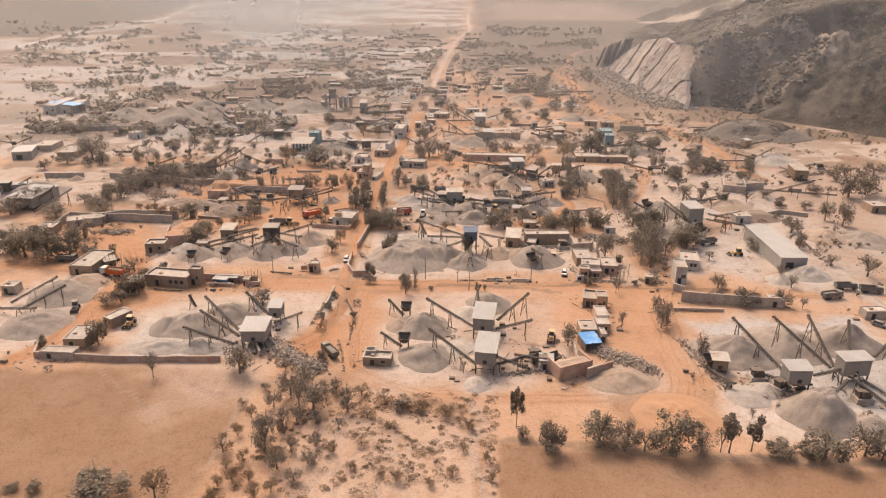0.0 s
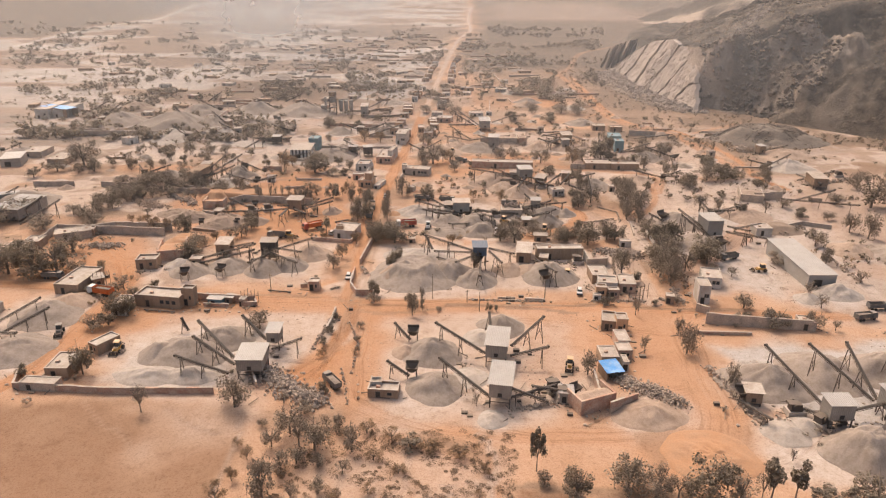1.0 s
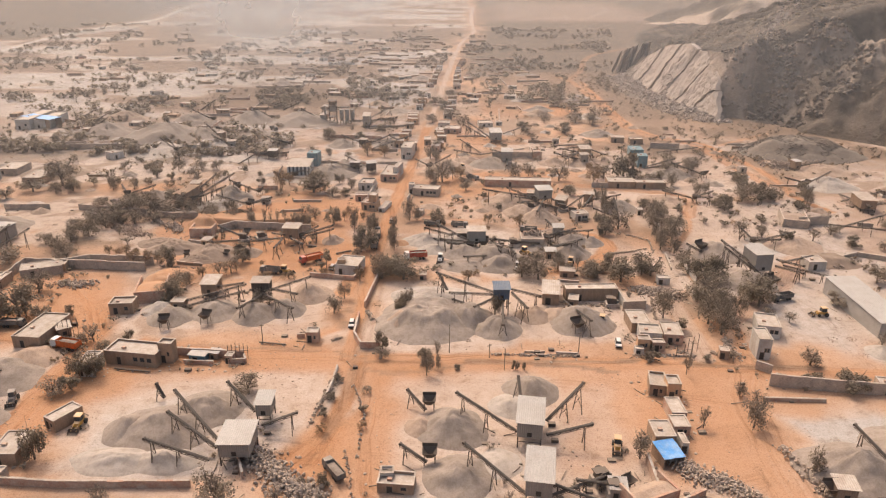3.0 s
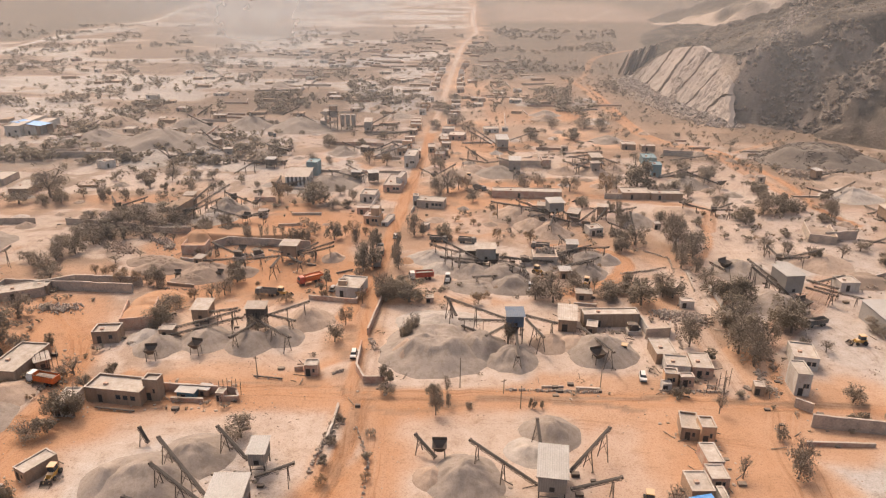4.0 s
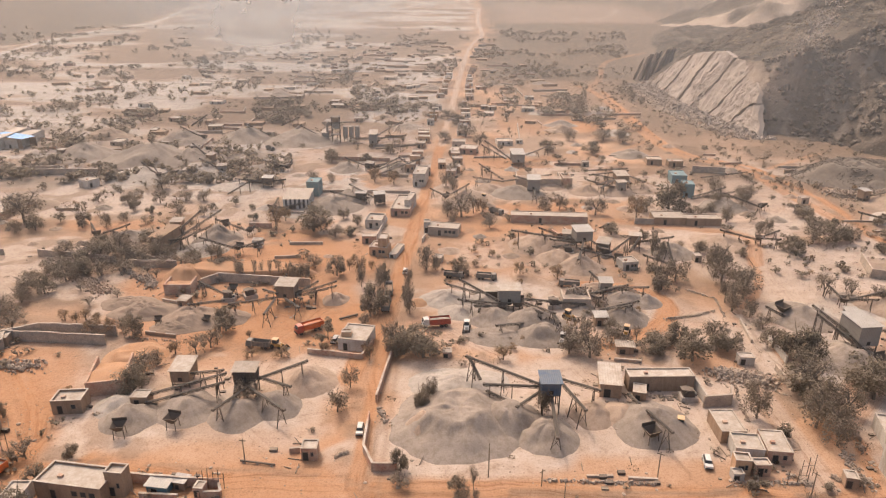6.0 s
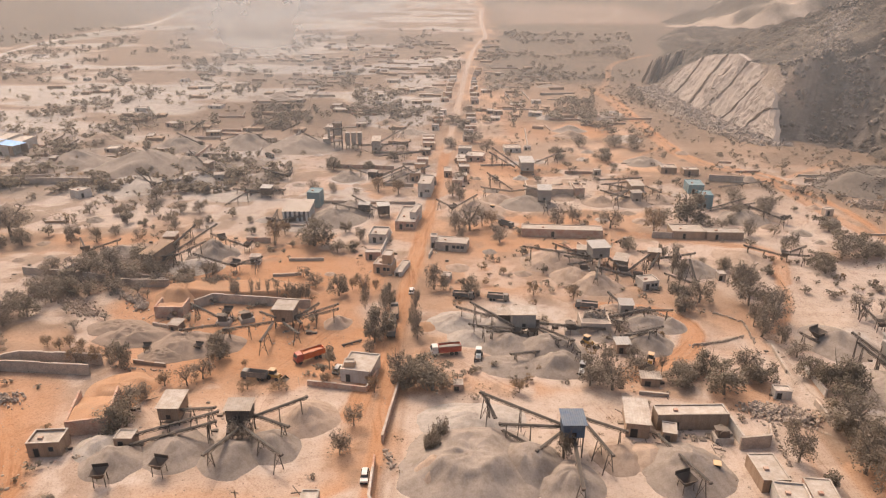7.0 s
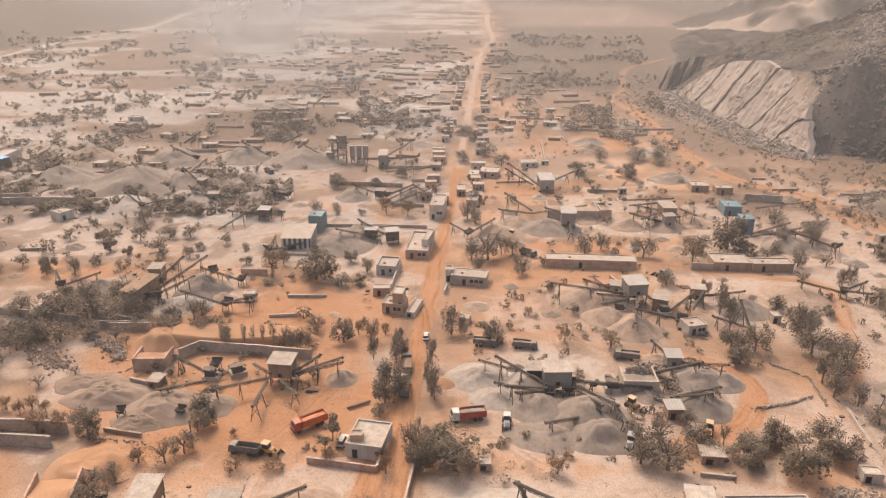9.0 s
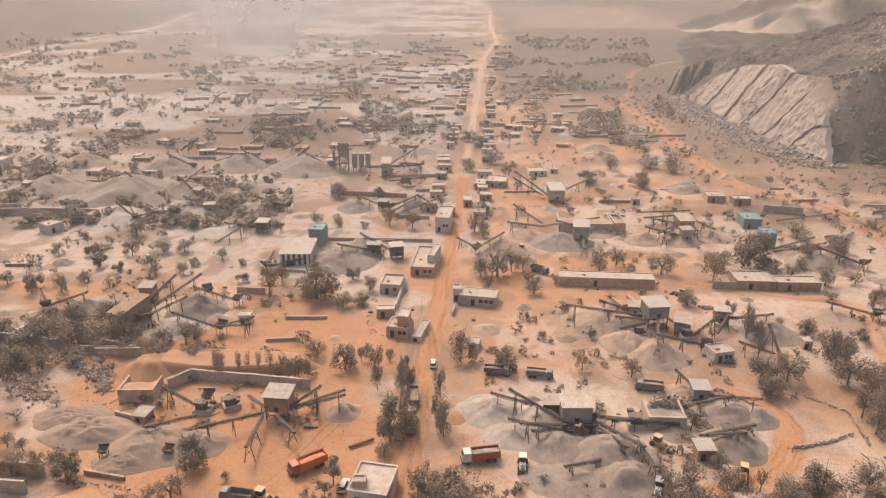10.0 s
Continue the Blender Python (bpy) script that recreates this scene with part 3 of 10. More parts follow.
def shed(x, y, w, d, h, rot=0, wall_mat="sheet", roof_mat="pale", rise=0.6, label="", name="shed"):
    """A sheet-clad shed with a ribbed low-pitched roof, openings and a plinth."""
    t = thing(name, pose(x, y, 0, 0, 0, rot), label or "sheet-metal shed with a pale ribbed roof", name.replace("_", " "))
    a, b = w / 2, d / 2
    g = Geo()
    k = 0.15
    g.box(-a, -b, -0.3, a, -b + k, h).box(-a, b - k, -0.3, a, b, h + rise).box(-a, -b + k, -0.3, -a + k, b - k, h).box(a - k, -b + k, -0.3, a, b - k, h)
    for s in (-1, 1):
        n = len(g.v)
        xx, x2 = (-a, -a + k) if s < 0 else (a - k, a)
        g.add([(xx, -b, h), (x2, -b, h), (x2, b, h + rise), (xx, b, h + rise), (xx, b, h), (x2, b, h)], [(0, 1, 2, 3), (0, 3, 4), (1, 5, 2)])
    part("wall", g, M[wall_mat], t)
    o = 0.35
    up = Vector((0, d + 2 * o, rise)).normalized()
    part("roof", corrugated(Geo(), (-a - o, -b - o, h + 0.1), (1, 0, 0), (0, -up.z, up.y), up, w + 2 * o, math.hypot(d + 2 * o, rise), 0.6), M[roof_mat], t)
    opening(t, -a * 0.3, 0.05, min(2.6, w * 0.3), min(2.8, h * 0.6), -b, "door")
    return t


def lean_roof(x, y, w, d, h, rot=0, mat="tarp", label=""):
    """A sagging sheet over low walls."""
    t = thing("shelter", pose(x, y, 0, 0, 0, rot), label, "shelter")
    a, b, n = w / 2, d / 2, 10
    g = Geo().box(-a + 0.1, -b + 0.2, -0.2, -a + 0.3, b, h - 0.5).box(a - 0.3, -b + 0.2, -0.2, a - 0.1, b, h - 0.5).box(-a + 0.3, b - 0.2, -0.2, a - 0.3, b, h - 0.2)
    part("wall", g, M["mud"], t)
    for sx in (-1, 1):
        part("post", Geo().bar((sx * (a - 0.2), -b + 0.1, -0.2), (sx * (a - 0.2), -b + 0.1, h - 0.55), 0.09, n=6), M["wood"], t)
    c = Geo()
    for top in (0.0, 0.03):
        for j in range(n + 1):
            for i in range(n + 1):
                u, v = i / n, j / n
                c.v.append((-a + w * u, -b + d * v, h - 0.55 + 0.55 * v - 0.3 * math.sin(u * math.pi) * math.sin(v * math.pi) + 0.12 * noise.noise((u * 5, v * 5, x)) + top))
    q = (n + 1) ** 2
    for j in range(n):
        for i in range(n):
            s = j * (n + 1) + i
            c.f.append((s, s + n + 1, s + n + 2, s + 1))
            c.f.append((q + s, q + s + 1, q + s + n + 2, q + s + n + 1))
    part("sheet", c.mesh("sheet", M[mat], True), None, t, label)
    return t


# ---- stone crushing plant ----
def screen_house(x, y, w, d, z0, z1, rot=0, wall_mat="sheet", roof_mat="pale"):
    """A sheet-clad screening box on steel legs, with a sloping roof and a chute underneath."""
    t = thing("screen_house", pose(x, y, 0, 0, 0, rot), "sheet-clad screening tower of a stone crusher on steel legs", "crusher tower", "screening towers")
    a, b = w / 2, d / 2
    for sx in (-1, 1):
        for sy in (-1, 1):
            part("leg", Geo().bar((sx * (a - 0.2), sy * (b - 0.2), -0.4), (sx * (a - 0.2), sy * (b - 0.2), z0 + 0.05), 0.16), M["steel"], t)
    br = Geo()
    for sx in (-1, 1):
        br.bar((sx * (a - 0.2), -b + 0.2, 0.2), (sx * (a - 0.2), b - 0.2, z0 - 0.1), 0.08)
    br.bar((-a + 0.2, -b + 0.2, z0 * 0.55), (a - 0.2, -b + 0.2, z0 * 0.55), 0.08)
    part("brace", br, M["steel"], t)
    part("floor_frame", Geo().box(-a + 0.1, -b + 0.1, z0, a - 0.1, b - 0.1, z0 + 0.2), M["steel"], t)
    for px, py, ux, uy, ln in ((-a, -b, 1, 0, w), (a, -b, 0, 1, d), (a, b, -1, 0, w), (-a, b, 0, -1, d)):
        part("wall", corrugated(Geo(), (px, py, z0), (ux, uy, 0), (uy, -ux, 0), (0, 0, 1), ln, z1 + 0.15 - z0), M[wall_mat], t)
    # dark plate on the unbroken wall, its colour standing for an opening's shade
    part("hatch", Geo().box(-0.5, -b - 0.09, z0 + 0.3, 0.45, -b - 0.062, z0 + 1.3), M["dark"], t, "dark opening")
    o, rise = 0.4, 0.35
    up = Vector((0, d + 2 * o, rise)).normalized()
    r = corrugated(Geo(), (-a - o, -b - o, z1 + 0.2), (1, 0, 0), (0, -up.z, up.y), up, w + 2 * o, math.hypot(d + 2 * o, rise))
    part("roof", r, M[roof_mat], t)
    ch = Geo()
    ch.add([(-a * 0.6, -b * 0.6, z0), (a * 0.6, -b * 0.6, z0), (a * 0.6, b * 0.6, z0), (-a * 0.6, b * 0.6, z0), (-0.5, -0.5, z0 * 0.45), (0.5, -0.5, z0 * 0.45), (0.5, 0.5, z0 * 0.45), (-0.5, 0.5, z0 * 0.45)],
           [(0, 4, 5, 1), (1, 5, 6, 2), (2, 6, 7, 3), (3, 7, 4, 0), (4, 7, 6, 5)])
    part("chute", ch, M["steel"], t)
    return t


def conveyor(a, b, width=1.0, deep=0.42):
    """A belt conveyor from its foot a to its head b: belt, lattice frame, head drum and trestles."""
    a, b = Vector(a), Vector(b)
    t = thing("conveyor", Matrix.Translation((a.x, a.y, 0)), "inclined belt conveyor with a lattice steel frame on trestles", "conveyor", "belt conveyors")
    o = Vector((a.x, a.y, 0))
    a, b = a - o, b - o
    L = (b - a).length
    ang = math.atan2(b.y - a.y, b.x - a.x)
    m = Matrix.Translation(a) @ (b - a).to_track_quat("X", "Z").to_matrix().to_4x4()
    hw = width * 0.32
    g = Geo()
    n = max(4, int(L / 1.6))
    for s in (-hw, hw):
        g.bar(m @ Vector((0, s, 0)), m @ Vector((L, s, 0)), 0.06)
        g.bar(m @ Vector((0, s, -deep)), m @ Vector((L, s, -deep)), 0.05)
        for i in range(n):
            lo, hi = (-deep, 0) if i % 2 else (0, -deep)
            g.bar(m @ Vector((L * i / n, s, lo)), m @ Vector((L * (i + 1) / n, s, hi)), 0.045)
    for i in range(0, n + 1, 2):
        g.bar(m @ Vector((L * i / n, -hw, -deep)), m @ Vector((L * i / n, hw, -deep)), 0.04)
    part("frame", g, M["steel"], t)
    bl = Geo().box(-0.2, -hw * 0.75, 0.1, L + 0.2, hw * 0.75, 0.16, m)
    bl.box(0, -hw * 0.75, -deep * 0.55, L, hw * 0.75, -deep * 0.5, m)
    part("belt", bl, M["belt"], t)
    part("head_drum", Geo().bar(m @ Vector((L + 0.1, -hw, 0)), m @ Vector((L + 0.1, hw, 0)), 0.3, n=10), M["steel"], t)
    part("tail_drum", Geo().bar(m @ Vector((0, -hw, 0)), m @ Vector((0, hw, 0)), 0.25, n=10), M["steel"], t)
    for u in ((0.5, 0.9) if L > 11 else (0.85,)):
        p = a.lerp(b, u)
        if p.z < 1.6:
            continue
        side = Vector((-math.sin(ang), math.cos(ang), 0))
        tr = Geo()
        for s in (-1, 1):
            tr.bar(p + side * s * (hw + 0.6 + p.z * 0.06) + Vector((0, 0, -p.z - 0.3)), p + side * s * hw + Vector((0, 0, -deep)), 0.1)
        tr.bar(p + side * (hw + 0.6) + Vector((0, 0, -p.z * 0.75)), p - side * (hw + 0.1) + Vector((0, 0, -p.z * 0.35)), 0.06)
        tr.bar(p - side * (hw + 0.6) + Vector((0, 0, -p.z * 0.75)), p + side * (hw + 0.1) + Vector((0, 0, -p.z * 0.35)), 0.06)
        part("trestle", tr, M["steel"], t)
    return t


def hopper(x, y, rot=0, s=1.0):
    """A feed hopper: a flared steel bin on four legs, open on top."""
    t = thing("feed_hopper", pose(x, y, 0, 0, 0, rot), "dark steel feed hopper on four legs", "hopper", "feed hoppers")
    for sx in (-1, 1):
        for sy in (-1, 1):
            part("leg", Geo().bar((sx * 1.1 * s, sy * 0.9 * s, -0.3), (sx * 1.0 * s, sy * 0.8 * s, 2.2 * s), 0.1), M["steel"], t)
    g = Geo()
    lo, hi = 1.6 * s, 3.1 * s
    g.add([(-0.5 * s, -0.5 * s, lo), (0.5 * s, -0.5 * s, lo), (0.5 * s, 0.5 * s, lo), (-0.5 * s, 0.5 * s, lo), (-1.5 * s, -1.3 * s, hi), (1.5 * s, -1.3 * s, hi), (1.5 * s, 1.3 * s, hi), (-1.5 * s, 1.3 * s, hi),
           (-1.4 * s, -1.2 * s, hi), (1.4 * s, -1.2 * s, hi), (1.4 * s, 1.2 * s, hi), (-1.4 * s, 1.2 * s, hi), (-0.4 * s, -0.4 * s, lo + 0.1), (0.4 * s, -0.4 * s, lo + 0.1), (0.4 * s, 0.4 * s, lo + 0.1), (-0.4 * s, 0.4 * s, lo + 0.1)],
          [(0, 1, 5, 4), (1, 2, 6, 5), (2, 3, 7, 6), (3, 0, 4, 7), (4, 5, 9, 8), (5, 6, 10, 9), (6, 7, 11, 10), (7, 4, 8, 11), (8, 9, 13, 12), (9, 10, 14, 13), (10, 11, 15, 14), (11, 8, 12, 15), (12, 13, 14, 15), (3, 2, 1, 0)])
    part("bin", g, M["steel"], t)
    part("side_plate", Geo().box(-1.5 * s, 1.25 * s, hi, 1.5 * s, 1.35 * s, hi + 0.8 * s), M["steel"], t)
    return t


def jaw_crusher(x, y, rot=0):
    """A jaw crusher on a concrete block with a flywheel and motor."""
    t = thing("jaw_crusher", pose(x, y, 0, 0, 0, rot), "dusty jaw crusher with flywheel on a concrete block", "crusher", "jaw crushers")
    part("base", Geo().box(-2.0, -1.5, -0.3, 2.0, 1.5, 1.2, taper=0.1), M["roof"], t)
    part("body", Geo().box(-1.4, -1.0, 1.2, 1.2, 1.0, 2.8, taper=0.2), M["steel"], t)
    for s in (-1, 1):
        part("flywheel", Geo().bar((-0.3, s * 1.0, 2.3), (-0.3, s * 1.25, 2.3), 0.8, n=16), M["steel"], t)
    part("motor", Geo().bar((1.5, -0.5, 1.6), (1.5, 0.5, 1.6), 0.4, n=10), M["truck_grey"], t)
    part("feed_lip", Geo().box(-1.9, -0.9, 2.8, 0.3, 0.9, 3.0), M["steel"], t)
    return t


def batch_plant(x, y, rot=0):
    """A tall batching plant: a braced steel tower with decks, silos and a feed bin."""
    t = thing("batching_plant", pose(x, y, 0, 0, 0, rot), "tall dusty batching plant with a braced tower and silos", "plant")
    for sx in (-2.2, 2.2):
        for sy in (-2.2, 2.2):
            part("leg", Geo().bar((sx, sy, -0.4), (sx, sy, 15), 0.22), M["steel"], t)
    for z in (4.5, 8, 11.5, 14.5):
        part("deck", Geo().box(-2.7, -2.7, z, 2.7, 2.7, z + 0.25), M["steel"], t)
    b = Geo()
    for i, z in enumerate((0, 4.5, 8, 11.5)):
        for sy in (-2.2, 2.2):
            b.bar((-2.2 * (-1) ** i, sy, z), (2.2 * (-1) ** i, sy, z + 3.4), 0.1)
    part("brace", b, M["steel"], t)
    part("mixer_house", Geo().box(-1.9, -1.9, 8.3, 1.9, 1.9, 11.3, taper=0.1), M["sheet"], t)
    part("top_bin", Geo().box(-1.6, -1.6, 11.8, 1.6, 1.6, 14.2, taper=-0.4), M["mud"], t)
    for i in range(3):
        xx = 5.2 + 3.4 * i
        silo = part("silo", Geo().bar((xx, 0.5, 3), (xx, 0.5, 9), 1.4, n=14).bar((xx, 0.5, 3), (xx, 0.5, 1.4), 1.4, 0.3, 14), M["sheet"], t)
        for sy in (-0.9, 1.9):
            part("silo_leg", Geo().bar((xx - 0.8, sy, -0.4), (xx - 0.8, sy, 3.4), 0.13).bar((xx + 0.8, sy, -0.4), (xx + 0.8, sy, 3.4), 0.13), M["steel"], silo)
    part("stack", Geo().bar((-5, 1, -0.3), (-5, 1, 11), 0.8, 0.7, 12), M["sheet"], t)
    return t


# ---- vehicles ----
def wheel_mesh():
    return once("wheel", lambda: Geo().bar((0, -0.17, 0), (0, 0.17, 0), 0.52, n=14).mesh("wheel", M["rubber"]))


def wheel_at(t, x, y, z=0.52, s=1.0):
    w = part("wheel", wheel_mesh(), None, t)
    w.location, w.scale = (x, y, z), (s, s, s)
    hub = part("hub", once("hub", lambda: Geo().bar((0, -0.19, 0), (0, 0.19, 0), 0.22, n=8).mesh("hub", M["steel"])), None, w)
    return w


def truck(x, y, rot=0, paint="truck_orange", load=None, z=0.0, label="", cab_paint="cab", size=0.0):
    """A tipper lorry, nose along +x: cab, glazing, chassis, tipping body and ten wheels."""
    k = size or (0.76 if paint == "truck_grey" else 0.93)
    t = thing("tipper_truck", pose(x, y, z, 0, 0, rot) @ Matrix.Diagonal((k, k, k, 1)), label or {"truck_orange": "parked orange tipper lorry with a white cab", "truck_red": "parked red tipper lorry with a dusty load", "truck_grey": "parked dark grey tipper lorry covered in dust"}[paint], "truck", "tipper lorries")
    part("chassis", Geo().box(-4.0, -0.45, 0.75, 3.9, 0.45, 1.05), M["rubber"], t)
    for xx in (3.0, -1.6, -2.9):
        for s in (-1, 1):
            wheel_at(t, xx, s * 1.02)
    c = Geo()
    c.add([(2.2, -1.2, 0.8), (4.15, -1.2, 0.8), (4.15, 1.2, 0.8), (2.2, 1.2, 0.8), (2.2, -1.15, 2.95), (3.75, -1.1, 2.95), (3.75, 1.1, 2.95), (2.2, 1.15, 2.95), (4.15, -1.2, 1.9), (4.15, 1.2, 1.9)],
          [(3, 2, 1, 0), (0, 1, 8, 5, 4), (1, 2, 9, 8), (2, 3, 7, 6, 9), (3, 0, 4, 7), (8, 9, 6, 5), (4, 5, 6, 7)])
    cab = part("cab", c, M["truck_grey" if paint == "truck_grey" else cab_paint], t)
    part("windscreen", Geo().add([(4.17, -1.0, 1.98), (4.17, 1.0, 1.98), (3.83, 0.95, 2.82), (3.83, -0.95, 2.82), (4.12, -1.0, 1.96), (4.12, 1.0, 1.96), (3.78, 0.95, 2.8), (3.78, -0.95, 2.8)], [(0, 1, 2, 3), (7, 6, 5, 4), (0, 4, 5, 1), (1, 5, 6, 2), (2, 6, 7, 3), (3, 7, 4, 0)]), M["glass"], cab)
    part("bumper", Geo().box(4.1, -1.2, 0.6, 4.3, 1.2, 0.95), M["rubber"], t)
    b = Geo()
    k = 0.1
    b.box(-4.3, -1.25, 1.1, 2.0, 1.25, 1.22).box(-4.3, -1.25, 1.22, 2.0, -1.25 + k, 2.75).box(-4.3, 1.25 - k, 1.22, 2.0, 1.25, 2.75).box(-4.3, -1.25 + k, 1.22, -4.3 + k, 1.25 - k, 2.75).box(2.0 - k, -1.25 + k, 1.22, 2.0, 1.25 - k, 3.0)
    for i in range(7):
        xx = -4.2 + i * 1.0
        b.box(xx, -1.33, 1.15, xx + 0.12, -1.25, 2.78).box(xx, 1.25, 1.15, xx + 0.12, 1.33, 2.78)
    body = part("tipping_body", b, M[paint], t)
    part("rim", Geo().box(-4.3, -1.3, 2.78, 2.0, -1.12, 2.86).box(-4.3, 1.12, 2.78, 2.0, 1.3, 2.86), M["steel"], body)
    if load:
        g = Geo()
        for j in range(7):
            for i in range(13):
                u, v = i / 12, j / 6
                g.v.append((-4.2 + 6.1 * u, -1.14 + 2.28 * v, 2.2 + 0.55 * math.sin(u * 3.1416) * math.sin(v * 3.1416) + 0.12 * noise.noise((u * 6 + x, v * 4, y))))
        for j in range(6):
            for i in range(12):
                q = j * 13 + i
                g.f.append((q, q + 1, q + 14, q + 13))
        part("load", g, M[load], t)
    return t


def loader(x, y, rot=0, paint="yellow", arm=True):
    """A tractor loader, nose along +x: body, cab, arms, bucket and four wheels."""
    t = thing("loader", pose(x, y, 0, 0, 0, rot) @ Matrix.Diagonal((0.88, 0.88, 0.88, 1)), {"yellow": "yellow wheeled loader with its bucket lowered", "cab": "pale dusty tractor loader with its bucket lowered", "truck_grey": "dark dusty tractor loader with its bucket lowered"}[paint], "loader", "loaders")
    part("body", Geo().box(-1.8, -0.7, 0.7, 1.6, 0.7, 1.6, taper=0.12), M[paint], t)
    cab = part("cab", Geo().box(-1.2, -0.75, 1.6, 0.5, 0.75, 2.85, taper=0.1), M["glass"], t)
    part("cab_roof", Geo().box(-1.3, -0.85, 2.85, 0.55, 0.85, 3.0), M[paint], cab)
    for xx, s in ((-1.2, 1.25), (1.2, 0.95)):
        for sy in (-1, 1):
            wheel_at(t, xx, sy * 0.95, 0.52 * s, s)
    if arm:
        for sy in (-1, 1):
            part("arm", Geo().bar((0.4, sy * 0.62, 1.7), (2.3, sy * 0.62, 1.0), 0.11).bar((2.3, sy * 0.62, 1.0), (3.0, sy * 0.62, 0.45), 0.11), M[paint], t)
        b = Geo()
        b.add([(2.8, -1.15, 0.1), (4.0, -1.15, 0.05), (4.0, 1.15, 0.05), (2.8, 1.15, 0.1), (2.75, -1.15, 1.05), (2.75, 1.15, 1.05), (2.68, -1.15, 0.05), (2.68, 1.15, 0.05), (2.65, -1.15, 1.05), (2.65, 1.15, 1.05)],
              [(0, 1, 2, 3), (0, 3, 5, 4), (0, 4, 1), (3, 2, 5), (6, 8, 9, 7), (4, 5, 9, 8)])
        part("bucket", b, M["steel"], t)
    return t


def car(x, y, rot=0, paint="cab", label="small white car parked on dusty ground"):
    """A small car, nose along +x."""
    t = thing("car", pose(x, y, 0, 0, 0, rot), label, "car")
    part("body", Geo().box(-2.0, -0.82, 0.35, 2.0, 0.82, 0.95, taper=0.08), M[paint], t)
    g = part("glasshouse", Geo().box(-1.6, -0.74, 0.95, 0.95, 0.74, 1.5, taper=0.22), M["glass"], t)
    part("roof", Geo().box(-1.36, -0.52, 1.5, 0.7, 0.52, 1.55), M[paint], g)
    for xx in (-1.25, 1.25):
        for s in (-1, 1):
            wheel_at(t, xx, s * 0.72, 0.32, 0.62)
    part("bumper", Geo().box(1.95, -0.75, 0.35, 2.1, 0.75, 0.6).box(-2.1, -0.75, 0.35, -1.95, 0.75, 0.6), M["rubber"], t)
    return t


def pole(x, y, h=7.0, arm=True):
    t = thing("utility_pole", pose(x, y, 0, 0, 0, (x * 13) % 180), "slender weathered utility pole by a track", "pole", "utility poles")
    part("shaft", Geo().bar((0, 0, -0.4), (0, 0, h), 0.13, 0.09, 6), M["wood"], t)
    if arm:
        part("crossarm", Geo().box(-0.7, -0.05, h - 0.6, 0.7, 0.05, h - 0.45), M["wood"], t)
    return t


def poles_frame(x, y, rot=0, n=5, h=4.5, step=1.2):
    """Bare upright rods of an unfinished structure."""
    t = thing("column_rods", pose(x, y, 0, 0, 0, rot), "row of bare upright rods of an unfinished building", "rods")
    for i in range(n):
        part("rod", Geo().bar((i * step, 0, -0.2), (i * step + 0.1, 0.05, h * (0.8 + 0.2 * ((i * 37) % 5) / 4)), 0.07, n=5), M["steel"], t)
    part("tie", Geo().bar((0, 0, h * 0.5), ((n - 1) * step, 0, h * 0.5), 0.05), M["steel"], t)
    return t


def pipe_line(a, b, z=0.4, r=0.22, label="long rusty pipe lying on the ground"):
    t = thing("pipe", Matrix.Translation((*a, 0)), label, "pipe")
    d = (b[0] - a[0], b[1] - a[1])
    part("tube", Geo().bar((0, 0, z), (d[0], d[1], z), r, n=8), M["steel"], t)
    for u in (0.1, 0.5, 0.9):
        part("block", Geo().box(d[0] * u - 0.25, d[1] * u - 0.25, -0.1, d[0] * u + 0.25, d[1] * u + 0.25, z - r * 0.8), M["roof"], t)
    return t


# ---- plan of soils and tracks: 0 orange soil, 1 pale stone dust, 2 dark brown, as scrub and narrow lines ----
SOIL = []
SOIL.append((0, 0.75, (-88.1, 274.9, 46.8, 24.1, 0)))
SOIL.append((0, 0.7, (-76.0, 329.0, 36.0, 25.9, 0)))
SOIL.append((0, 0.6, (5.5, 346.8, 33.4, 25.2, 0)))
SOIL.append((0, 0.6, (-32.4, 187.8, 32.6, 34.1, 0)))
SOIL.append((0, 0.5, (44.8, 178.1, 15.6, 21.9, 0)))
SOIL.append((0, 0.6, (-92.6, 197.0, 18.1, 11.6, 0)))
SOIL.append((0, 0.9, (48.1, 130.7, 12.2, 10.8, 0)))
SOIL.append((0, 0.8, (-117.3, 230.5, 12.0, 18.0, 0)))
SOIL.append((0, 0.6, (-33.9, 160.0, 10.2, 7.4, 0)))
SOIL.append((0, 0.75, (-58.0, 320.6, 19.0, 13.6, 0)))
SOIL.append((0, 0.7, (-147.8, 343.5, 24.9, 10.4, 0)))
SOIL.append((0, 0.85, (-80.8, 300.9, 31.8, 7.2, 0)))
SOIL.append((0, 0.6, (-72.6, 266.0, 38.7, 15.4, 0)))
SOIL.append((0, 0.75, (-119.4, 236.0, 15.6, 18.7, 0)))
SOIL.append((0, 0.55, (-53.4, 199.5, 29.8, 9.1, 0)))
SOIL.append((0, 0.6, (-7.4, 316.2, 21.6, 16.0, 0)))
SOIL.append((0, 0.7, (12.6, 373.3, 31.5, 18.3, 0)))
SOIL.append((0, 0.6, (22.2, 445.6, 30.2, 17.1, 0)))
SOIL.append((0, 0.55, (18.0, 531.4, 28.3, 33.5, 0)))
SOIL.append((0, 0.8, (63.6, 538.7, 19.2, 25.3, 0)))
SOIL.append((0, 0.6, (-87.4, 182.5, 9.5, 11.1, 0)))
SOIL.append((0, 0.8, (-61.4, 158.9, 5.8, 2.4, 0)))
SOIL.append((0, 0.35, (-28.9, 175.7, 25.9, 18.6, 0)))
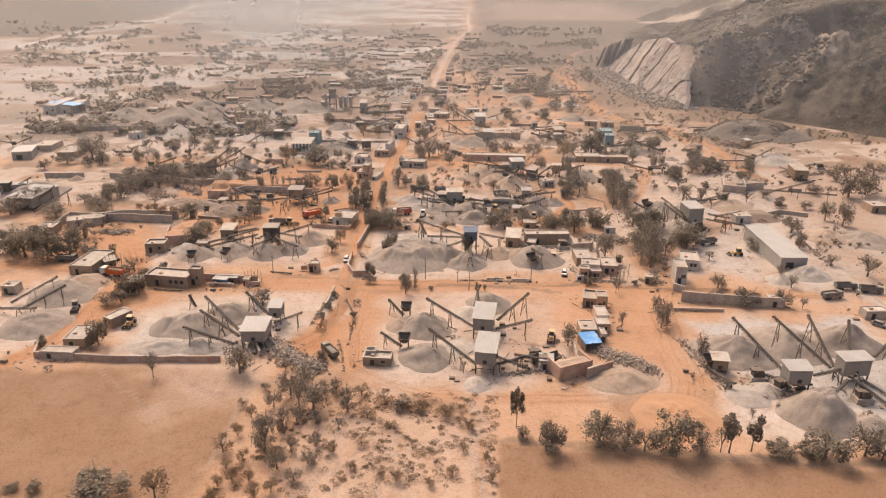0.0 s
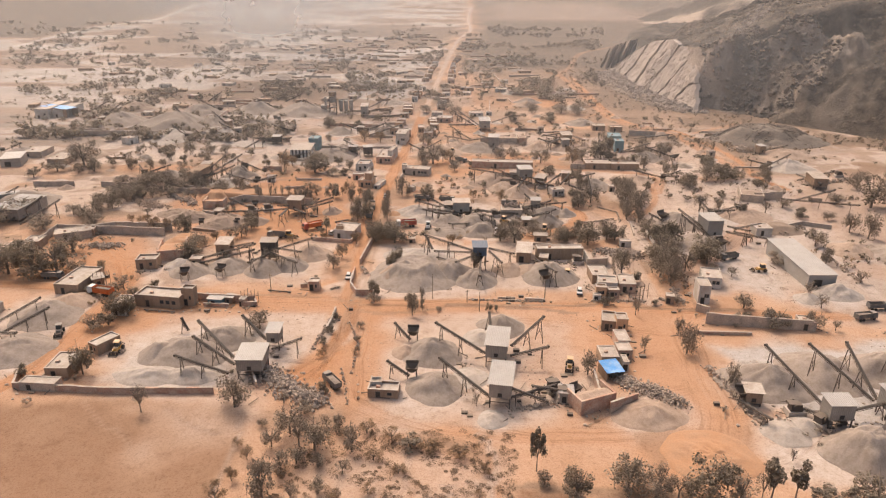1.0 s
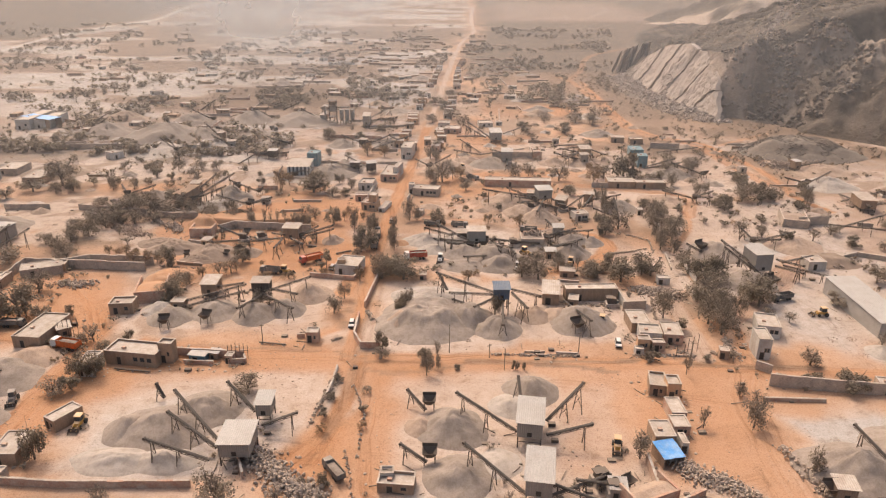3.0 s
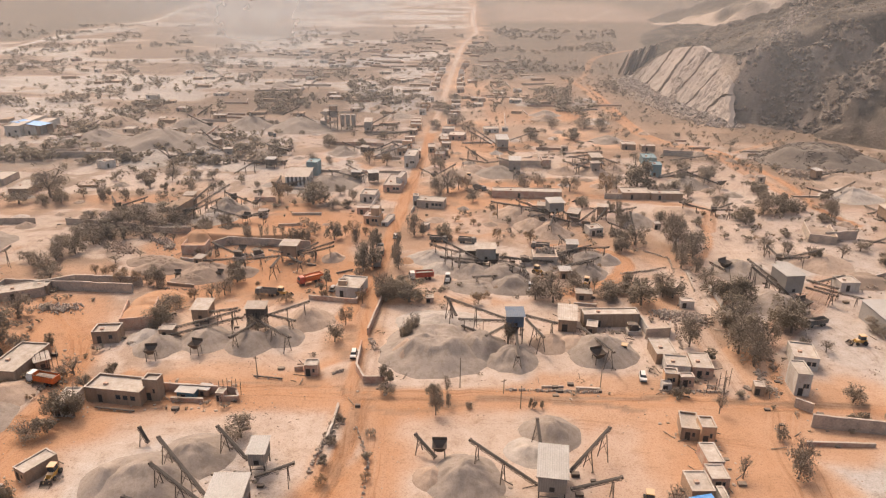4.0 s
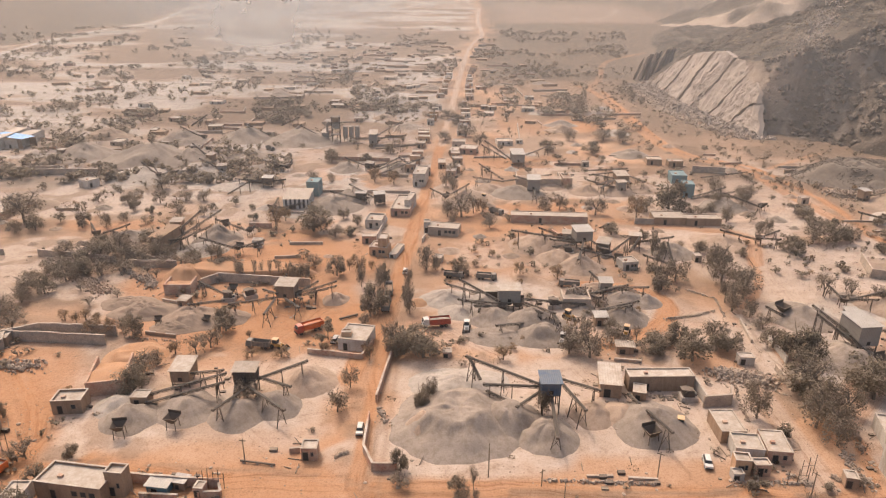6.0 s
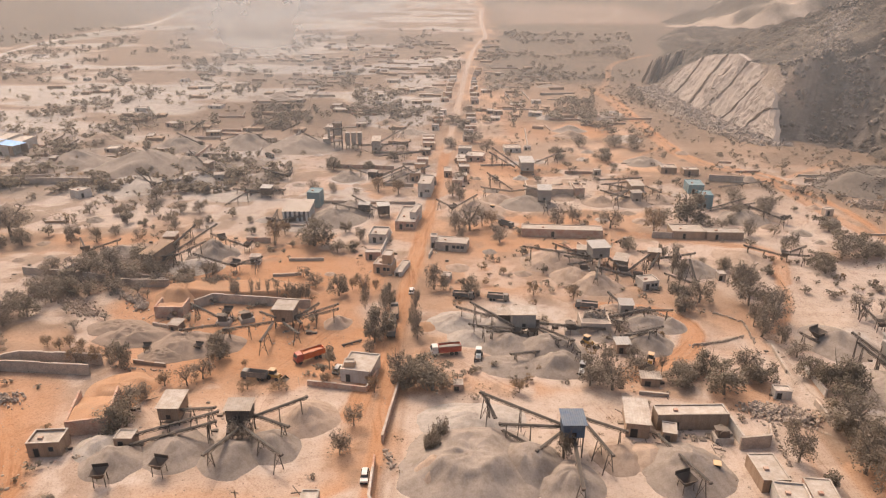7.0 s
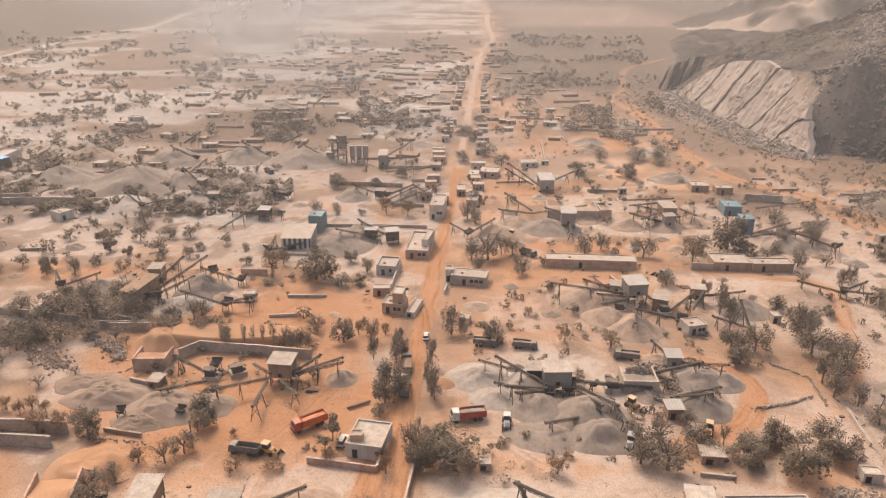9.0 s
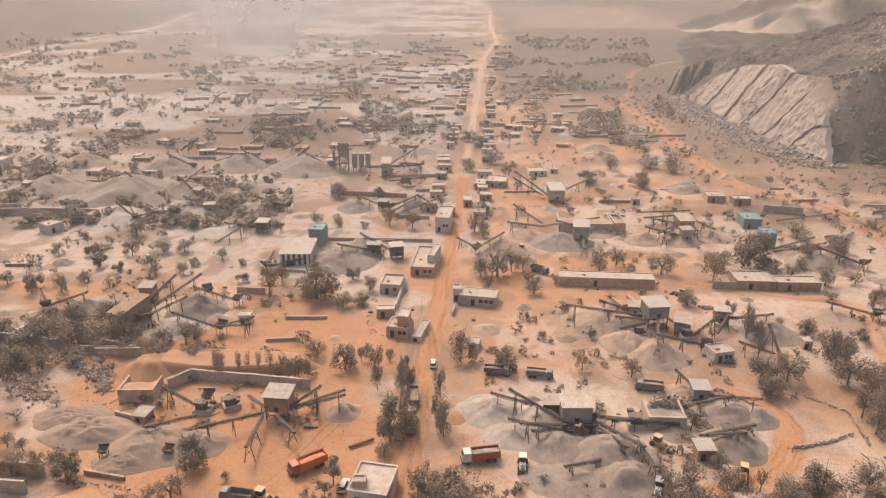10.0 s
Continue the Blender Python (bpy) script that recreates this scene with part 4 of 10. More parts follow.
SOIL.append((0, 0.5, (-10.0, 153.4, 18.2, 16.2, 0)))
SOIL.append((0, 0.9, (-108.3, 300.0, 7.2, 7.6, 0)))
SOIL.append((1, 0.9, (-71.0, 169.4, 19.8, 18.7, 0)))
SOIL.append((1, 0.9, (91.7, 161.9, 27.5, 19.3, 0)))
SOIL.append((1, 0.95, (72.8, 131.4, 14.7, 11.4, 0)))
SOIL.append((1, 0.8, (95.3, 235.2, 17.8, 35.0, 0)))
SOIL.append((1, 0.6, (-1.8, 164.8, 16.3, 15.2, 0)))
SOIL.append((1, 0.8, (-61.4, 224.1, 21.3, 12.3, 0)))
SOIL.append((1, 0.7, (0.2, 227.5, 33.3, 21.8, 0)))
SOIL.append((1, 0.95, (-0.2, 277.8, 27.2, 23.0, 0)))
SOIL.append((1, 0.9, (35.4, 273.0, 15.7, 14.6, 0)))
SOIL.append((1, 0.5, (43.8, 317.9, 24.7, 16.9, 0)))
SOIL.append((1, 0.7, (-100.0, 363.7, 23.1, 12.8, 0)))
SOIL.append((1, 0.7, (-57.1, 375.5, 18.0, 13.4, 0)))
SOIL.append((1, 0.8, (96.4, 386.7, 18.5, 18.6, 0)))
SOIL.append((1, 0.7, (-81.3, 494.0, 57.4, 44.8, 0)))
SOIL.append((1, 0.9, (-31.6, 183.1, 6.5, 9.3, 0)))
SOIL.append((1, 0.6, (108.7, 299.8, 28.0, 26.4, 0)))
SOIL.append((1, 0.8, (120.9, 213.5, 22.0, 20.8, 0)))
SOIL.append((1, 0.7, (-102.0, 322.2, 20.9, 11.0, 0)))
SOIL.append((1, 0.5, (-66.8, 146.5, 21.8, 4.3, 0)))
SOIL.append((1, 0.7, (-160.6, 391.5, 63.8, 33.4, 0)))
SOIL.append((1, 0.6, (-3.6, 544.5, 19.5, 35.5, 0)))
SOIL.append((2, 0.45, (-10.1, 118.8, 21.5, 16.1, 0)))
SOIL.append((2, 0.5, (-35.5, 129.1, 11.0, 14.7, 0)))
SOIL.append((2, 0.5, (-127.7, 300.5, 21.7, 18.9, 0)))
SOIL.append((2, 0.6, (-133.1, 289.4, 30.8, 29.8, 0)))
SOIL.append((2, 0.5, (-119.2, 246.4, 16.6, 6.9, 0)))
SOIL.append((2, 0.6, (123.8, 964.8, 141.7, 296.5, 0)))
SOIL.append((2, 0.55, (122.6, 563.9, 48.9, 93.7, 0)))
SOIL.append((2, 0.5, (108.6, 477.7, 40.9, 32.1, 0)))
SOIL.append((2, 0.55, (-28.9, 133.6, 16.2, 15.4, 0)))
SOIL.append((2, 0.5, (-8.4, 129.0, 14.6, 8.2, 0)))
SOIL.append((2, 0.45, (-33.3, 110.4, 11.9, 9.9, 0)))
SOIL.append((1, 0.95, (41.7, 270.7, 4.8, 10.3, 0)))
SOIL.append((0, 0.7, (82.7, 312.6, 5.2, 27.0, 0)))
SOIL.append((1, 0.85, (-68.2, 167.3, 15.8, 14.3, 0)))
SOIL.append((1, 0.85, (-61.0, 174.5, 11.8, 11.8, 0)))
SOIL.append((1, 0.85, (-75.1, 167.6, 8.5, 8.5, 0)))
SOIL.append((1, 0.85, (-73.0, 156.7, 15.0, 6.8, 0)))
SOIL.append((1, 0.85, (-63.1, 157.1, 12.4, 6.2, 0)))
SOIL.append((1, 0.85, (-5.3, 153.4, 11.0, 11.0, 0)))
SOIL.append((1, 0.85, (-6.6, 169.1, 11.7, 11.7, 0)))
SOIL.append((1, 0.85, (-13.2, 169.8, 5.7, 5.7, 0)))
SOIL.append((1, 0.85, (11.7, 183.8, 10.3, 10.3, 0)))
SOIL.append((1, 0.85, (6.5, 177.6, 7.9, 7.9, 0)))
SOIL.append((1, 0.85, (2.9, 158.5, 7.1, 7.1, 0)))
SOIL.append((1, 0.85, (7.2, 141.9, 5.2, 5.2, 0)))
SOIL.append((1, 0.85, (41.4, 144.3, 12.5, 10.0, 0)))
SOIL.append((1, 0.85, (73.0, 157.3, 17.2, 13.8, 0)))
SOIL.append((1, 0.85, (87.9, 162.2, 15.4, 15.4, 0)))
SOIL.append((1, 0.85, (102.7, 162.5, 16.6, 13.2, 0)))
SOIL.append((1, 0.85, (81.6, 131.1, 13.0, 13.0, 0)))
SOIL.append((1, 0.85, (90.6, 126.6, 8.1, 8.1, 0)))
SOIL.append((1, 0.85, (69.1, 138.8, 7.8, 7.8, 0)))
SOIL.append((1, 0.85, (74.0, 141.3, 5.9, 5.9, 0)))
SOIL.append((1, 0.85, (97.0, 141.8, 7.9, 7.9, 0)))
SOIL.append((1, 0.85, (-74.4, 222.3, 11.0, 11.0, 0)))
SOIL.append((1, 0.85, (-62.5, 220.3, 10.2, 10.2, 0)))
SOIL.append((1, 0.85, (-54.8, 224.0, 9.6, 9.6, 0)))
SOIL.append((1, 0.85, (-49.5, 234.3, 11.0, 11.0, 0)))
SOIL.append((1, 0.85, (-85.5, 218.6, 9.8, 9.8, 0)))
SOIL.append((1, 0.85, (-90.2, 223.3, 8.0, 8.0, 0)))
SOIL.append((1, 0.85, (-13.3, 218.0, 21.7, 21.7, 0)))
SOIL.append((1, 0.85, (-2.3, 218.9, 12.0, 12.0, 0)))
SOIL.append((1, 0.85, (5.6, 214.1, 10.9, 10.9, 0)))
SOIL.append((1, 0.85, (-20.3, 216.9, 9.2, 9.2, 0)))
SOIL.append((1, 0.85, (16.3, 222.3, 8.7, 8.7, 0)))
SOIL.append((1, 0.85, (29.3, 218.8, 13.9, 13.9, 0)))
SOIL.append((1, 0.85, (-13.4, 233.3, 19.0, 11.4, 0)))
SOIL.append((1, 0.85, (22.9, 222.5, 7.9, 7.9, 0)))
SOIL.append((1, 0.85, (84.5, 270.8, 15.1, 15.1, 0)))
SOIL.append((1, 0.85, (85.5, 247.3, 15.7, 15.7, 0)))
SOIL.append((1, 0.85, (114.9, 279.4, 15.6, 15.6, 0)))
SOIL.append((1, 0.85, (114.5, 207.8, 11.5, 9.2, 0)))
SOIL.append((1, 0.85, (104.1, 204.0, 6.3, 6.3, 0)))
SOIL.append((1, 0.85, (-114.8, 186.7, 15.1, 15.1, 0)))
SOIL.append((1, 0.85, (-112.2, 167.3, 13.8, 13.8, 0)))
SOIL.append((1, 0.85, (-112.1, 195.2, 10.4, 10.4, 0)))
SOIL.append((1, 0.85, (-180.4, 286.7, 22.0, 22.0, 0)))
SOIL.append((1, 0.85, (-49.7, 279.0, 6.1, 6.1, 0)))
SOIL.append((1, 0.85, (-100.9, 327.3, 12.9, 12.9, 0)))
SOIL.append((1, 0.85, (-103.7, 317.3, 14.3, 11.4, 0)))
SOIL.append((1, 0.85, (-133.6, 328.8, 12.6, 10.1, 0)))
SOIL.append((1, 0.85, (-2.6, 267.9, 12.5, 12.5, 0)))
SOIL.append((1, 0.85, (7.4, 264.3, 15.7, 12.6, 0)))
SOIL.append((1, 0.85, (-16.5, 279.6, 13.5, 10.8, 0)))
SOIL.append((1, 0.85, (-5.2, 277.9, 11.4, 11.4, 0)))
SOIL.append((1, 0.85, (9.4, 257.7, 13.3, 10.7, 0)))
SOIL.append((1, 0.85, (37.0, 280.2, 13.4, 9.4, 0)))
SOIL.append((1, 0.85, (34.3, 269.2, 10.7, 10.7, 0)))
SOIL.append((1, 0.85, (-13.1, 271.7, 9.1, 9.1, 0)))
SOIL.append((1, 0.85, (43.0, 279.7, 7.6, 7.6, 0)))
SOIL.append((1, 0.85, (22.8, 274.9, 7.4, 7.4, 0)))
SOIL.append((1, 0.85, (-2.9, 257.2, 15.0, 9.0, 0)))
SOIL.append((1, 0.85, (15.8, 324.5, 17.0, 15.3, 0)))
SOIL.append((1, 0.85, (27.2, 306.1, 13.3, 11.9, 0)))
SOIL.append((1, 0.85, (21.1, 312.0, 11.4, 11.4, 0)))
SOIL.append((1, 0.85, (21.6, 321.5, 14.3, 14.3, 0)))
SOIL.append((1, 0.85, (61.7, 319.7, 11.8, 11.8, 0)))
SOIL.append((1, 0.85, (-65.7, 365.4, 20.4, 16.3, 0)))
SOIL.append((1, 0.85, (-59.4, 376.4, 15.2, 15.2, 0)))
SOIL.append((1, 0.85, (-76.3, 360.5, 14.3, 14.3, 0)))
SOIL.append((1, 0.85, (-68.6, 426.1, 12.2, 12.2, 0)))
SOIL.append((1, 0.85, (-42.2, 425.6, 10.7, 10.7, 0)))
SOIL.append((1, 0.85, (-8.7, 380.8, 18.4, 14.7, 0)))
SOIL.append((1, 0.85, (12.5, 387.2, 18.8, 15.1, 0)))
SOIL.append((1, 0.85, (0.4, 393.1, 12.8, 12.8, 0)))
SOIL.append((1, 0.85, (29.3, 400.4, 11.8, 11.8, 0)))
SOIL.append((1, 0.85, (98.0, 371.5, 14.6, 14.6, 0)))
SOIL.append((1, 0.85, (82.3, 330.4, 14.8, 14.8, 0)))
SOIL.append((1, 0.85, (57.3, 392.1, 12.7, 12.7, 0)))
SOIL.append((1, 0.85, (71.1, 395.7, 10.9, 10.9, 0)))
SOIL.append((1, 0.85, (44.6, 391.7, 11.4, 11.4, 0)))
SOIL.append((1, 0.85, (-170.5, 434.6, 45.0, 36.0, 0)))
SOIL.append((1, 0.85, (-149.7, 441.1, 22.8, 22.8, 0)))
SOIL.append((1, 0.85, (-209.9, 447.2, 29.2, 23.4, 0)))
SOIL.append((1, 0.85, (-137.5, 415.5, 21.0, 18.9, 0)))
SOIL.append((1, 0.85, (-163.2, 408.9, 31.0, 24.8, 0)))
SOIL.append((1, 0.85, (-136.5, 490.6, 26.2, 20.9, 0)))
SOIL.append((1, 0.85, (-103.4, 485.7, 34.4, 27.5, 0)))
SOIL.append((1, 0.85, (-108.9, 423.0, 14.3, 14.3, 0)))
SOIL.append((1, 0.85, (-171.9, 483.7, 25.8, 20.6, 0)))
SOIL.append((1, 0.85, (-114.3, 394.7, 19.6, 11.7, 0)))
SOIL.append((1, 0.85, (164.8, 354.6, 19.7, 17.7, 0)))
SOIL.append((1, 0.85, (174.1, 378.3, 22.3, 22.3, 0)))
SOIL.append((1, 0.85, (137.5, 242.9, 12.4, 12.4, 0)))
SOIL.append((1, 0.85, (150.6, 240.3, 15.4, 15.4, 0)))
SOIL.append((1, 0.85, (-225.5, 366.0, 20.6, 16.5, 0)))
TRACKS = []
TRACKS.append((0, 0.1, [(-39.9, 236.0, 20.0), (-34.3, 274.6, 24.8), (-30.0, 343.0, 29.0), (-27.3, 393.0, 27.7), (-23.1, 470.3, 20.4)]))
# narrow dark brown line along the hedge
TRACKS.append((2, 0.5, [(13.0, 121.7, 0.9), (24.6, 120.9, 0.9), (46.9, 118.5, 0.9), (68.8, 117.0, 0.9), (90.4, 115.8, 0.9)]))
TRACKS.append((0, 0.95, [(-39.9, 236.0, 2.9), (-36.9, 253.9, 3.1), (-34.3, 274.6, 3.1), (-32.2, 302.2, 3.3), (-30.0, 343.0, 3.2), (-27.3, 393.0, 3.0), (-23.1, 470.3, 3.0), (-17.3, 605.7, 2.8), (-10.2, 782.9, 2.8), (-4.6, 904.5, 3.0), (1.3, 1014.0, 3.4), (12.5, 1118.0, 3.8), (27.0, 1202.0, 4.4), (24.0, 1515.0, 5.0), (45.0, 2053.0, 6.0)]))
TRACKS.append((0, 0.8, [(-33.0, 198.4, 2.3), (-33.6, 250.0, 2.1), (-31.7, 289.7, 2.0)]))
TRACKS.append((0, 0.75, [(-109.3, 183.8, 3.4), (-91.6, 189.8, 2.7), (-57.6, 200.9, 2.9), (-33.0, 198.2, 3.1), (-4.3, 198.9, 2.8), (39.0, 197.8, 2.5), (82.4, 194.8, 2.4), (109.2, 193.5, 2.4)]))
TRACKS.append((0, 0.8, [(-32.3, 198.4, 1.9), (-31.0, 179.1, 1.6), (-33.4, 165.7, 2.0), (-38.0, 159.0, 3.6)]))
TRACKS.append((0, 0.4, [(-26.0, 190.5, 2.5), (-24.0, 163.0, 2.6), (-23.2, 146.4, 2.7), (-13.1, 140.5, 2.0), (9.0, 136.5, 1.9), (33.3, 137.2, 3.8)]))
TRACKS.append((0, 0.4, [(67.3, 199.5, 3.5), (60.0, 181.9, 4.0), (59.0, 159.5, 5.4), (56.9, 141.3, 5.9), (47.9, 130.0, 7.3)]))
TRACKS.append((0, 0.9, [(-160.5, 207.7, 3.2), (-135.1, 208.5, 2.8), (-111.0, 204.7, 2.7), (-89.6, 200.9, 2.7), (-59.3, 201.0, 2.2)]))
TRACKS.append((0, 0.9, [(-102.3, 209.6, 3.2), (-101.5, 188.2, 3.4), (-100.6, 163.8, 3.4), (-107.0, 149.2, 2.8), (-117.3, 143.8, 2.7)]))
TRACKS.append((0, 0.9, [(-131.1, 245.9, 1.9), (-114.2, 229.5, 2.8), (-103.8, 215.5, 2.9), (-101.8, 205.2, 3.0)]))
TRACKS.append((0, 0.75, [(90.0, 703.3, 2.7), (99.1, 673.7, 3.2), (100.1, 567.9, 3.4), (100.1, 485.1, 3.4), (109.6, 452.2, 3.3), (131.0, 438.9, 3.7), (133.8, 392.7, 3.8), (137.9, 357.3, 3.7)]))
TRACKS.append((0, 0.5, [(99.1, 693.0, 3.2), (117.0, 741.0, 3.2), (142.0, 867.0, 3.4), (177.0, 924.0, 3.2), (213.0, 967.0, 3.0)]))
TRACKS.append((0, 0.95, [(20.0, 292.6, 2.2), (30.0, 293.2, 2.6), (42.1, 290.6, 3.2), (48.8, 282.7, 3.8), (47.6, 272.2, 3.6), (40.7, 262.9, 3.8), (25.4, 254.3, 3.8)]))
TRACKS.append((0, 0.7, [(46.3, 354.1, 3.6), (78.3, 344.6, 3.9), (96.2, 339.3, 4.7), (87.9, 312.0, 3.0)]))
TRACKS.append((0, 0.6, [(97.9, 495.7, 1.4), (72.3, 464.3, 2.1)]))
TRACKS.append((1, 0.7, [(127.9, 232.2, 3.0), (124.8, 203.4, 3.0), (126.4, 187.5, 2.8)]))
TRACKS.append((0, 0.5, [(66.6, 217.4, 3.8), (88.4, 239.8, 5.0), (111.1, 265.3, 5.7)]))
TRACKS.append((1, 1.0, [(-540.0, 900.0, 4.0), (-572.0, 1013.0, 4.5), (-598.0, 1261.0, 5.0), (-571.0, 1445.0, 6.0), (-696.0, 1910.0, 8.0), (-735.0, 2391.0, 10.0)]))
TRACKS.append((1, 0.6, [(237.0, 1660.0, 3.0), (215.0, 1470.0, 3.0), (273.0, 1578.0, 3.0), (372.0, 1874.0, 4.0), (454.0, 2312.0, 5.0)]))
TRACKS.append((0, 0.5, [(6.1, 104.3, 0.8), (7.2, 121.2, 0.7), (5.7, 131.0, 0.6)]))
TRACKS.append((0, 0.5, [(-20.2, 103.6, 0.5), (-21.2, 116.8, 0.5), (-10.1, 118.9, 0.5), (-3.1, 115.5, 0.5)]))
TRACKS.append((1, 0.55, [(-22.6, 480.4, 2.8), (-17.3, 605.7, 2.8), (-10.2, 782.9, 3.0), (-4.6, 904.5, 3.3), (1.3, 1014.0, 2.8), (12.5, 1118.0, 3.2), (27.0, 1202.0, 3.8), (24.0, 1515.0, 4.5), (45.0, 2053.0, 5.5)]))
TRACKS.append((1, 0.45, [(-19.8, 101.0, 0.5), (-21.2, 116.8, 0.5), (-7.8, 119.8, 0.5), (6.1, 123.0, 0.5)]))
TRACKS.append((1, 0.45, [(-17.6, 124.3, 0.5), (-9.6, 113.6, 0.5), (-6.8, 103.9, 0.5)]))
TRACKS.append((1, 0.45, [(-26.4, 103.5, 0.5), (-22.1, 115.0, 0.5), (-23.0, 128.2, 0.5)]))
TRACKS.append((1, 0.6, [(7.4, 60.0, 0.8), (7.2, 104.3, 0.8), (6.0, 117.5, 0.8), (7.5, 131.1, 0.8), (3.9, 137.5, 0.8)]))
TRACKS.append((1, 0.55, [(-50.0, 148.0, 0.6), (-46.6, 140.0, 0.6), (-45.2, 128.0, 0.6), (-46.4, 110.0, 0.6)]))
TRACKS.append((1, 0.4, [(-66.0, 147.0, 0.6), (-60.0, 140.0, 0.6), (-50.0, 136.0, 0.6)]))
TRACKS.append((1, 0.4, [(-84.0, 147.0, 0.7), (-76.0, 138.0, 0.6), (-70.0, 136.0, 0.6), (-66.0, 130.0, 0.6)]))
TRACKS.append((1, 0.5, [(-30.0, 96.0, 0.5), (-24.0, 110.0, 0.5), (-14.0, 116.0, 0.5), (0.0, 119.0, 0.5), (6.0, 122.0, 0.5)]))
TRACKS.append((1, 0.5, [(-12.0, 96.0, 0.5), (-13.0, 110.0, 0.5), (-9.0, 124.0, 0.5), (-12.0, 134.0, 0.5)]))
# second dark brown line, at the edge of the near right field
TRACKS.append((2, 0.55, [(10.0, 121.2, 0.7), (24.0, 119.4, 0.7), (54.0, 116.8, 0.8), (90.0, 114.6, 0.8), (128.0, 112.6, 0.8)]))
TRACKS.append((0, 1.0, [(-29.0, 197.6, 2.4), (-29.6, 190.3, 2.3), (-30.6, 183.9, 2.2), (-31.6, 177.1, 2.2), (-32.6, 169.5, 2.6), (-34.5, 160.0, 3.4)]))
TRACKS.append((2, 0.3, [(-31.1, 194.8, 0.9), (-30.8, 191.0, 0.9), (-31.3, 185.6, 0.9), (-31.7, 179.6, 0.9), (-32.4, 172.5, 0.9), (-32.9, 165.3, 0.9)]))
TRACKS.append((2, 0.2, [(-30.0, 194.0, 0.9), (-29.5, 190.3, 0.9), (-30.1, 183.9, 0.9), (-30.6, 178.0, 0.9), (-31.3, 171.0, 0.9)]))
TRACKS.append((2, 0.5, [(-3.1, 197.7, 0.9), (14.2, 197.3, 0.9), (32.9, 198.3, 0.9), (39.9, 198.9, 0.9)]))
TRACKS.append((2, 0.5, [(14.0, 196.2, 0.9), (24.9, 195.7, 0.9), (29.4, 194.0, 0.9), (33.5, 193.5, 0.9)]))
TRACKS.append((2, 0.5, [(51.3, 197.9, 0.9), (65.4, 196.4, 0.9), (84.8, 196.5, 0.9)]))
TRACKS.append((2, 0.4, [(70.0, 210.8, 0.9), (69.4, 203.9, 0.9), (69.6, 197.5, 0.9)]))
TRACKS.append((2, 0.3, [(-28.8, 193.8, 0.9), (-23.1, 191.2, 0.9), (-15.3, 192.4, 0.9), (-4.4, 195.4, 0.9)]))
TRACKS.append((2, 0.28, [(-36.0, 201.4, 0.9), (-31.8, 198.3, 0.9), (-24.1, 196.4, 0.9), (-10.5, 197.3, 0.9)]))
TRACKS.append((2, 0.3, [(-75.4, 203.8, 0.9), (-56.8, 202.6, 0.9), (-41.2, 201.7, 0.9)]))
TRACKS.append((2, 0.25, [(-31.3, 180.9, 0.9), (-30.6, 226.9, 0.9), (-30.5, 277.9, 0.9)]))
TRACKS.append((2, 0.25, [(-28.7, 181.0, 0.9), (-28.3, 227.0, 0.9), (-28.6, 277.9, 0.9)]))
TRACKS.append((0, 1.0, [(105.9, 671.9, 2.3), (105.2, 583.6, 2.2), (104.8, 501.2, 2.0), (109.0, 464.4, 1.9), (125.8, 447.5, 1.9), (136.7, 438.5, 2.0), (139.7, 415.0, 2.1), (144.2, 389.0, 2.0), (145.5, 370.9, 2.1), (141.5, 344.4, 2.0), (142.6, 333.1, 2.1), (147.9, 318.9, 2.2)]))
TRACKS.append((0, 0.7, [(141.9, 434.2, 1.7), (166.6, 453.8, 1.5), (183.7, 467.0, 1.4)]))
TRACKS.append((2, 0.5, [(108.2, 461.8, 0.9), (124.6, 443.9, 0.9), (134.9, 434.0, 0.9), (137.6, 410.0, 0.9), (142.2, 384.6, 0.9), (143.6, 367.0, 0.9), (140.2, 341.7, 0.9)]))
TRACKS.append((1, 0.5, [(60.1, 246.2, 2.2), (59.0, 233.7, 2.8), (58.2, 221.6, 2.9), (57.9, 209.0, 3.0), (57.0, 201.6, 3.4)]))
TRACKS.append((0, 0.85, [(71.3, 215.4, 1.5), (69.5, 208.3, 1.6), (68.3, 203.6, 1.4)]))
TRACKS.append((1, 0.9, [(67.8, 272.2, 1.6), (66.9, 256.5, 2.0), (66.9, 242.1, 2.5)]))
TRACKS.append((0, 0.8, [(87.8, 316.4, 1.6), (84.1, 298.5, 1.8), (77.0, 284.6, 1.6), (71.1, 278.2, 1.2)]))
# plots with plain edges: 0 orange soil, 1 pale stone dust, 2 dark scrub, 3 tilled field; -1 the bare ground between
PLOTS = []
PLOTS.append((3, 0.95, 2.0, [(-140.0, 146.0), (-107.3, 146.0), (-81.9, 148.6), (-52.0, 146.0), (-45.5, 138.5), (-43.8, 121.7), (-46.0, 103.0), (-46.0, 60.0), (-160.0, 60.0)]))
PLOTS.append((1, 0.55, 9.0, [(-76.0, 149.0), (-50.0, 149.0), (-46.0, 138.0), (-58.0, 132.0)]))
PLOTS.append((-1, 0.9, 2.5, [(-44.2, 138.5), (-19.5, 139.2), (7.4, 128.0), (9.6, 119.4), (9.0, 104.4), (9.0, 80.0), (-43.9, 80.0)]))
PLOTS.append((1, 0.3, 4.0, [(-30.0, 128.0), (7.4, 128.0), (9.6, 119.4), (9.0, 80.0), (-34.0, 80.0)]))
PLOTS.append((3, 0.95, 0.9, [(10.9, 120.6), (24.1, 118.6), (85.6, 114.4), (130.0, 112.0), (130.0, 60.0), (9.0, 60.0)]))
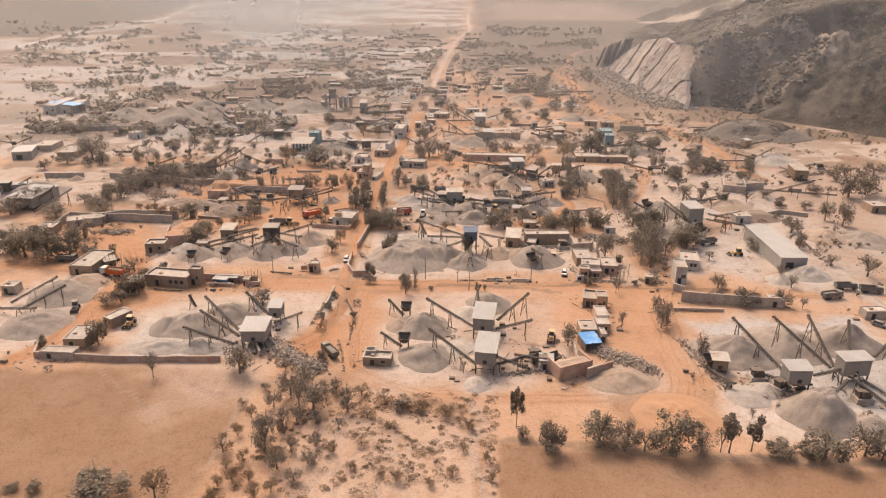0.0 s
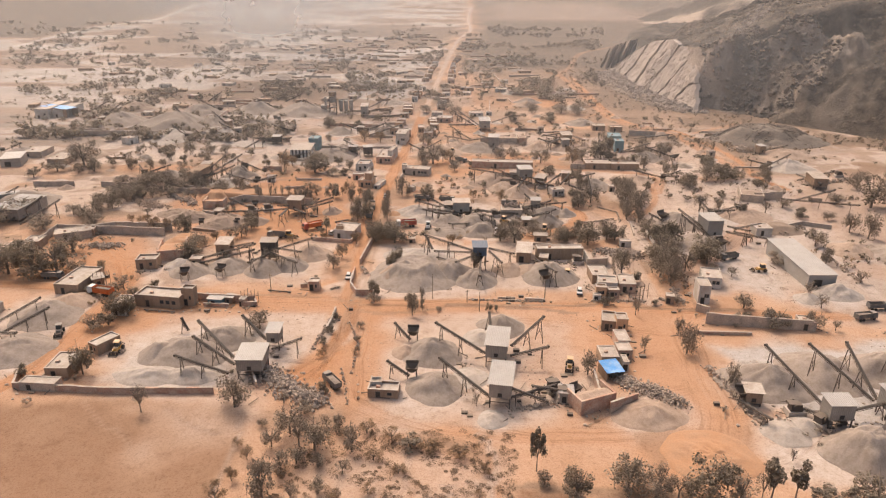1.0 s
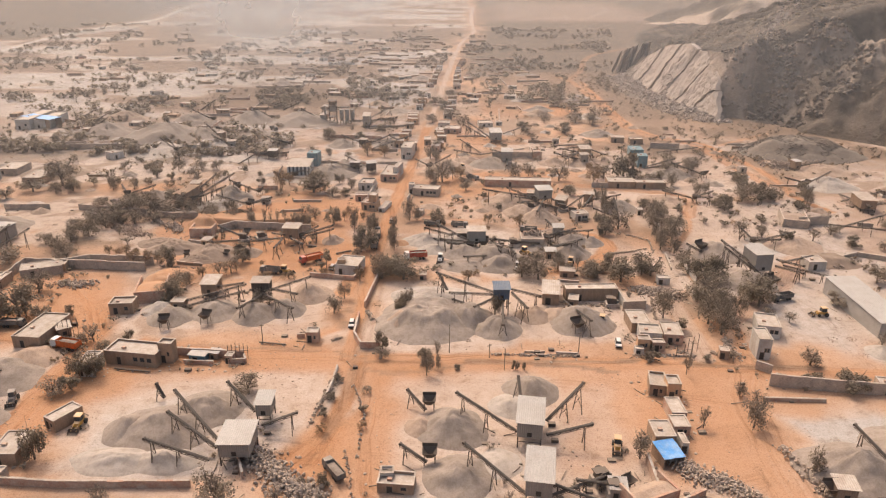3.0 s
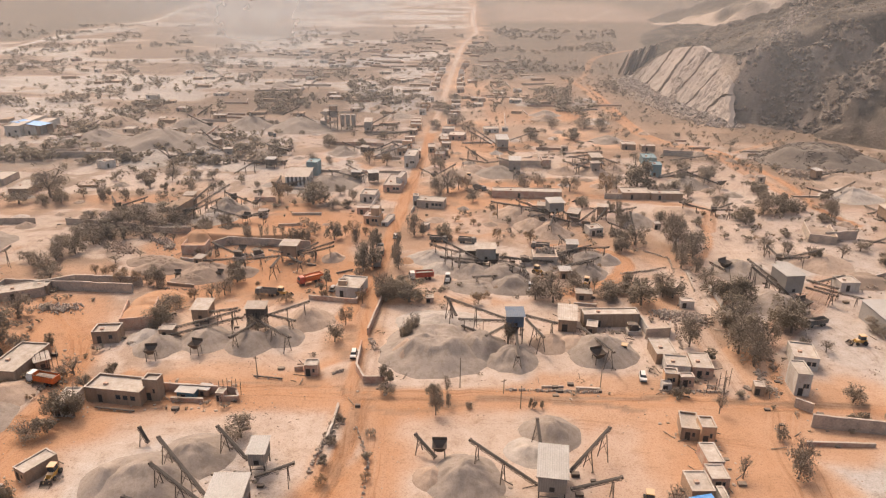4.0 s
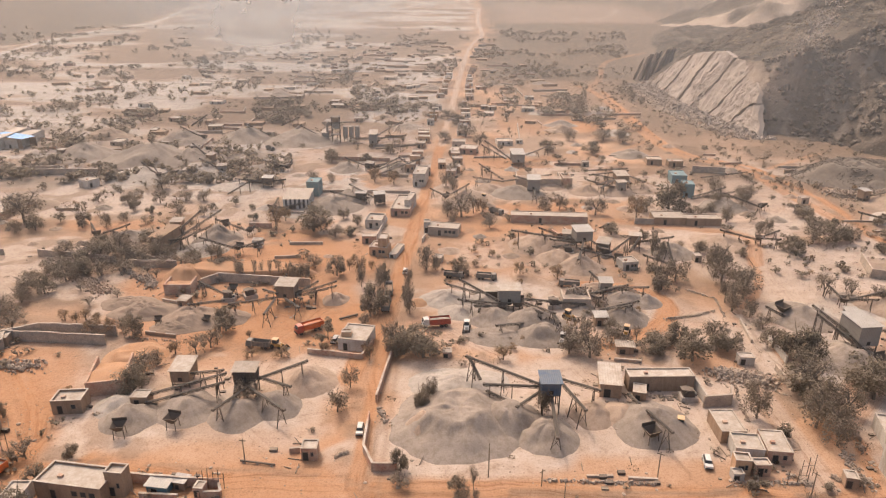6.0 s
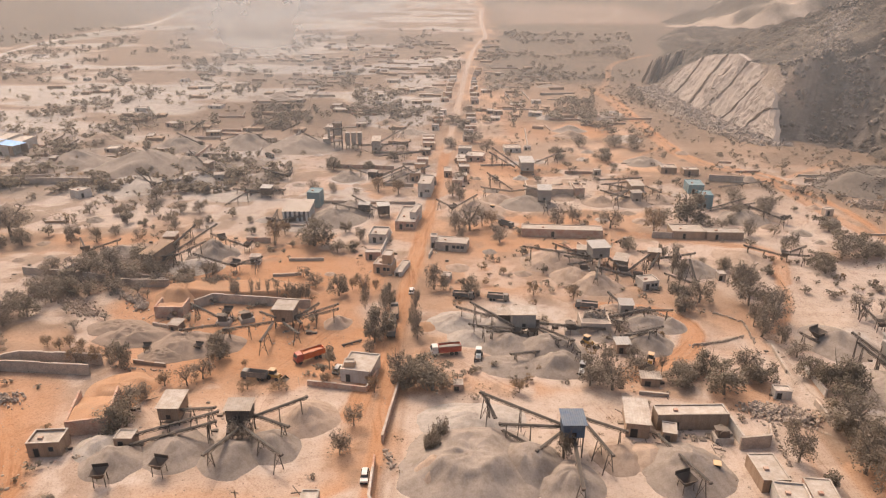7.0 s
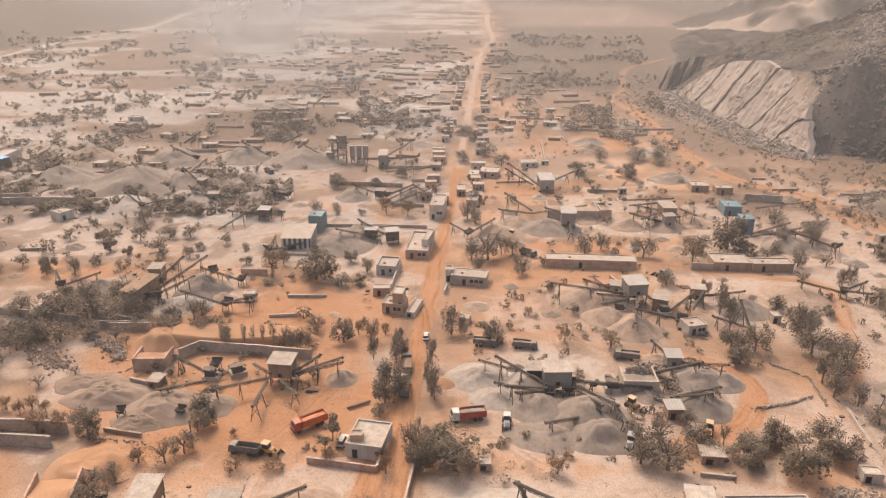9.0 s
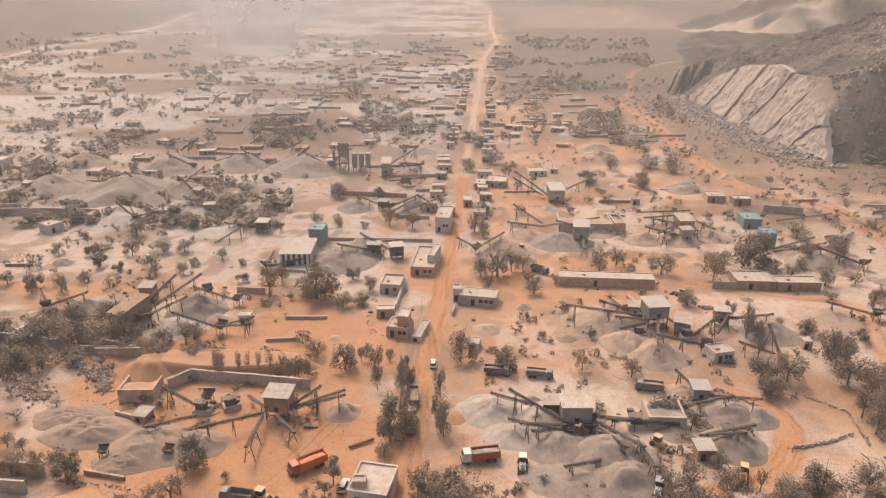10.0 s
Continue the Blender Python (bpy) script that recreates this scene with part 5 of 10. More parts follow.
PLOTS.append((3, 0.6, 1.2, [(36.7, 138.4), (62.1, 141.4), (57.8, 127.9), (38.6, 126.8)]))
PLOTS.append((1, 0.75, 2.0, [(-79.1, 184.0), (-62.0, 190.0), (-36.4, 192.0), (-37.6, 169.2), (-48.0, 155.0), (-56.0, 151.6), (-86.0, 153.0), (-83.5, 165.9)]))
PLOTS.append((1, 0.5, 3.0, [(-104.0, 236.0), (-73.2, 240.0), (-44.3, 249.0), (-41.0, 216.1), (-48.2, 208.0), (-75.6, 210.4), (-98.0, 216.0)]))
PLOTS.append((1, 0.75, 2.0, [(-27.5, 243.8), (19.1, 248.2), (55.7, 236.8), (54.7, 211.5), (37.4, 206.7), (-23.4, 208.0), (-28.9, 214.9)]))
PLOTS.append((1, 0.7, 4.0, [(-20.0, 189.0), (30.0, 188.0), (36.0, 150.0), (10.0, 139.0), (-20.0, 142.0)]))
PLOTS.append((1, 0.5, 4.0, [(-22.0, 292.0), (8.0, 288.0), (46.0, 296.0), (60.0, 270.0), (34.0, 250.0), (-22.0, 252.0)]))
PLOTS.append((1, 0.6, 5.0, [(70.0, 204.0), (130.0, 204.0), (150.0, 262.0), (82.0, 264.0), (66.0, 236.0)]))
PLOTS.append((1, 0.5, 8.0, [(118.0, 196.0), (205.0, 230.0), (205.0, 345.0), (130.0, 335.0)]))
PLOTS.append((2, 0.2, 8.0, [(118.0, 196.0), (205.0, 230.0), (205.0, 345.0), (130.0, 335.0)]))
PLOTS.append((0, 0.8, 4.0, [(-152.0, 250.0), (-116.0, 254.0), (-102.0, 225.0), (-108.0, 206.0), (-152.0, 214.0)]))
PLOTS.append((2, 0.35, 4.0, [(-152.0, 276.0), (-114.0, 268.0), (-114.0, 250.0), (-152.0, 252.0)]))
PLOTS.append((1, 0.7, 5.0, [(66.0, 308.6), (97.1, 333.1), (156.4, 334.9), (130.0, 230.0), (101.3, 208.0), (82.0, 210.0), (77.4, 279.9)]))
PLOTS.append((0, 0.85, 4.0, [(-116.3, 312.9), (-47.8, 332.1), (-36.0, 322.9), (-40.1, 285.6), (-42.8, 252.6), (-70.0, 252.0), (-93.6, 246.0), (-113.8, 264.5)]))
PLOTS.append((0, 0.3, 5.0, [(-22.7, 360.7), (35.3, 359.5), (54.6, 338.4), (40.7, 300.5), (6.6, 298.6), (-26.5, 305.9)]))
PLOTS.append((2, 0.8, 14.0, [(14.2, 730.0), (4.0, 860.0), (44.0, 1356.0), (253.4, 1432.4), (330.0, 1060.2), (175.0, 791.2), (106.0, 720.0)]))
PLOTS.append((2, 0.95, 30.0, [(-580.0, 1013.0), (-614.0, 1261.0), (-585.0, 1445.0), (-712.0, 1910.0), (-760.0, 2391.0), (-3000.0, 4000.0), (-4000.0, 1000.0)]))
PLOTS.append((2, 0.45, 9.0, [(110.0, 640.0), (109.0, 492.0), (144.0, 448.0), (215.0, 440.0), (165.0, 515.0), (150.0, 600.0)]))
PLOTS.append((1, 0.35, 70.0, [(60.0, 1480.0), (420.0, 1500.0), (480.0, 2400.0), (90.0, 2400.0)]))
PLOTS.append((0, 0.5, 1.6, [(-57.6, 203.5), (-36.9, 206.1), (-31.0, 199.8), (12.4, 202.1), (79.2, 200.7), (72.6, 191.0), (-0.3, 194.8), (-24.6, 193.7), (-23.4, 180.2), (-28.9, 180.0), (-34.5, 190.8), (-54.6, 193.0)]))
PLOTS.append((0, 0.75, 1.6, [(-132.4, 236.0), (-116.5, 240.6), (-99.4, 214.8), (-97.5, 199.5), (-91.6, 178.7), (-90.0, 163.0), (-100.0, 163.0), (-101.9, 200.6)]))
PLOTS.append((0, 0.45, 1.6, [(-32.7, 197.0), (-27.1, 173.8), (-27.3, 155.4), (-25.1, 140.4), (-17.8, 140.6), (-16.7, 153.9), (-20.9, 174.0), (-21.4, 194.4)]))
PLOTS.append((0, 0.35, 2.0, [(52.0, 193.5), (66.8, 191.1), (57.8, 171.4), (60.8, 147.2), (56.6, 140.2), (44.8, 140.9), (43.7, 155.3)]))
PLOTS.append((0, 0.35, 3.0, [(15.8, 189.6), (38.4, 190.4), (31.1, 158.7), (18.3, 156.6), (17.4, 174.9)]))
PLOTS.append((0, 0.8, 1.0, [(-31.3, 173.7), (-33.6, 161.0), (-42.0, 158.8), (-36.9, 151.7), (-29.3, 153.6), (-28.6, 170.0)]))
PLOTS.append((1, 0.6, 4.0, [(59.0, 362.0), (100.0, 404.0), (128.0, 420.0), (140.0, 390.0), (143.0, 345.0), (97.0, 332.0), (68.0, 309.0)]))
PLOTS.append((2, 0.4, 5.0, [(108.0, 640.0), (108.0, 490.0), (142.0, 446.0), (146.0, 400.0), (152.0, 370.0), (215.0, 390.0), (240.0, 450.0), (165.0, 515.0), (135.0, 600.0)]))
PLOTS.append((1, 0.85, 2.5, [(65.0, 176.0), (112.0, 178.0), (116.0, 150.0), (96.0, 132.0), (70.0, 148.0)]))
HILL_Y = [330, 440, 470, 500, 514, 528, 600, 720, 850, 1170, 1700]
HILL_X = [320, 235, 206, 200, 182, 163, 152, 152, 200, 270, 500]
HAZE = [(225, 0.06), (330, 0.085), (450, 0.12), (640, 0.42), (900, 0.34), (1300, 0.36), (2100, 0.45)]


# ---- ground ----
def lattice(x, y, cell, seed):
    """Smooth value noise in 0..1 over arrays."""
    r = np.random.RandomState(seed).rand(256, 256)
    u, v = x / cell, y / cell
    i, j = np.floor(u).astype(int), np.floor(v).astype(int)
    a, b = u - i, v - j
    a, b = a * a * (3 - 2 * a), b * b * (3 - 2 * b)
    g = lambda p, q: r[p % 256, q % 256]
    return (g(i, j) * (1 - a) + g(i + 1, j) * a) * (1 - b) + (g(i, j + 1) * (1 - a) + g(i + 1, j + 1) * a) * b


def fractal(x, y, cell, seed):
    return sum(lattice(x, y, cell / 2 ** k, seed + k) * 0.5 ** (k + 1) for k in range(4)) / 0.9375


def along(x, y, pts):
    """Distance to a line of (x, y, half width) in half widths."""
    best = np.full(x.shape, 1e9)
    for (x0, y0, w0), (x1, y1, w1) in zip(pts, pts[1:]):
        dx, dy = x1 - x0, y1 - y0
        k = np.clip(((x - x0) * dx + (y - y0) * dy) / (dx * dx + dy * dy), 0, 1)
        best = np.minimum(best, np.hypot(x - x0 - k * dx, y - y0 - k * dy) / (w0 + k * (w1 - w0)))
    return best


def within(x, y, pts):
    """Distance in metres from the edge of a plot, positive inside it."""
    best, odd = np.full(x.shape, 1e9), np.zeros(x.shape, bool)
    for (x0, y0), (x1, y1) in zip(pts, pts[1:] + pts[:1]):
        dx, dy = x1 - x0, y1 - y0
        k = np.clip(((x - x0) * dx + (y - y0) * dy) / (dx * dx + dy * dy), 0, 1)
        best = np.minimum(best, np.hypot(x - x0 - k * dx, y - y0 - k * dy))
        if dy:
            odd ^= ((y0 > y) != (y1 > y)) & (x < x0 + (y - y0) * dx / dy)
    return np.where(odd, best, -best)


def rounded(pts):
    """The same line with its corners rounded off."""
    for i in range(2):
        out = [pts[0]]
        for a, b in zip(pts, pts[1:]):
            out += [tuple(p + (q - p) * k for p, q in zip(a, b)) for k in (0.25, 0.75)]
        pts = out + [pts[-1]]
    return pts


def lane_of(x, y, pts):
    """For a line of (x, y, half width): distance in half widths, offset across and length along, in metres."""
    best, off, run = np.full(x.shape, 1e9), np.zeros(x.shape), np.zeros(x.shape)
    gone = 0.0
    for (x0, y0, w0), (x1, y1, w1) in zip(pts, pts[1:]):
        dx, dy = x1 - x0, y1 - y0
        L = math.hypot(dx, dy)
        k = np.clip(((x - x0) * dx + (y - y0) * dy) / (L * L), 0, 1)
        d = np.hypot(x - x0 - k * dx, y - y0 - k * dy) / (w0 + k * (w1 - w0))
        m = d < best
        best = np.where(m, d, best)
        off = np.where(m, ((x - x0) * -dy + (y - y0) * dx) / L, off)
        run = np.where(m, gone + k * L, run)
        gone += L
    return best, off, run


def soft(d, lo, hi):
    k = np.clip((hi - d) / (hi - lo), 0, 1)
    return k * k * (3 - 2 * k)


def axis(parts):
    out = []
    for a, b, step in parts:
        out.extend(np.arange(a, b - 1e-6, step))
    return np.array(out + [parts[-1][1]])


def sheet(xs, ys, z):
    nx, ny = len(xs), len(ys)
    X, Y = np.meshgrid(xs, ys)
    co = np.stack([X.ravel(), Y.ravel(), z(X, Y).ravel()], 1)
    q = (np.arange(ny - 1)[:, None] * nx + np.arange(nx - 1)).ravel()
    return X, Y, co, np.stack([q, q + 1, q + nx + 1, q + nx], 1)


def sheet_object(name, co, faces, mat, colours, label, category):
    me = bpy.data.meshes.new(name)
    me.from_pydata(co.tolist(), [], faces.tolist())
    me.materials.append(mat)
    me.shade_smooth()
    c = me.color_attributes.new("soil", "FLOAT_COLOR", "POINT")
    c.data.foreach_set("color", np.concatenate([colours, np.zeros((len(co), 4 - colours.shape[1]))], 1).ravel())
    return tagged(new(name, me), label, category, "", "structure")


def road_x(y):
    return np.interp(y, [180, 254, 302, 343, 393, 470, 606, 783, 905, 1014, 1118, 1202, 1515, 2053], [-38, -37, -32, -30, -27, -23, -17, -10, -5, 1, 12, 27, 24, 45])


def ground_height(X, Y):
    return 0.9 * (fractal(X, Y, 60, 3) - 0.5) * 0.4 + 0.25 * (fractal(X, Y, 9, 9) - 0.5) - 0.05


def build_ground():
    xs = axis([(-5000, -1000, 400), (-1000, -780, 40), (-780, -540, 5), (-540, -400, 20), (-400, -220, 5), (-220, -140, 2), (-140, 140, 1.15), (140, 220, 2), (220, 400, 5), (400, 1000, 40), (1000, 5000, 400)])
    ys = axis([(-1500, -100, 200), (-100, 90, 10), (90, 330, 1.15), (330, 450, 1.8), (450, 620, 3.5), (620, 1100, 6), (1100, 1320, 12), (1320, 2000, 30), (2000, 4800, 200)])
    X, Y, co, faces = sheet(xs, ys, ground_height)
    wob = (fractal(X, Y, 16, 21) - 0.5)
    col = np.zeros((4, *X.shape))
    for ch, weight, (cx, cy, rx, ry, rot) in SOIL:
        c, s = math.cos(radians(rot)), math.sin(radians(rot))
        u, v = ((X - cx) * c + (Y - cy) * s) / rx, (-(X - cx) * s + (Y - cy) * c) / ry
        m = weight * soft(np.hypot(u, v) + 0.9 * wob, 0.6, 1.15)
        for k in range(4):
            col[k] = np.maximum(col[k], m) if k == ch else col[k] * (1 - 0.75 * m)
    fine = fractal(X, Y, 5, 31) - 0.5
    side = road_x(Y)
    left = soft(X - side + 40 * wob, -90, -25) * soft(-Y, -430, -300)
    col[1] = np.maximum(col[1], 0.85 * left * (1 - col[0]))
    right = np.maximum(soft(side - X + 40 * wob, -60, -25) * soft(-Y, -640, -540), soft(side - X + 50 * wob, -135, -95) * soft(-Y, -420, -360) * 1.3)
    far = soft(-Y + 120 * wob, -1500, -900) * 0.35
    patch = soft(0.6 - fractal(X, Y, 30, 41), -0.05, 0.2) * soft(-Y, -330, -250) * 0.6
    plain = soft(side - X + 60 * wob, -30, 10) * soft(-Y, -760, -640) * 0.9
    plain = np.maximum(plain, soft(X + 0.32 * Y + 200 * wob, -120, 10) * soft(-Y, -1250, -1000))
    plain = np.maximum(plain, soft(X + 0.55 * Y + 120 * wob, -60, 10) * soft(-Y, -420, -300) * 0.5)
    # west ground darkened by colour in place of haze, to lower contrast
    west = 0.25 * soft(X - side + 40 * wob, -90, -25) * soft(-Y, -520, -380)
    ridge = soft(X + 0.2 * Y + 160 * wob, -160, 40) * soft(-Y, -1150, -950)
    plain = np.maximum(plain, ridge)
    for m in (patch, far, plain, 0.6 * right, west):
        col[2] = np.maximum(col[2], m * (1 - col[0]))
        col[1] = col[1] * (1 - 0.6 * m)
    col[1] = np.maximum(col[1], 0.85 * left * (1 - col[0]) * (1 - 0.4 * col[2]))
    west_far = soft(-Y + 90 * wob, -560, -430) * soft(X - side + 50 * wob, -30, 8)
    bands = soft(0.5 - fractal(X * 0.5, Y * 0.8, 60, 55), -0.05, 0.05) * west_far
    col[0] = col[0] * (1 - 0.85 * west_far)
    col[1] = np.maximum(col[1], 0.8 * west_far) * (1 - 0.8 * bands)
    col[2] = np.maximum(col[2] * (1 - 0.6 * west_far), 0.7 * bands)
    mid = soft(-Y + 40 * wob, -215, -195) * soft(Y + 60 * wob, 430, 540)
    pale = soft(0.53 - fractal(X, Y, 26, 51), -0.03, 0.04) * mid * 0.75
    grit = soft(0.6 - fractal(X, Y, 9, 57), -0.03, 0.03) * mid * 0.45
    for k, m in ((1, pale), (2, grit)):
        for q in range(3):
            col[q] = np.maximum(col[q], m) if q == k else col[q] * (1 - m)
    for ch, weight, edge, pts in PLOTS:
        m = weight * soft(-within(X, Y, pts) + min(30, 4 * edge) * wob + 1.5 * fine, -edge, edge)
        for k in range(4):
            col[k] = np.maximum(col[k], m) if k == ch else col[k] * (1 - m)
    lane = np.zeros((3, *X.shape))
    rr = random.Random(33)
    paths = []
    for i in range(64):
        x, y, a = rr.uniform(-120, 120), rr.uniform(130, 420), rr.choice((0, 1.57, 3.14, 4.71)) + rr.uniform(-0.5, 0.5)
        pts = [(x, y, 2.4)]
        for k in range(7):
            a += rr.uniform(-0.3, 0.3)
            x, y = x + 8 * math.cos(a), y + 8 * math.sin(a)
            pts.append((x, y, rr.uniform(1.8, 3.0)))
        paths.append((-1, rr.uniform(0.4, 0.8), pts))
    for ch, weight, pts in paths + TRACKS:
        pts = rounded(pts)
        far_w = 3 * max(q[2] for q in pts)
        i0, i1 = np.searchsorted(xs, (min(q[0] for q in pts) - far_w, max(q[0] for q in pts) + far_w))
        j0, j1 = np.searchsorted(ys, (min(q[1] for q in pts) - far_w, max(q[1] for q in pts) + far_w))
        if i1 <= i0 or j1 <= j0:
            continue
        box = (slice(j0, j1), slice(i0, i1))
        d, off, run = lane_of(X[box], Y[box], pts)
        if ch >= 0:
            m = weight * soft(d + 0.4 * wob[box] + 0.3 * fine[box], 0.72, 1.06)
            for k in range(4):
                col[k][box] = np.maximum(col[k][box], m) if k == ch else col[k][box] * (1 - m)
        if ch < 2 and max(q[2] for q in pts) < 9:
            m = (1 if ch >= 0 else weight) * soft(d + 0.4 * wob[box], 0.6, 1.35)
            new_lane = m > lane[2][box] + 0.02
            for k, val in enumerate((off + 5 * wob[box] + 37.0 * (len(pts) + weight), run, m)):
                lane[k][box] = np.where(new_lane, val, lane[k][box])
    ob = sheet_object("ground", co, faces, M["ground"], col.reshape(4, -1).T.copy(), "dry dusty ground of orange soil and pale stone dust", "ground")
    # far ground: grey dust with haze put into its colour; near plots: grey dust
    grey_dust_haze = np.maximum(soft(-Y + 60 * wob, -420, -330) * soft(X - side + 60 * wob, -20, 20), soft(-Y + 60 * wob, -800, -560))
    grey_dust_haze = np.maximum(grey_dust_haze, soft(within(X, Y, [(108.0, 640.0), (108.0, 490.0), (142.0, 446.0), (146.0, 400.0), (152.0, 370.0), (215.0, 390.0), (240.0, 450.0), (165.0, 515.0)]) * -1, -4, 6))
    for weight, pts in ((1.0, [(65.0, 176.0), (112.0, 178.0), (116.0, 150.0), (96.0, 132.0), (70.0, 148.0)]), (0.6, [(-86.0, 153.0), (-56.0, 151.0), (-40.0, 170.0), (-62.0, 186.0), (-82.0, 172.0)]), (0.7, [(78.0, 275.0), (130.0, 290.0), (190.0, 330.0), (200.0, 235.0), (120.0, 198.0), (70.0, 204.0)])):
        grey_dust_haze = np.maximum(grey_dust_haze, weight * soft(-within(X, Y, pts) + 12 * wob, -3, 3))
    grey_dust_haze = np.maximum(grey_dust_haze, soft(-X + 40 * wob, -130, -90) * soft(Y + 60 * wob, 300, 420) * 0.6)
    at = ob.data.attributes.new("grey_dust_haze", "FLOAT", "POINT")
    at.data.foreach_set("value", grey_dust_haze.ravel())
    at = ob.data.attributes.new("lane", "FLOAT_VECTOR", "POINT")
    at.data.foreach_set("vector", lane.reshape(3, -1).T.ravel())


def hill_foot(Y):
    return np.interp(Y, HILL_Y, HILL_X)


HILL_SPOTS, HILL_GRID = [], []


def build_hill():
    xs = axis([(110, 140, 2.0), (140, 280, 1.2), (280, 380, 2.5), (380, 700, 10), (700, 1500, 40)])
    ys = axis([(330, 430, 5), (430, 560, 1.4), (560, 740, 1.6), (740, 1000, 6), (1000, 1700, 25)])
    top = {}

    def z(X, Y):
        d = X - hill_foot(Y) + 10 * (fractal(X, Y, 40, 5) - 0.5)
        rough = fractal(X, Y, 30, 6) - 0.5
        crag = np.abs(fractal(X * 0.8 + Y * 0.6, (Y * 0.8 - X * 0.6) * 0.35, 14, 7) - 0.5)
        slope = 115 * (1 - np.exp(-np.clip(d, 0, None) / 150.0)) * np.interp(Y, [640, 720, 800, 900, 1050], [1.0, 0.9, 0.62, 0.32, 0.08])
        face = soft(np.abs(Y - 606) + 14 * rough, 80, 97)
        rise = 34 + 10 * (fractal(X, Y, 50, 8) - 0.5) - 0.10 * (Y - 590)
        lean = Y * 0.95 + d * 2.2 + 9 * rough
        cell = np.floor(lean / 11.0 + 0.8 * fractal(Y, Y * 0, 40, 81))
        saw = lean / 11.0 + 0.8 * fractal(Y, Y * 0, 40, 81) - cell
        cut = (np.sin(cell * 12.9898) * 43758.5) % 1.0
        de = d - 1.5 - 5.5 * cut * saw ** 3 - 3.0 * (fractal(X, Y, 9, 83) - 0.5)
        step = np.clip(de / 15.0, 0, 1)
        cliff = rise * (0.75 * step + 0.25 * np.clip(np.floor(step * 6 + 2 * rough) / 6, 0, 1)) + slope * 0.55 * np.clip((d - 9) / 60, 0, 1)
        face2 = soft(np.hypot((Y - 500) / 32, (d - 26) / 46) + 0.5 * rough, 0.75, 1.05)
        knob = np.abs(fractal(X, Y, 17, 91) - 0.5) * 2
        plain = slope + 9 * (fractal(X, Y, 14, 97) - 0.5) * np.clip(d / 20, 0, 1) + 14 * rough * np.clip(d / 40, 0, 1) * np.interp(Y, [800, 1000], [1, 0.3]) + (10 * crag - 6 * knob + 7 * fractal(X, Y, 7, 95)) * np.clip(d / 30, 0, 1)
        h = plain * (1 - face) + np.maximum(cliff, plain) * face
        block = np.floor(4 * fractal(X * 0.9 + Y * 0.35, Y * 0.9 - X * 0.35, 11, 71)) / 4 + 0.25 * np.floor(5 * fractal(X, Y, 4.5, 73)) / 5
        h = h + face2 * (9 * np.clip((d - 8) / 10, 0, 1) + 9 * (block - 0.5) + 5 * (crag * 2 - 0.4))
        scree = 3.4 * soft(np.abs(d + 8), 0, 20) * face
        h = np.maximum(h, scree * (0.5 + fractal(X, Y, 6, 12)))
        fade = np.clip((1600 - Y) / 300, 0, 1)
        top["pale"] = 0.75 * face * soft(-(d + 6 * rough), -3, 2) * soft(d + 14 * rough, 14, 21)
        top["pale"] = top["pale"] * (1 - 0.7 * soft(1 - saw, 0.03, 0.13) * (cut > 0.35))
        top["pale"] = np.maximum(top["pale"], 0.42 * face * soft(np.abs(d + 14), 10, 18))
        top["pale"] = np.maximum(top["pale"], 0.5 * face2 * soft(0.5 - fractal(X, Y, 8, 75), -0.08, 0.02))
        top["grey"] = np.maximum(face2 * 0.8, soft(-(d + 14), -12, 10) * soft(d, 0, 9) * 0.25)
        top["grey"] = np.maximum(top["grey"], soft(0.66 - fractal(X, Y, 24, 15), 0, 0.1) * 0.5)
        return np.where(d < -26, -3.0, h * fade - 0.6 + 0.5 * np.clip(d / 6, 0, 1))

    X, Y, co, faces = sheet(xs, ys, z)
    Z = co[:, 2].reshape(X.shape)
    rr = np.random.RandomState(4)
    px, py = rr.uniform(125, 420, 9000), rr.uniform(340, 900, 9000)
    i, j = np.searchsorted(xs, px), np.searchsorted(ys, py)
    bare = top["pale"][j, i] < 0.1
    HILL_GRID.extend((xs, ys, Z))
    HILL_SPOTS.extend((float(xs[a]), float(ys[b]), float(Z[b, a])) for a, b, ok in zip(i, j, bare) if ok and Z[b, a] > 2)
    col = np.stack([top["pale"].ravel(), top["grey"].ravel(), np.zeros(X.size)], 1)
    sheet_object("hill", co, faces, M["hill"], col, "scrub-covered rocky hill with a pale quarried cliff face", "hill")


def build_far_ridge():
    xs = axis([(260, 1400, 11)])
    ys = axis([(1000, 1950, 11)])

    def z(X, Y):
        r = np.hypot((X - 770) / 440, (Y - 1450) / 380) + 0.3 * (fractal(X, Y, 160, 61) - 0.5)
        body = soft(r, 0.1, 1.0)
        gully = np.abs(fractal(X + 0.5 * Y, Y - 0.5 * X, 70, 63) - 0.5)
        return 150 * body + (60 * gully + 26 * (fractal(X, Y, 44, 65) - 0.5) + 26 * np.abs(fractal(X + Y, (Y - X) * 0.4, 40, 67) - 0.5)) * soft(r, 0.6, 0.98) - 6

    X, Y, co, faces = sheet(xs, ys, z)
    bare = soft(0.44 - fractal(X + 0.5 * Y, (Y - 0.5 * X) * 0.5, 130, 77), -0.04, 0.05) * 0.75
    col = np.stack([bare.ravel(), np.full(X.size, 0.3), np.zeros(X.size)], 1)
    sheet_object("far_ridge", co, faces, M["hill"], col, "far rocky ridge with pale scarps in the haze", "hill")


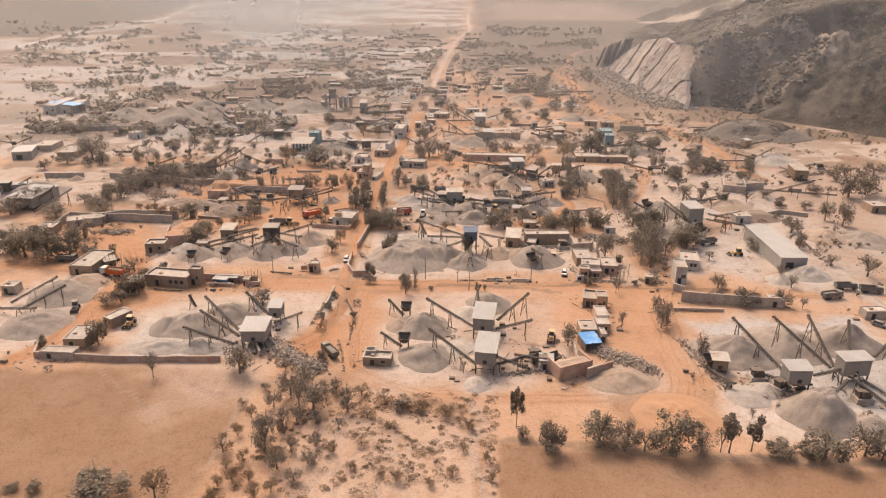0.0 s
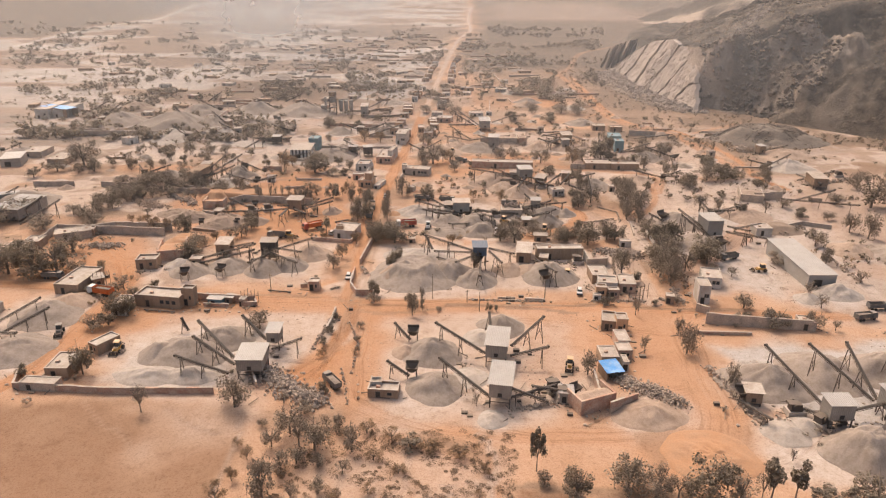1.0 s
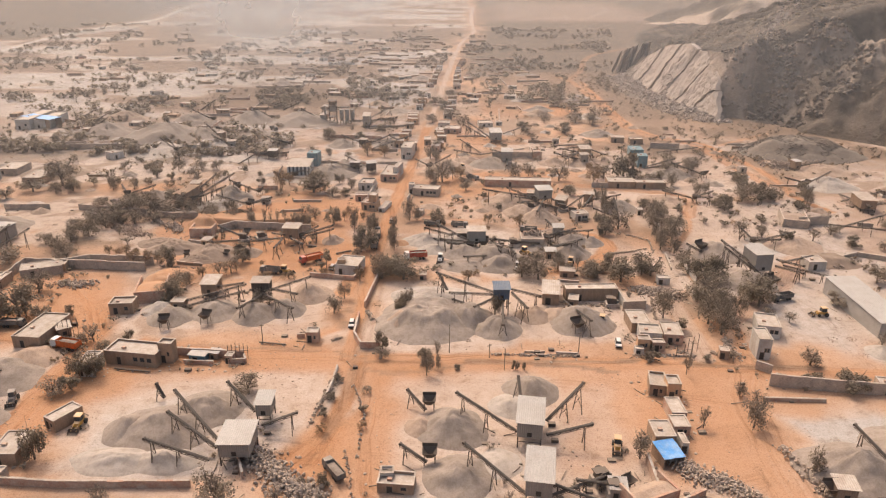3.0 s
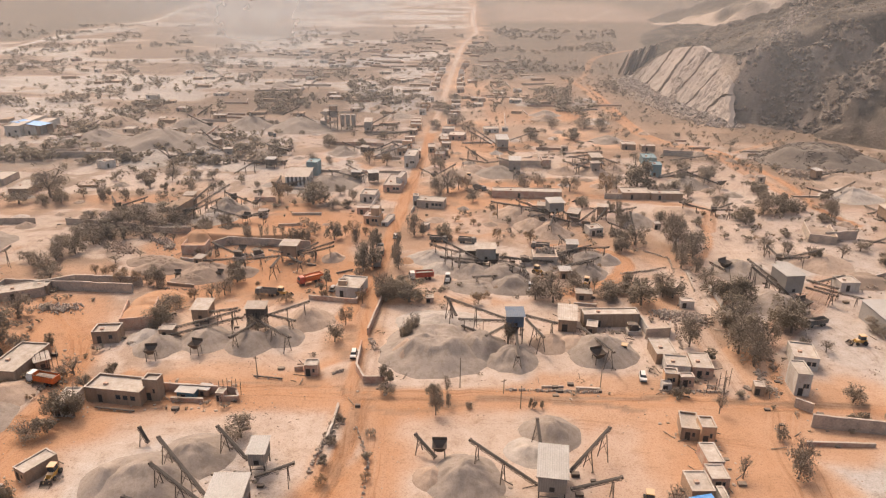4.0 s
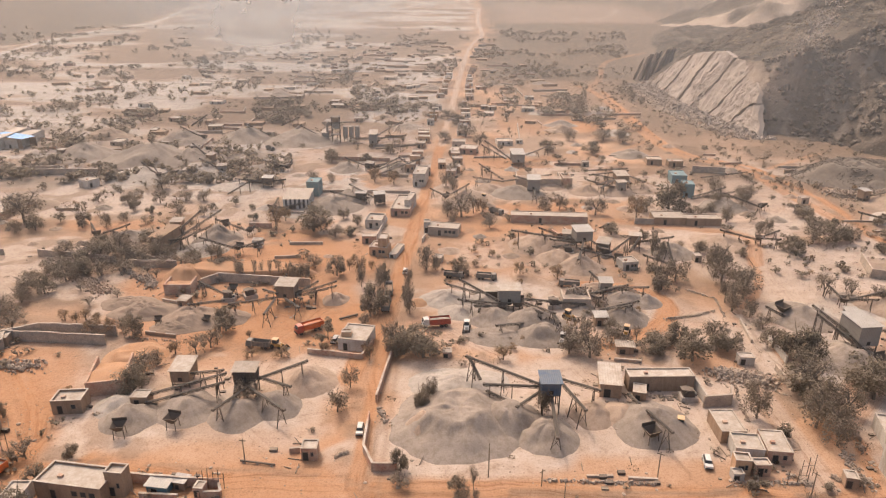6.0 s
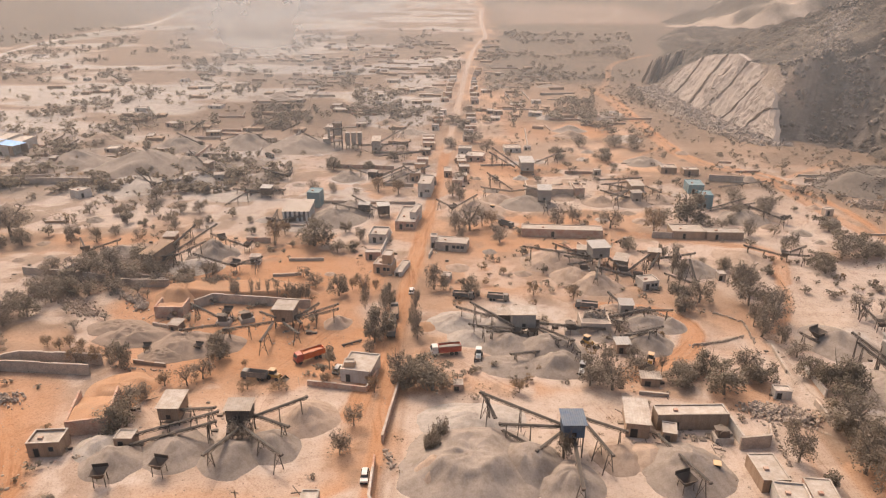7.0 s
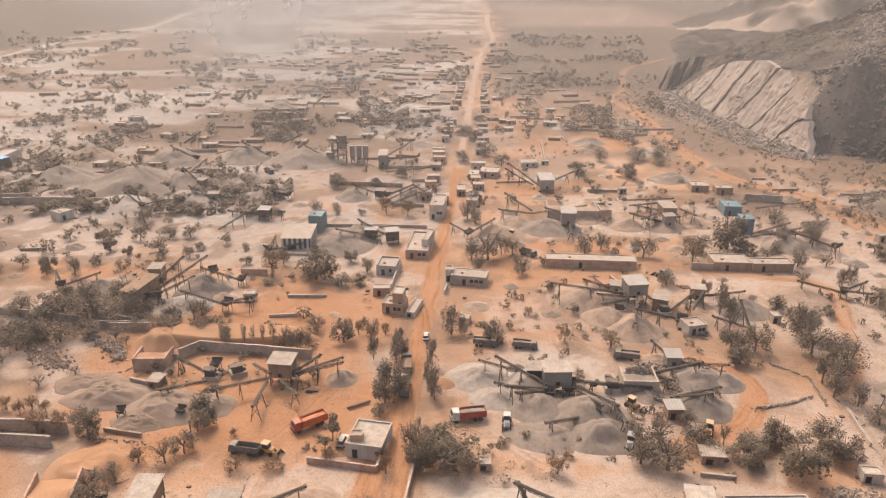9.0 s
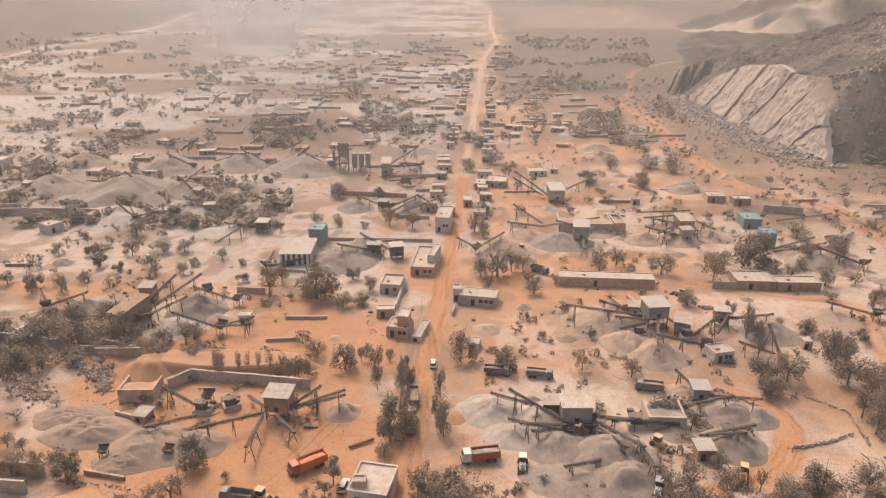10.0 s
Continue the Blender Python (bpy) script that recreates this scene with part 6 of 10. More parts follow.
def build_haze():
    for i, (y, amount) in enumerate(HAZE):
        thin = y < 600
        xs = axis([(-3000, 3000, 100)] if y > 800 or thin else [(-3000, 120, 40)])
        zs = axis([(-1, 60, 6), (60, 300, 60)])
        X, Z = np.meshgrid(xs, zs)
        nx, nz = len(xs), len(zs)
        co = np.stack([X.ravel(), np.full(X.size, float(y)) + 12 * np.sin(X.ravel() / 170 + i), Z.ravel()], 1)
        q = (np.arange(nz - 1)[:, None] * nx + np.arange(nx - 1)).ravel()
        me = bpy.data.meshes.new("dust_haze")
        me.from_pydata(co.tolist(), [], np.stack([q, q + 1, q + nx + 1, q + nx], 1).tolist())
        me.materials.append(haze_surface("airborne_dust", amount, i + 1, 0.4 if thin else 1.25))
        a = me.attributes.new("dust", "FLOAT", "POINT")
        up = np.clip((Z + 1) / 50, 0, 1)
        way = X / (y - 60)
        if thin:
            up = up * (1 - 0.5 * soft(-X, -190, -60))
        else:
            up = up * (0.28 + 0.55 * np.exp(-((way + 0.27) / 0.2) ** 2) - 0.25 * soft(way, -0.62, -0.4) - 0.12 * soft(-way, -0.25, -0.06))
        if 600 < y < 800:
            up = up * soft(X, -190, 90)
        a.data.foreach_set("value", np.clip(up, 0, 1).ravel())
        tagged(new("dust_haze", me), "thin airborne dust hanging over the valley", "haze", "", "stuff")


def build_cliff():
    """Broad smooth plates of pale rock, parted by slanting cracks, along the quarried face."""
    rr = random.Random(17)
    t = thing("cliff", pose(158, 600, 0), "pale quarried cliff of smooth tilted rock plates under a brown hill", "cliff")
    edges = [510.0]
    while edges[-1] < 726:
        edges.append(edges[-1] + rr.choice((6, 9, 13, 18, 23)) * rr.uniform(0.85, 1.15))
    for y0, y1 in zip(edges, edges[1:]):
        levels = [0.0, 1.0] if rr.random() < 0.85 else [0.0, rr.uniform(0.25, 0.75), 1.0]
        lean = rr.uniform(0.42, 0.56)
        for lo, hi in zip(levels, levels[1:]):
            k, step, gap = rr.uniform(0, 90), rr.uniform(-0.5, 0.5) * rr.choice((1, 1, 3)), rr.choice((-0.2, -0.1, 0.0, 0.06, 0.3)) if y0 > 575 else rr.choice((0.05, 0.3, 0.55))
            g = Geo()
            nu, nv = 11, 26
            for side in (0, 1):
                for j in range(nv + 1):
                    for i in range(nu + 1):
                        y = y0 + gap + (y1 - y0 - 2 * gap) * i / nu
                        foot = y + 0.5 * lean * 36
                        w = min(1, max(0, lo + (hi - lo) * j / nv + (0.04 if 0 < lo and j == 0 else 0)))
                        yy = foot - lean * 36 * w + 1.5 * noise.noise((k, w * 5, 3))
                        top = float(np.interp(yy, [506, 514, 530, 548, 592, 640, 672, 708], [0, 8, 24, 36, 41, 35, 24, 2]))
                        z = max(-2.0, top * w + 1.4 * noise.noise((yy * 0.09, w * 3, 1)) * (w > 0.9))
                        x = float(np.interp(yy, [506, 600, 700], [166, 152, 152])) - 1 + z * 0.46 + 1.7 * noise.noise((yy * 0.05, z * 0.06, 7)) + 0.8 * noise.noise((yy * 0.3 + k, z * 0.25, 9)) + 0.5 * noise.noise((yy * 0.9, z * 0.7 + k, 5)) + 1.5 * abs(noise.noise((yy * 0.16, z * 0.1 + yy * 0.06, 21))) - 0.5 * abs(noise.noise((yy * 0.3 + z * 0.2, z * 0.14, 31))) + step + side * 3
                        g.v.append((x - 158, yy - 600, z - (2 if j == 0 and lo == 0 else 0)))
            q = (nu + 1) * (nv + 1)
            for j in range(nv):
                for i in range(nu):
                    a = j * (nu + 1) + i
                    g.f.append((a, a + nu + 1, a + nu + 2, a + 1))
                    g.f.append((q + a, q + a + 1, q + a + nu + 2, q + a + nu + 1))
            ring = [i for i in range(nu + 1)] + [j * (nu + 1) + nu for j in range(1, nv + 1)] + [nv * (nu + 1) + i for i in range(nu - 1, -1, -1)] + [j * (nu + 1) for j in range(nv - 1, 0, -1)]
            for a, b in zip(ring, ring[1:] + ring[:1]):
                g.f.append((a, b, q + b, q + a))
            part("rock_plate", g, M["cliff"], t)


def build_outcrop():
    """Dark upright rock slabs standing out of the slope behind the cliff."""
    rr = random.Random(8)
    t = thing("rock_outcrop", pose(163, 735, 0), "dark upright rock slabs standing out of a scrubby slope", "outcrop")
    for i in range(11):
        k = i / 10
        tall = 7 + 8 * k + rr.uniform(-1.5, 1.5)
        m = Matrix.Translation((22 * (k - 0.5), rr.uniform(-4, 4), 15)) @ Euler((radians(rr.uniform(-8, 8)), radians(rr.uniform(14, 22)), radians(rr.uniform(-25, 25)))).to_matrix().to_4x4()
        g = Geo()
        w = rr.uniform(0.8, 1.5)
        rings = 6
        for j in range(rings + 1):
            z = -15 + (tall + 15) * j / rings
            c = (1 - 0.55 * (j / rings) ** 3)
            for sx, sy in ((-1, -1), (0, -1.15), (1, -0.9), (1.1, 0.9), (0, 1.1), (-1, 1)):
                g.v.append(tuple(m @ Vector((sx * w * c + rr.uniform(-0.35, 0.35), sy * 2.6 * c + rr.uniform(-0.5, 0.5), z + rr.uniform(-0.5, 0.5)))))
        for j in range(rings):
            for q in range(6):
                a, b = j * 6 + q, j * 6 + (q + 1) % 6
                g.f.append((a, b, b + 6, a + 6))
        g.f.append(tuple(range(rings * 6, rings * 6 + 6)))
        part("rock_slab", g, M["crag"], t)


def hill_z(x, y):
    xs, ys, Z = HILL_GRID
    return float(Z[min(len(ys) - 1, np.searchsorted(ys, y)), min(len(xs) - 1, np.searchsorted(xs, x))])


def build_crag():
    """Broken blocks standing out of the rock face on the near flank of the hill."""
    rr = random.Random(12)
    g = Geo()
    for i in range(420):
        a, r = rr.uniform(0, 6.283), rr.random() ** 0.4
        x, y = 226 + 27 * r * math.cos(a), 500 + 27 * r * math.sin(a)
        s = rr.uniform(0.6, 2.1)
        m = Matrix.Translation((x, y, hill_z(x, y) + 0.1 * s)) @ Euler((rr.uniform(-0.5, 0.5), rr.uniform(-0.3, 0.8), rr.uniform(0, 1.6))).to_matrix().to_4x4() @ Matrix.Diagonal((s * rr.uniform(0.6, 1.6), s, s * rr.uniform(0.7, 1.7), 1))
        vv, f = STONES[i % 6]
        g.add([tuple(m @ Vector(q)) for q in vv], f)
    for i in range(620):
        x, y = rr.uniform(163, 214), rr.uniform(503, 545)
        s = rr.uniform(0.5, 1.9)
        z = hill_z(x, y)
        if z < 1 or (y > 528 and x < 176):
            continue
        m = Matrix.Translation((x, y, z + 0.1 * s)) @ Euler((rr.uniform(-0.5, 0.5), rr.uniform(-0.3, 0.8), rr.uniform(0, 1.6))).to_matrix().to_4x4() @ Matrix.Diagonal((s * rr.uniform(0.6, 1.4), s, s * rr.uniform(0.8, 2.0), 1))
        vv, f = STONES[i % 6]
        g.add([tuple(m @ Vector(q)) for q in vv], f)
    whole("rock_blocks", g, M["crag"], "broken rock blocks on the craggy flank of a hill", "rocks", "stuff")
    g = Geo()
    for i in range(2600):
        y = rr.uniform(500, 715)
        d = rr.choice((rr.uniform(-17, 4), rr.uniform(-8, 6)))
        x = float(np.interp(y, [500, 528, 600, 720], [171, 162, 151, 151])) + d
        s = rr.uniform(0.35, 1.0) * rr.uniform(0.7, 1.9)
        m = Matrix.Translation((x, y, max(0, hill_z(x, y)) + 0.15 * s)) @ Euler((rr.uniform(0, 3), rr.uniform(0, 3), rr.uniform(0, 6))).to_matrix().to_4x4() @ Matrix.Diagonal((s * rr.uniform(0.8, 1.7), s, s * rr.uniform(0.5, 0.9), 1))
        vv, f = STONES[i % 6]
        g.add([tuple(m @ Vector(q)) for q in vv], f)
    for i in range(420):
        k = rr.random()
        x, y = 204 + 86 * k + rr.gauss(0, 4.5), 542 + 150 * k + rr.gauss(0, 3)
        s = rr.uniform(0.4, 1.3)
        m = Matrix.Translation((x, y, hill_z(x, y) + 0.2 * s)) @ Euler((rr.uniform(0, 3), rr.uniform(0, 3), rr.uniform(0, 6))).to_matrix().to_4x4() @ Matrix.Diagonal((s * 1.3, s, s * 0.8, 1))
        vv, f = STONES[i % 6]
        g.add([tuple(m @ Vector(q)) for q in vv], f)
    whole("scree", g, M["cliff"], "broken pale blocks fallen at the foot of the cliff", "rubble", "stuff")


build_outcrop()
build_cliff()
build_ground()
build_hill()
build_far_ridge()
build_haze()
build_crag()


# ---- things ----
wall([(-34.8, 193.7), (-34.9, 186.4), (-35.4, 181.2)], 0.9, "plaster")

# near yard, left plant
wall([(-102.4, 151.5), (-80.5, 150), (-55.8, 150.7)], 1.6, "brick")
wall([(-102.4, 151.5), (-104.4, 157.1)], 1.4, "brick")
wall([(-46.7, 153.2), (-49.1, 158.7), (-46.7, 164.3)], 1.6, "brick")
house(-94.6, 159.6, 5.4, 7.6, 2.8, 1.5, "mud", "roof", 0.15, windows=0)
house(-89.8, 170.2, 3.5, 6.6, 2.8, -29.3, "mud", "roof", 0.15, windows=1)
house(-94.8, 191.7, 3.8, 7, 3, 1.3, "plaster", "roof", 0.2, windows=0)
house(-85.2, 196.4, 13.5, 6, 3.6, -8.3, "mud", "roof", 0.45, windows=3, label="long flat-roofed plastered depot building with a pale roof")
house(-77.2, 196.1, 3.5, 2.7, 5.5, -5.7, "mud", "roof", 0.45, windows=1, label="square two-storey stair tower of a depot building")
wall([(-77.5, 198.9), (-67.5, 198), (-58.9, 197.6)], 2.2, "brick")
wall([(-73.1, 194.8), (-65.6, 194.4)], 1.0, "brick")
wall([(-62.1, 194.9), (-57.8, 195.2), (-59.5, 198.7)], 1.4, "brick")
shed(-69.9, 196.7, 4.1, 2.3, 1.8, -7.5, "teal", "pale", 0.1, label="teal steel container with a pale top in a walled yard")
shed(-66.2, 197.8, 2.3, 2, 1.8, -9.3, "mud", "pale", 0.1)
house(-61.8, 195.8, 1.8, 2.1, 2.2, -5.3, "brick", "roof", 0.1, windows=0)
poles_frame(-62.9, 197.5, 0, 6, 4.5, 1.0)
pipe_line((-88.8, 191.4), (-79.5, 190.1))
pipe_line((-57, 205.1), (-49.8, 204))
screen_house(-49.2, 160.2, 6, 7, 2.2, 5.2, 1.4, "sheet", "pale")
screen_house(-46.9, 172.6, 3.1, 4.7, 2.2, 5, 1.4, "sheet", "pale")
conveyor((-52.9, 160.6, 2.5), (-65.6, 171.6, 7.5), 1.0)
conveyor((-53.4, 159.4, 2.5), (-64.8, 165.3, 6.5), 1.0)
conveyor((-54, 156.2, 2), (-66.3, 157.1, 6), 1.0)
conveyor((-71.6, 178.7, 1), (-73.1, 179.3, 4), 1.0)
conveyor((-49, 171.8, 2.5), (-55.9, 176.6, 6.5), 1.0)
conveyor((-46.2, 167, 2.5), (-39.1, 167.8, 5), 1.0)
heap(-68.2, 168.4, 10.6, 9.5, 5, 0, "grey", 0.0, 0.2)
heap(-61, 175.3, 7.9, 7.9, 4.5, 0, "grey", 0.0, 0.2)
heap(-75.1, 168.2, 5.7, 5.7, 3.6, 0, "grey", 0.0, 0.2)
heap(-73, 157.7, 10, 4.5, 2.3, 0, "white", 0.0, 0.2)
heap(-63.1, 157.9, 8.2, 4.1, 2.9, 0, "white", 0.0, 0.2)
rubble([(-47.2, 160.6), (-41.1, 155.1), (-36.7, 150.8), (-31.1, 147.6)], 5.3, 1300, 0.5, "rock", 1.8, 32)
rubble([(-36.8, 175.9), (-33.5, 188.5)], 1.3, 80, 0.4, "rock", 0.6, 33)
truck(-29.5, 155, 126.9, "truck_grey", "grey")

# near yard, middle plant
house(-17, 151.6, 6.9, 3.8, 2.2, -4.3, "mud", "roof", 0.5, windows=1, label="roofless mud-walled yard building with rubble on top")
house(-18.9, 153.3, 2.5, 2.2, 2.6, 1.3, "plaster", "roof", 0.3, windows=0)
screen_house(9.7, 151, 4.8, 9.2, 2.6, 6, -8.6, "sheet", "pale")
screen_house(9.7, 167.9, 5.1, 8.8, 2.6, 6, -8, "sheet", "pale")
conveyor((6.6, 165.4, 3), (-5.6, 172.2, 7.5), 1.0)
conveyor((6.8, 147.5, 2.5), (-4.3, 155.9, 7), 1.0)
conveyor((-12.5, 175.1, 1.2), (-16.5, 178.3, 4), 1.0)
conveyor((-11.7, 157.6, 1.2), (-16.7, 159.2, 4), 1.0)
hopper(-11.7, 176.5, 0, 1.0)
hopper(-11, 158.6, 0, 1.0)
conveyor((13.3, 169.2, 3), (22, 177.3, 7), 1.0)
conveyor((12.8, 164.3, 3), (21.7, 164.6, 5.5), 1.0)
conveyor((8.4, 175.5, 4), (8.2, 181.2, 6), 1.0)
conveyor((11.5, 147.1, 2.5), (22.1, 152.5, 2.5), 1.0)
conveyor((19.8, 148, 1), (11.5, 148.6, 4), 1.0)
conveyor((26.6, 151.6, 1.2), (16.7, 150.2, 3.5), 1.0)
jaw_crusher(24.2, 150.5, 0)
jaw_crusher(22, 153.9, 20)
hopper(26.7, 151.8, 30, 0.8)
heap(-5.3, 154.2, 7.3, 7.3, 3.8, 0, "grey", 0.0, 0.2)
heap(-6.6, 169.9, 7.8, 7.8, 5, 0, "grey", 0.0, 0.2)
heap(-13.2, 170.1, 3.8, 3.8, 2.2, 0, "tan", 0.0, 0.2)
heap(11.7, 184.5, 6.9, 6.9, 4, 0, "grey", 0.0, 0.2)
heap(6.5, 178.2, 5.3, 5.3, 2.2, 0, "white", 0.0, 0.2)
heap(2.9, 158.9, 4.7, 4.7, 1.1, 0, "white", 0.0, 0.2)
heap(7.2, 142.3, 3.4, 3.4, 1.4, 0, "white", 0.0, 0.2)
shed(24.2, 150.3, 2.9, 3, 2.6, -5.3, "sheet", "pale", 0.2)
rubble([(12, 146.1), (23.3, 148.8)], 1.7, 120, 0.35, "rock", 0.6, 63)
loader(27.2, 164, -101.2, "yellow")

# houses by the crossing
house(41, 186, 3.7, 6.1, 3, -10.7, "mud", "roof", 0.45, windows=1)
house(43.9, 183.8, 3, 4, 4.2, -3.4, "ochre", "roof", 0.3, windows=1)
house(42.2, 175.7, 3.2, 6, 2.8, 1.4, "brick", "roof", 0.1, windows=1)
house(41.5, 170.2, 3.5, 4.2, 2.6, 1.4, "brick", "roof", 0.1, windows=1)
house(36.9, 167, 4.3, 5.6, 3, 1.4, "mud", "roof", 0.1, windows=0)
lean_roof(36.5, 160.7, 4.6, 5.2, 2.9, 13.4, "tarp", "sagging bright blue tarpaulin over a low hut")
house(40.5, 164.3, 1.3, 3.5, 2.6, 1.4, "plaster", "roof", 0.1, windows=0)
ramp_block(29.5, 148.6, 9.2, 5.8, 3.6, 24.6, "brick", "tan")
wall([(33.2, 145.4), (40.1, 149.3)], 2.8, "brick")
wall([(32.2, 160), (32, 151.3)], 2.2, "brick")
rubble([(37.8, 159.8), (41.7, 155.3), (44.6, 153.6)], 4, 600, 0.42, "rock", 1.6, 76)
rubble([(43.5, 155.3), (46.6, 152.7), (49.6, 148.6)], 4.1, 600, 0.42, "rock", 1.6, 77)
heap(41.4, 145.2, 8.3, 6.6, 2.7, 0, "tan", 0.0, 0.2)
heap(50.6, 131.1, 9.6, 8.7, 1, 0, "orange", 0.25, 0.6)

# near right plant
screen_house(80.5, 142.3, 5.2, 3.9, 2.4, 6, 1.6, "sheet", "pale")
screen_house(95.3, 146, 6.6, 3.5, 2.4, 6.5, 6, "sheet", "pale")
conveyor((80, 146, 2), (72.4, 161.3, 8.5), 1.0)
conveyor((91.5, 148, 2.5), (82.5, 161.2, 9), 1.0)
conveyor((92.6, 148.6, 2.5), (91.6, 162.1, 9), 1.0)
conveyor((98.1, 152.3, 4), (101.1, 160.6, 8.5), 1.0)
conveyor((73.4, 149.2, 1.2), (78.7, 141.6, 2), 1.0)
conveyor((85.8, 144.4, 2.5), (92.6, 145.1, 4), 1.0)
conveyor((92.2, 141.8, 3), (85.5, 135.2, 3), 1.0)
conveyor((97.4, 134.5, 1.5), (92.1, 140.4, 4.5), 1.0)
conveyor((99.9, 136.7, 1.5), (93.6, 141.4, 4.5), 1.0)
conveyor((62.8, 149.7, 1), (65.9, 140.5, 2.5), 1.0)
conveyor((103.3, 151.1, 4), (110.4, 155.3, 8), 1.0)
heap(73, 158.4, 11.5, 9.2, 5.4, 0, "grey", 0.0, 0.2)
heap(87.9, 163.2, 10.3, 10.3, 5.4, 0, "grey", 0.0, 0.2)
heap(102.7, 163.6, 11, 8.8, 7.2, 0, "grey", 0.0, 0.2)
heap(81.6, 132, 8.6, 8.6, 5.9, 0, "grey", 0.25, 0.2)
heap(90.6, 127.1, 5.4, 5.4, 3.6, 0, "grey", 0.0, 0.2)
heap(69.1, 139.3, 5.2, 5.2, 1.6, 0, "white", 0.0, 0.2)
heap(74, 141.7, 3.9, 3.9, 2, 0, "white", 0.0, 0.2)
heap(97, 142.4, 5.2, 5.2, 1.6, 0, "white", 0.0, 0.2)
screen_house(65.9, 150.3, 3.5, 3.3, 0.8, 3.4, -6.9, "mud", "roof")
jaw_crusher(73.7, 146, 0)
jaw_crusher(77.3, 141.8, 30)
hopper(63.7, 150.1, 0, 1.0)
rubble([(60.7, 165.4), (63.5, 151.4), (65.4, 141.5)], 2.4, 260, 0.45, "rock", 1.2, 106)
jaw_crusher(93.9, 137.7, 0)
rubble([(69, 144), (78.8, 139.5)], 1.9, 120, 0.4, "rock", 0.6, 108)
wall([(68.3, 188.4), (81.9, 186.1), (95.7, 184.7)], 3.2, "stone")
wall([(64.3, 182), (78.4, 181.7)], 0.9, "brick")
house(94.8, 186.6, 4.3, 4.1, 2.6, -8.2, "stone", "roof", 0.1, windows=0)
truck(114, 191.7, 14.3, "truck_grey", "grey")
truck(121.3, 198.2, 1.8, "truck_grey")
truck(127.8, 196, -8.6, "truck_grey")
car(118.2, 174, -48.5, "truck_grey", "dark dusty car parked on dusty ground")
house(119.4, 179.6, 6.3, 3.5, 2.6, 1.7, "stone", "roof", 0.1, windows=0)
wall([(68.1, 195.9), (71.1, 193.5)], 2.4, "stone")

# trees of the near ground
tree(-35.9, 116.4, 6.2, 9.8, "grey")
tree(-35.2, 136.5, 6.4, 7.7, "grey")
tree(-29.1, 131.1, 7.4, 8.3, "grey")
tree(-33.5, 143.6, 4.2, 3.5, "grey")
tree(-39, 147.2, 2.9, 2.6, "bare")
tree(-21.5, 130.7, 4.9, 6.9, "grey")
tree(-32.4, 111.4, 4.4, 5.8, "grey")
tree(-38.5, 121.8, 3.5, 5.3, "grey")
tree(-49.5, 145.6, 8.4, 8.7, "grey")
tree(-69.3, 143.1, 4, 6.8, "bare")
tree(-62.3, 102.6, 11.3, 7.1, "leafy")
tree(-52.6, 102.8, 5.2, 6.6, "dry")
tree(-44.4, 116.2, 4.1, 3.9, "dry")
tree(-40.2, 108, 3.2, 3.1, "dry")
tree(-32.4, 132.1, 5, 6.9, "bare")
tree(-28, 138.9, 2.7, 3, "bare")
tree(-19.2, 136.9, 3.9, 2.8, "dry")
tree(-9.9, 132.3, 5, 3.1, "bush")
tree(-22.4, 124.2, 3, 3.4, "bare")
tree(-37, 108.1, 2.7, 2.5, "dry")
tree(-42.4, 106.4, 2.6, 2.5, "dry")
tree(-30.8, 116.6, 3.4, 3.9, "bare")
tree(-75.8, 104.3, 3.1, 2.1, "bush")
tree(-80, 104.2, 3.1, 1.6, "bush")
tree(31.5, 120.9, 8.1, 8.2, "leafy")
tree(36.3, 119.2, 6.3, 5.2, "grey")
tree(40.2, 118.7, 5.1, 5.8, "grey")
tree(45.8, 118.5, 9.1, 10.3, "leafy")
tree(51.4, 118.3, 5.7, 5.4, "grey")
tree(57.2, 118.8, 4.8, 8.9, "slim")
tree(61.9, 119.3, 4.6, 8.3, "slim")
tree(55.5, 118.8, 3.4, 6.4, "bare")
tree(67, 118, 5.7, 3.8, "bush")
tree(75.6, 117.2, 9.2, 7.2, "leafy")
tree(84.1, 118.4, 6.8, 8.1, "grey")
tree(71.6, 118.1, 4.5, 3.7, "bush")
tree(21.3, 117.9, 6.4, 8.2, "leafy")
tree(15, 125.8, 3.1, 9.8, "slim")
tree(16, 121.8, 3, 3.2, "bush")
tree(53.4, 125.2, 2.1, 3.2, "bush")
tree(86.6, 116.9, 5.6, 4.9, "bush")
tree(37.3, 121, 4.6, 5.9, "bare")
tree(66.2, 130.1, 1.7, 2.7, "bare")
tree(-89.6, 158.1, 5.8, 9.3, "leafy")
tree(-95.6, 188.3, 6.7, 7.6, "leafy")
tree(-103.7, 157.1, 3.8, 3.2, "bush")
tree(-53.5, 182, 7.8, 5.6, "grey")
tree(-94.6, 160.9, 3.2, 2.4, "bush")
tree(-98, 180.7, 6.5, 4.1, "grey")
tree(-94.8, 182.6, 4.9, 4.9, "bush")
tree(-35, 151.3, 2.9, 2.3, "bare")
tree(-30.8, 151.4, 2.7, 4, "leafy")
tree(58, 171.6, 5.5, 8.7, "grey")
tree(60.5, 175, 4.7, 7.2, "bare")
tree(31.1, 161, 5, 7.1, "grey")
tree(86.5, 186.3, 8.2, 6.3, "leafy")
tree(97.3, 186.6, 5.6, 5.6, "grey")
tree(82.4, 197.9, 5.9, 5.2, "grey")
tree(63.9, 156.8, 3.7, 7.1, "grey")
tree(102.3, 184.9, 3.3, 3.3, "bare")
tree(4, 147.1, 1.9, 3.5, "bare")
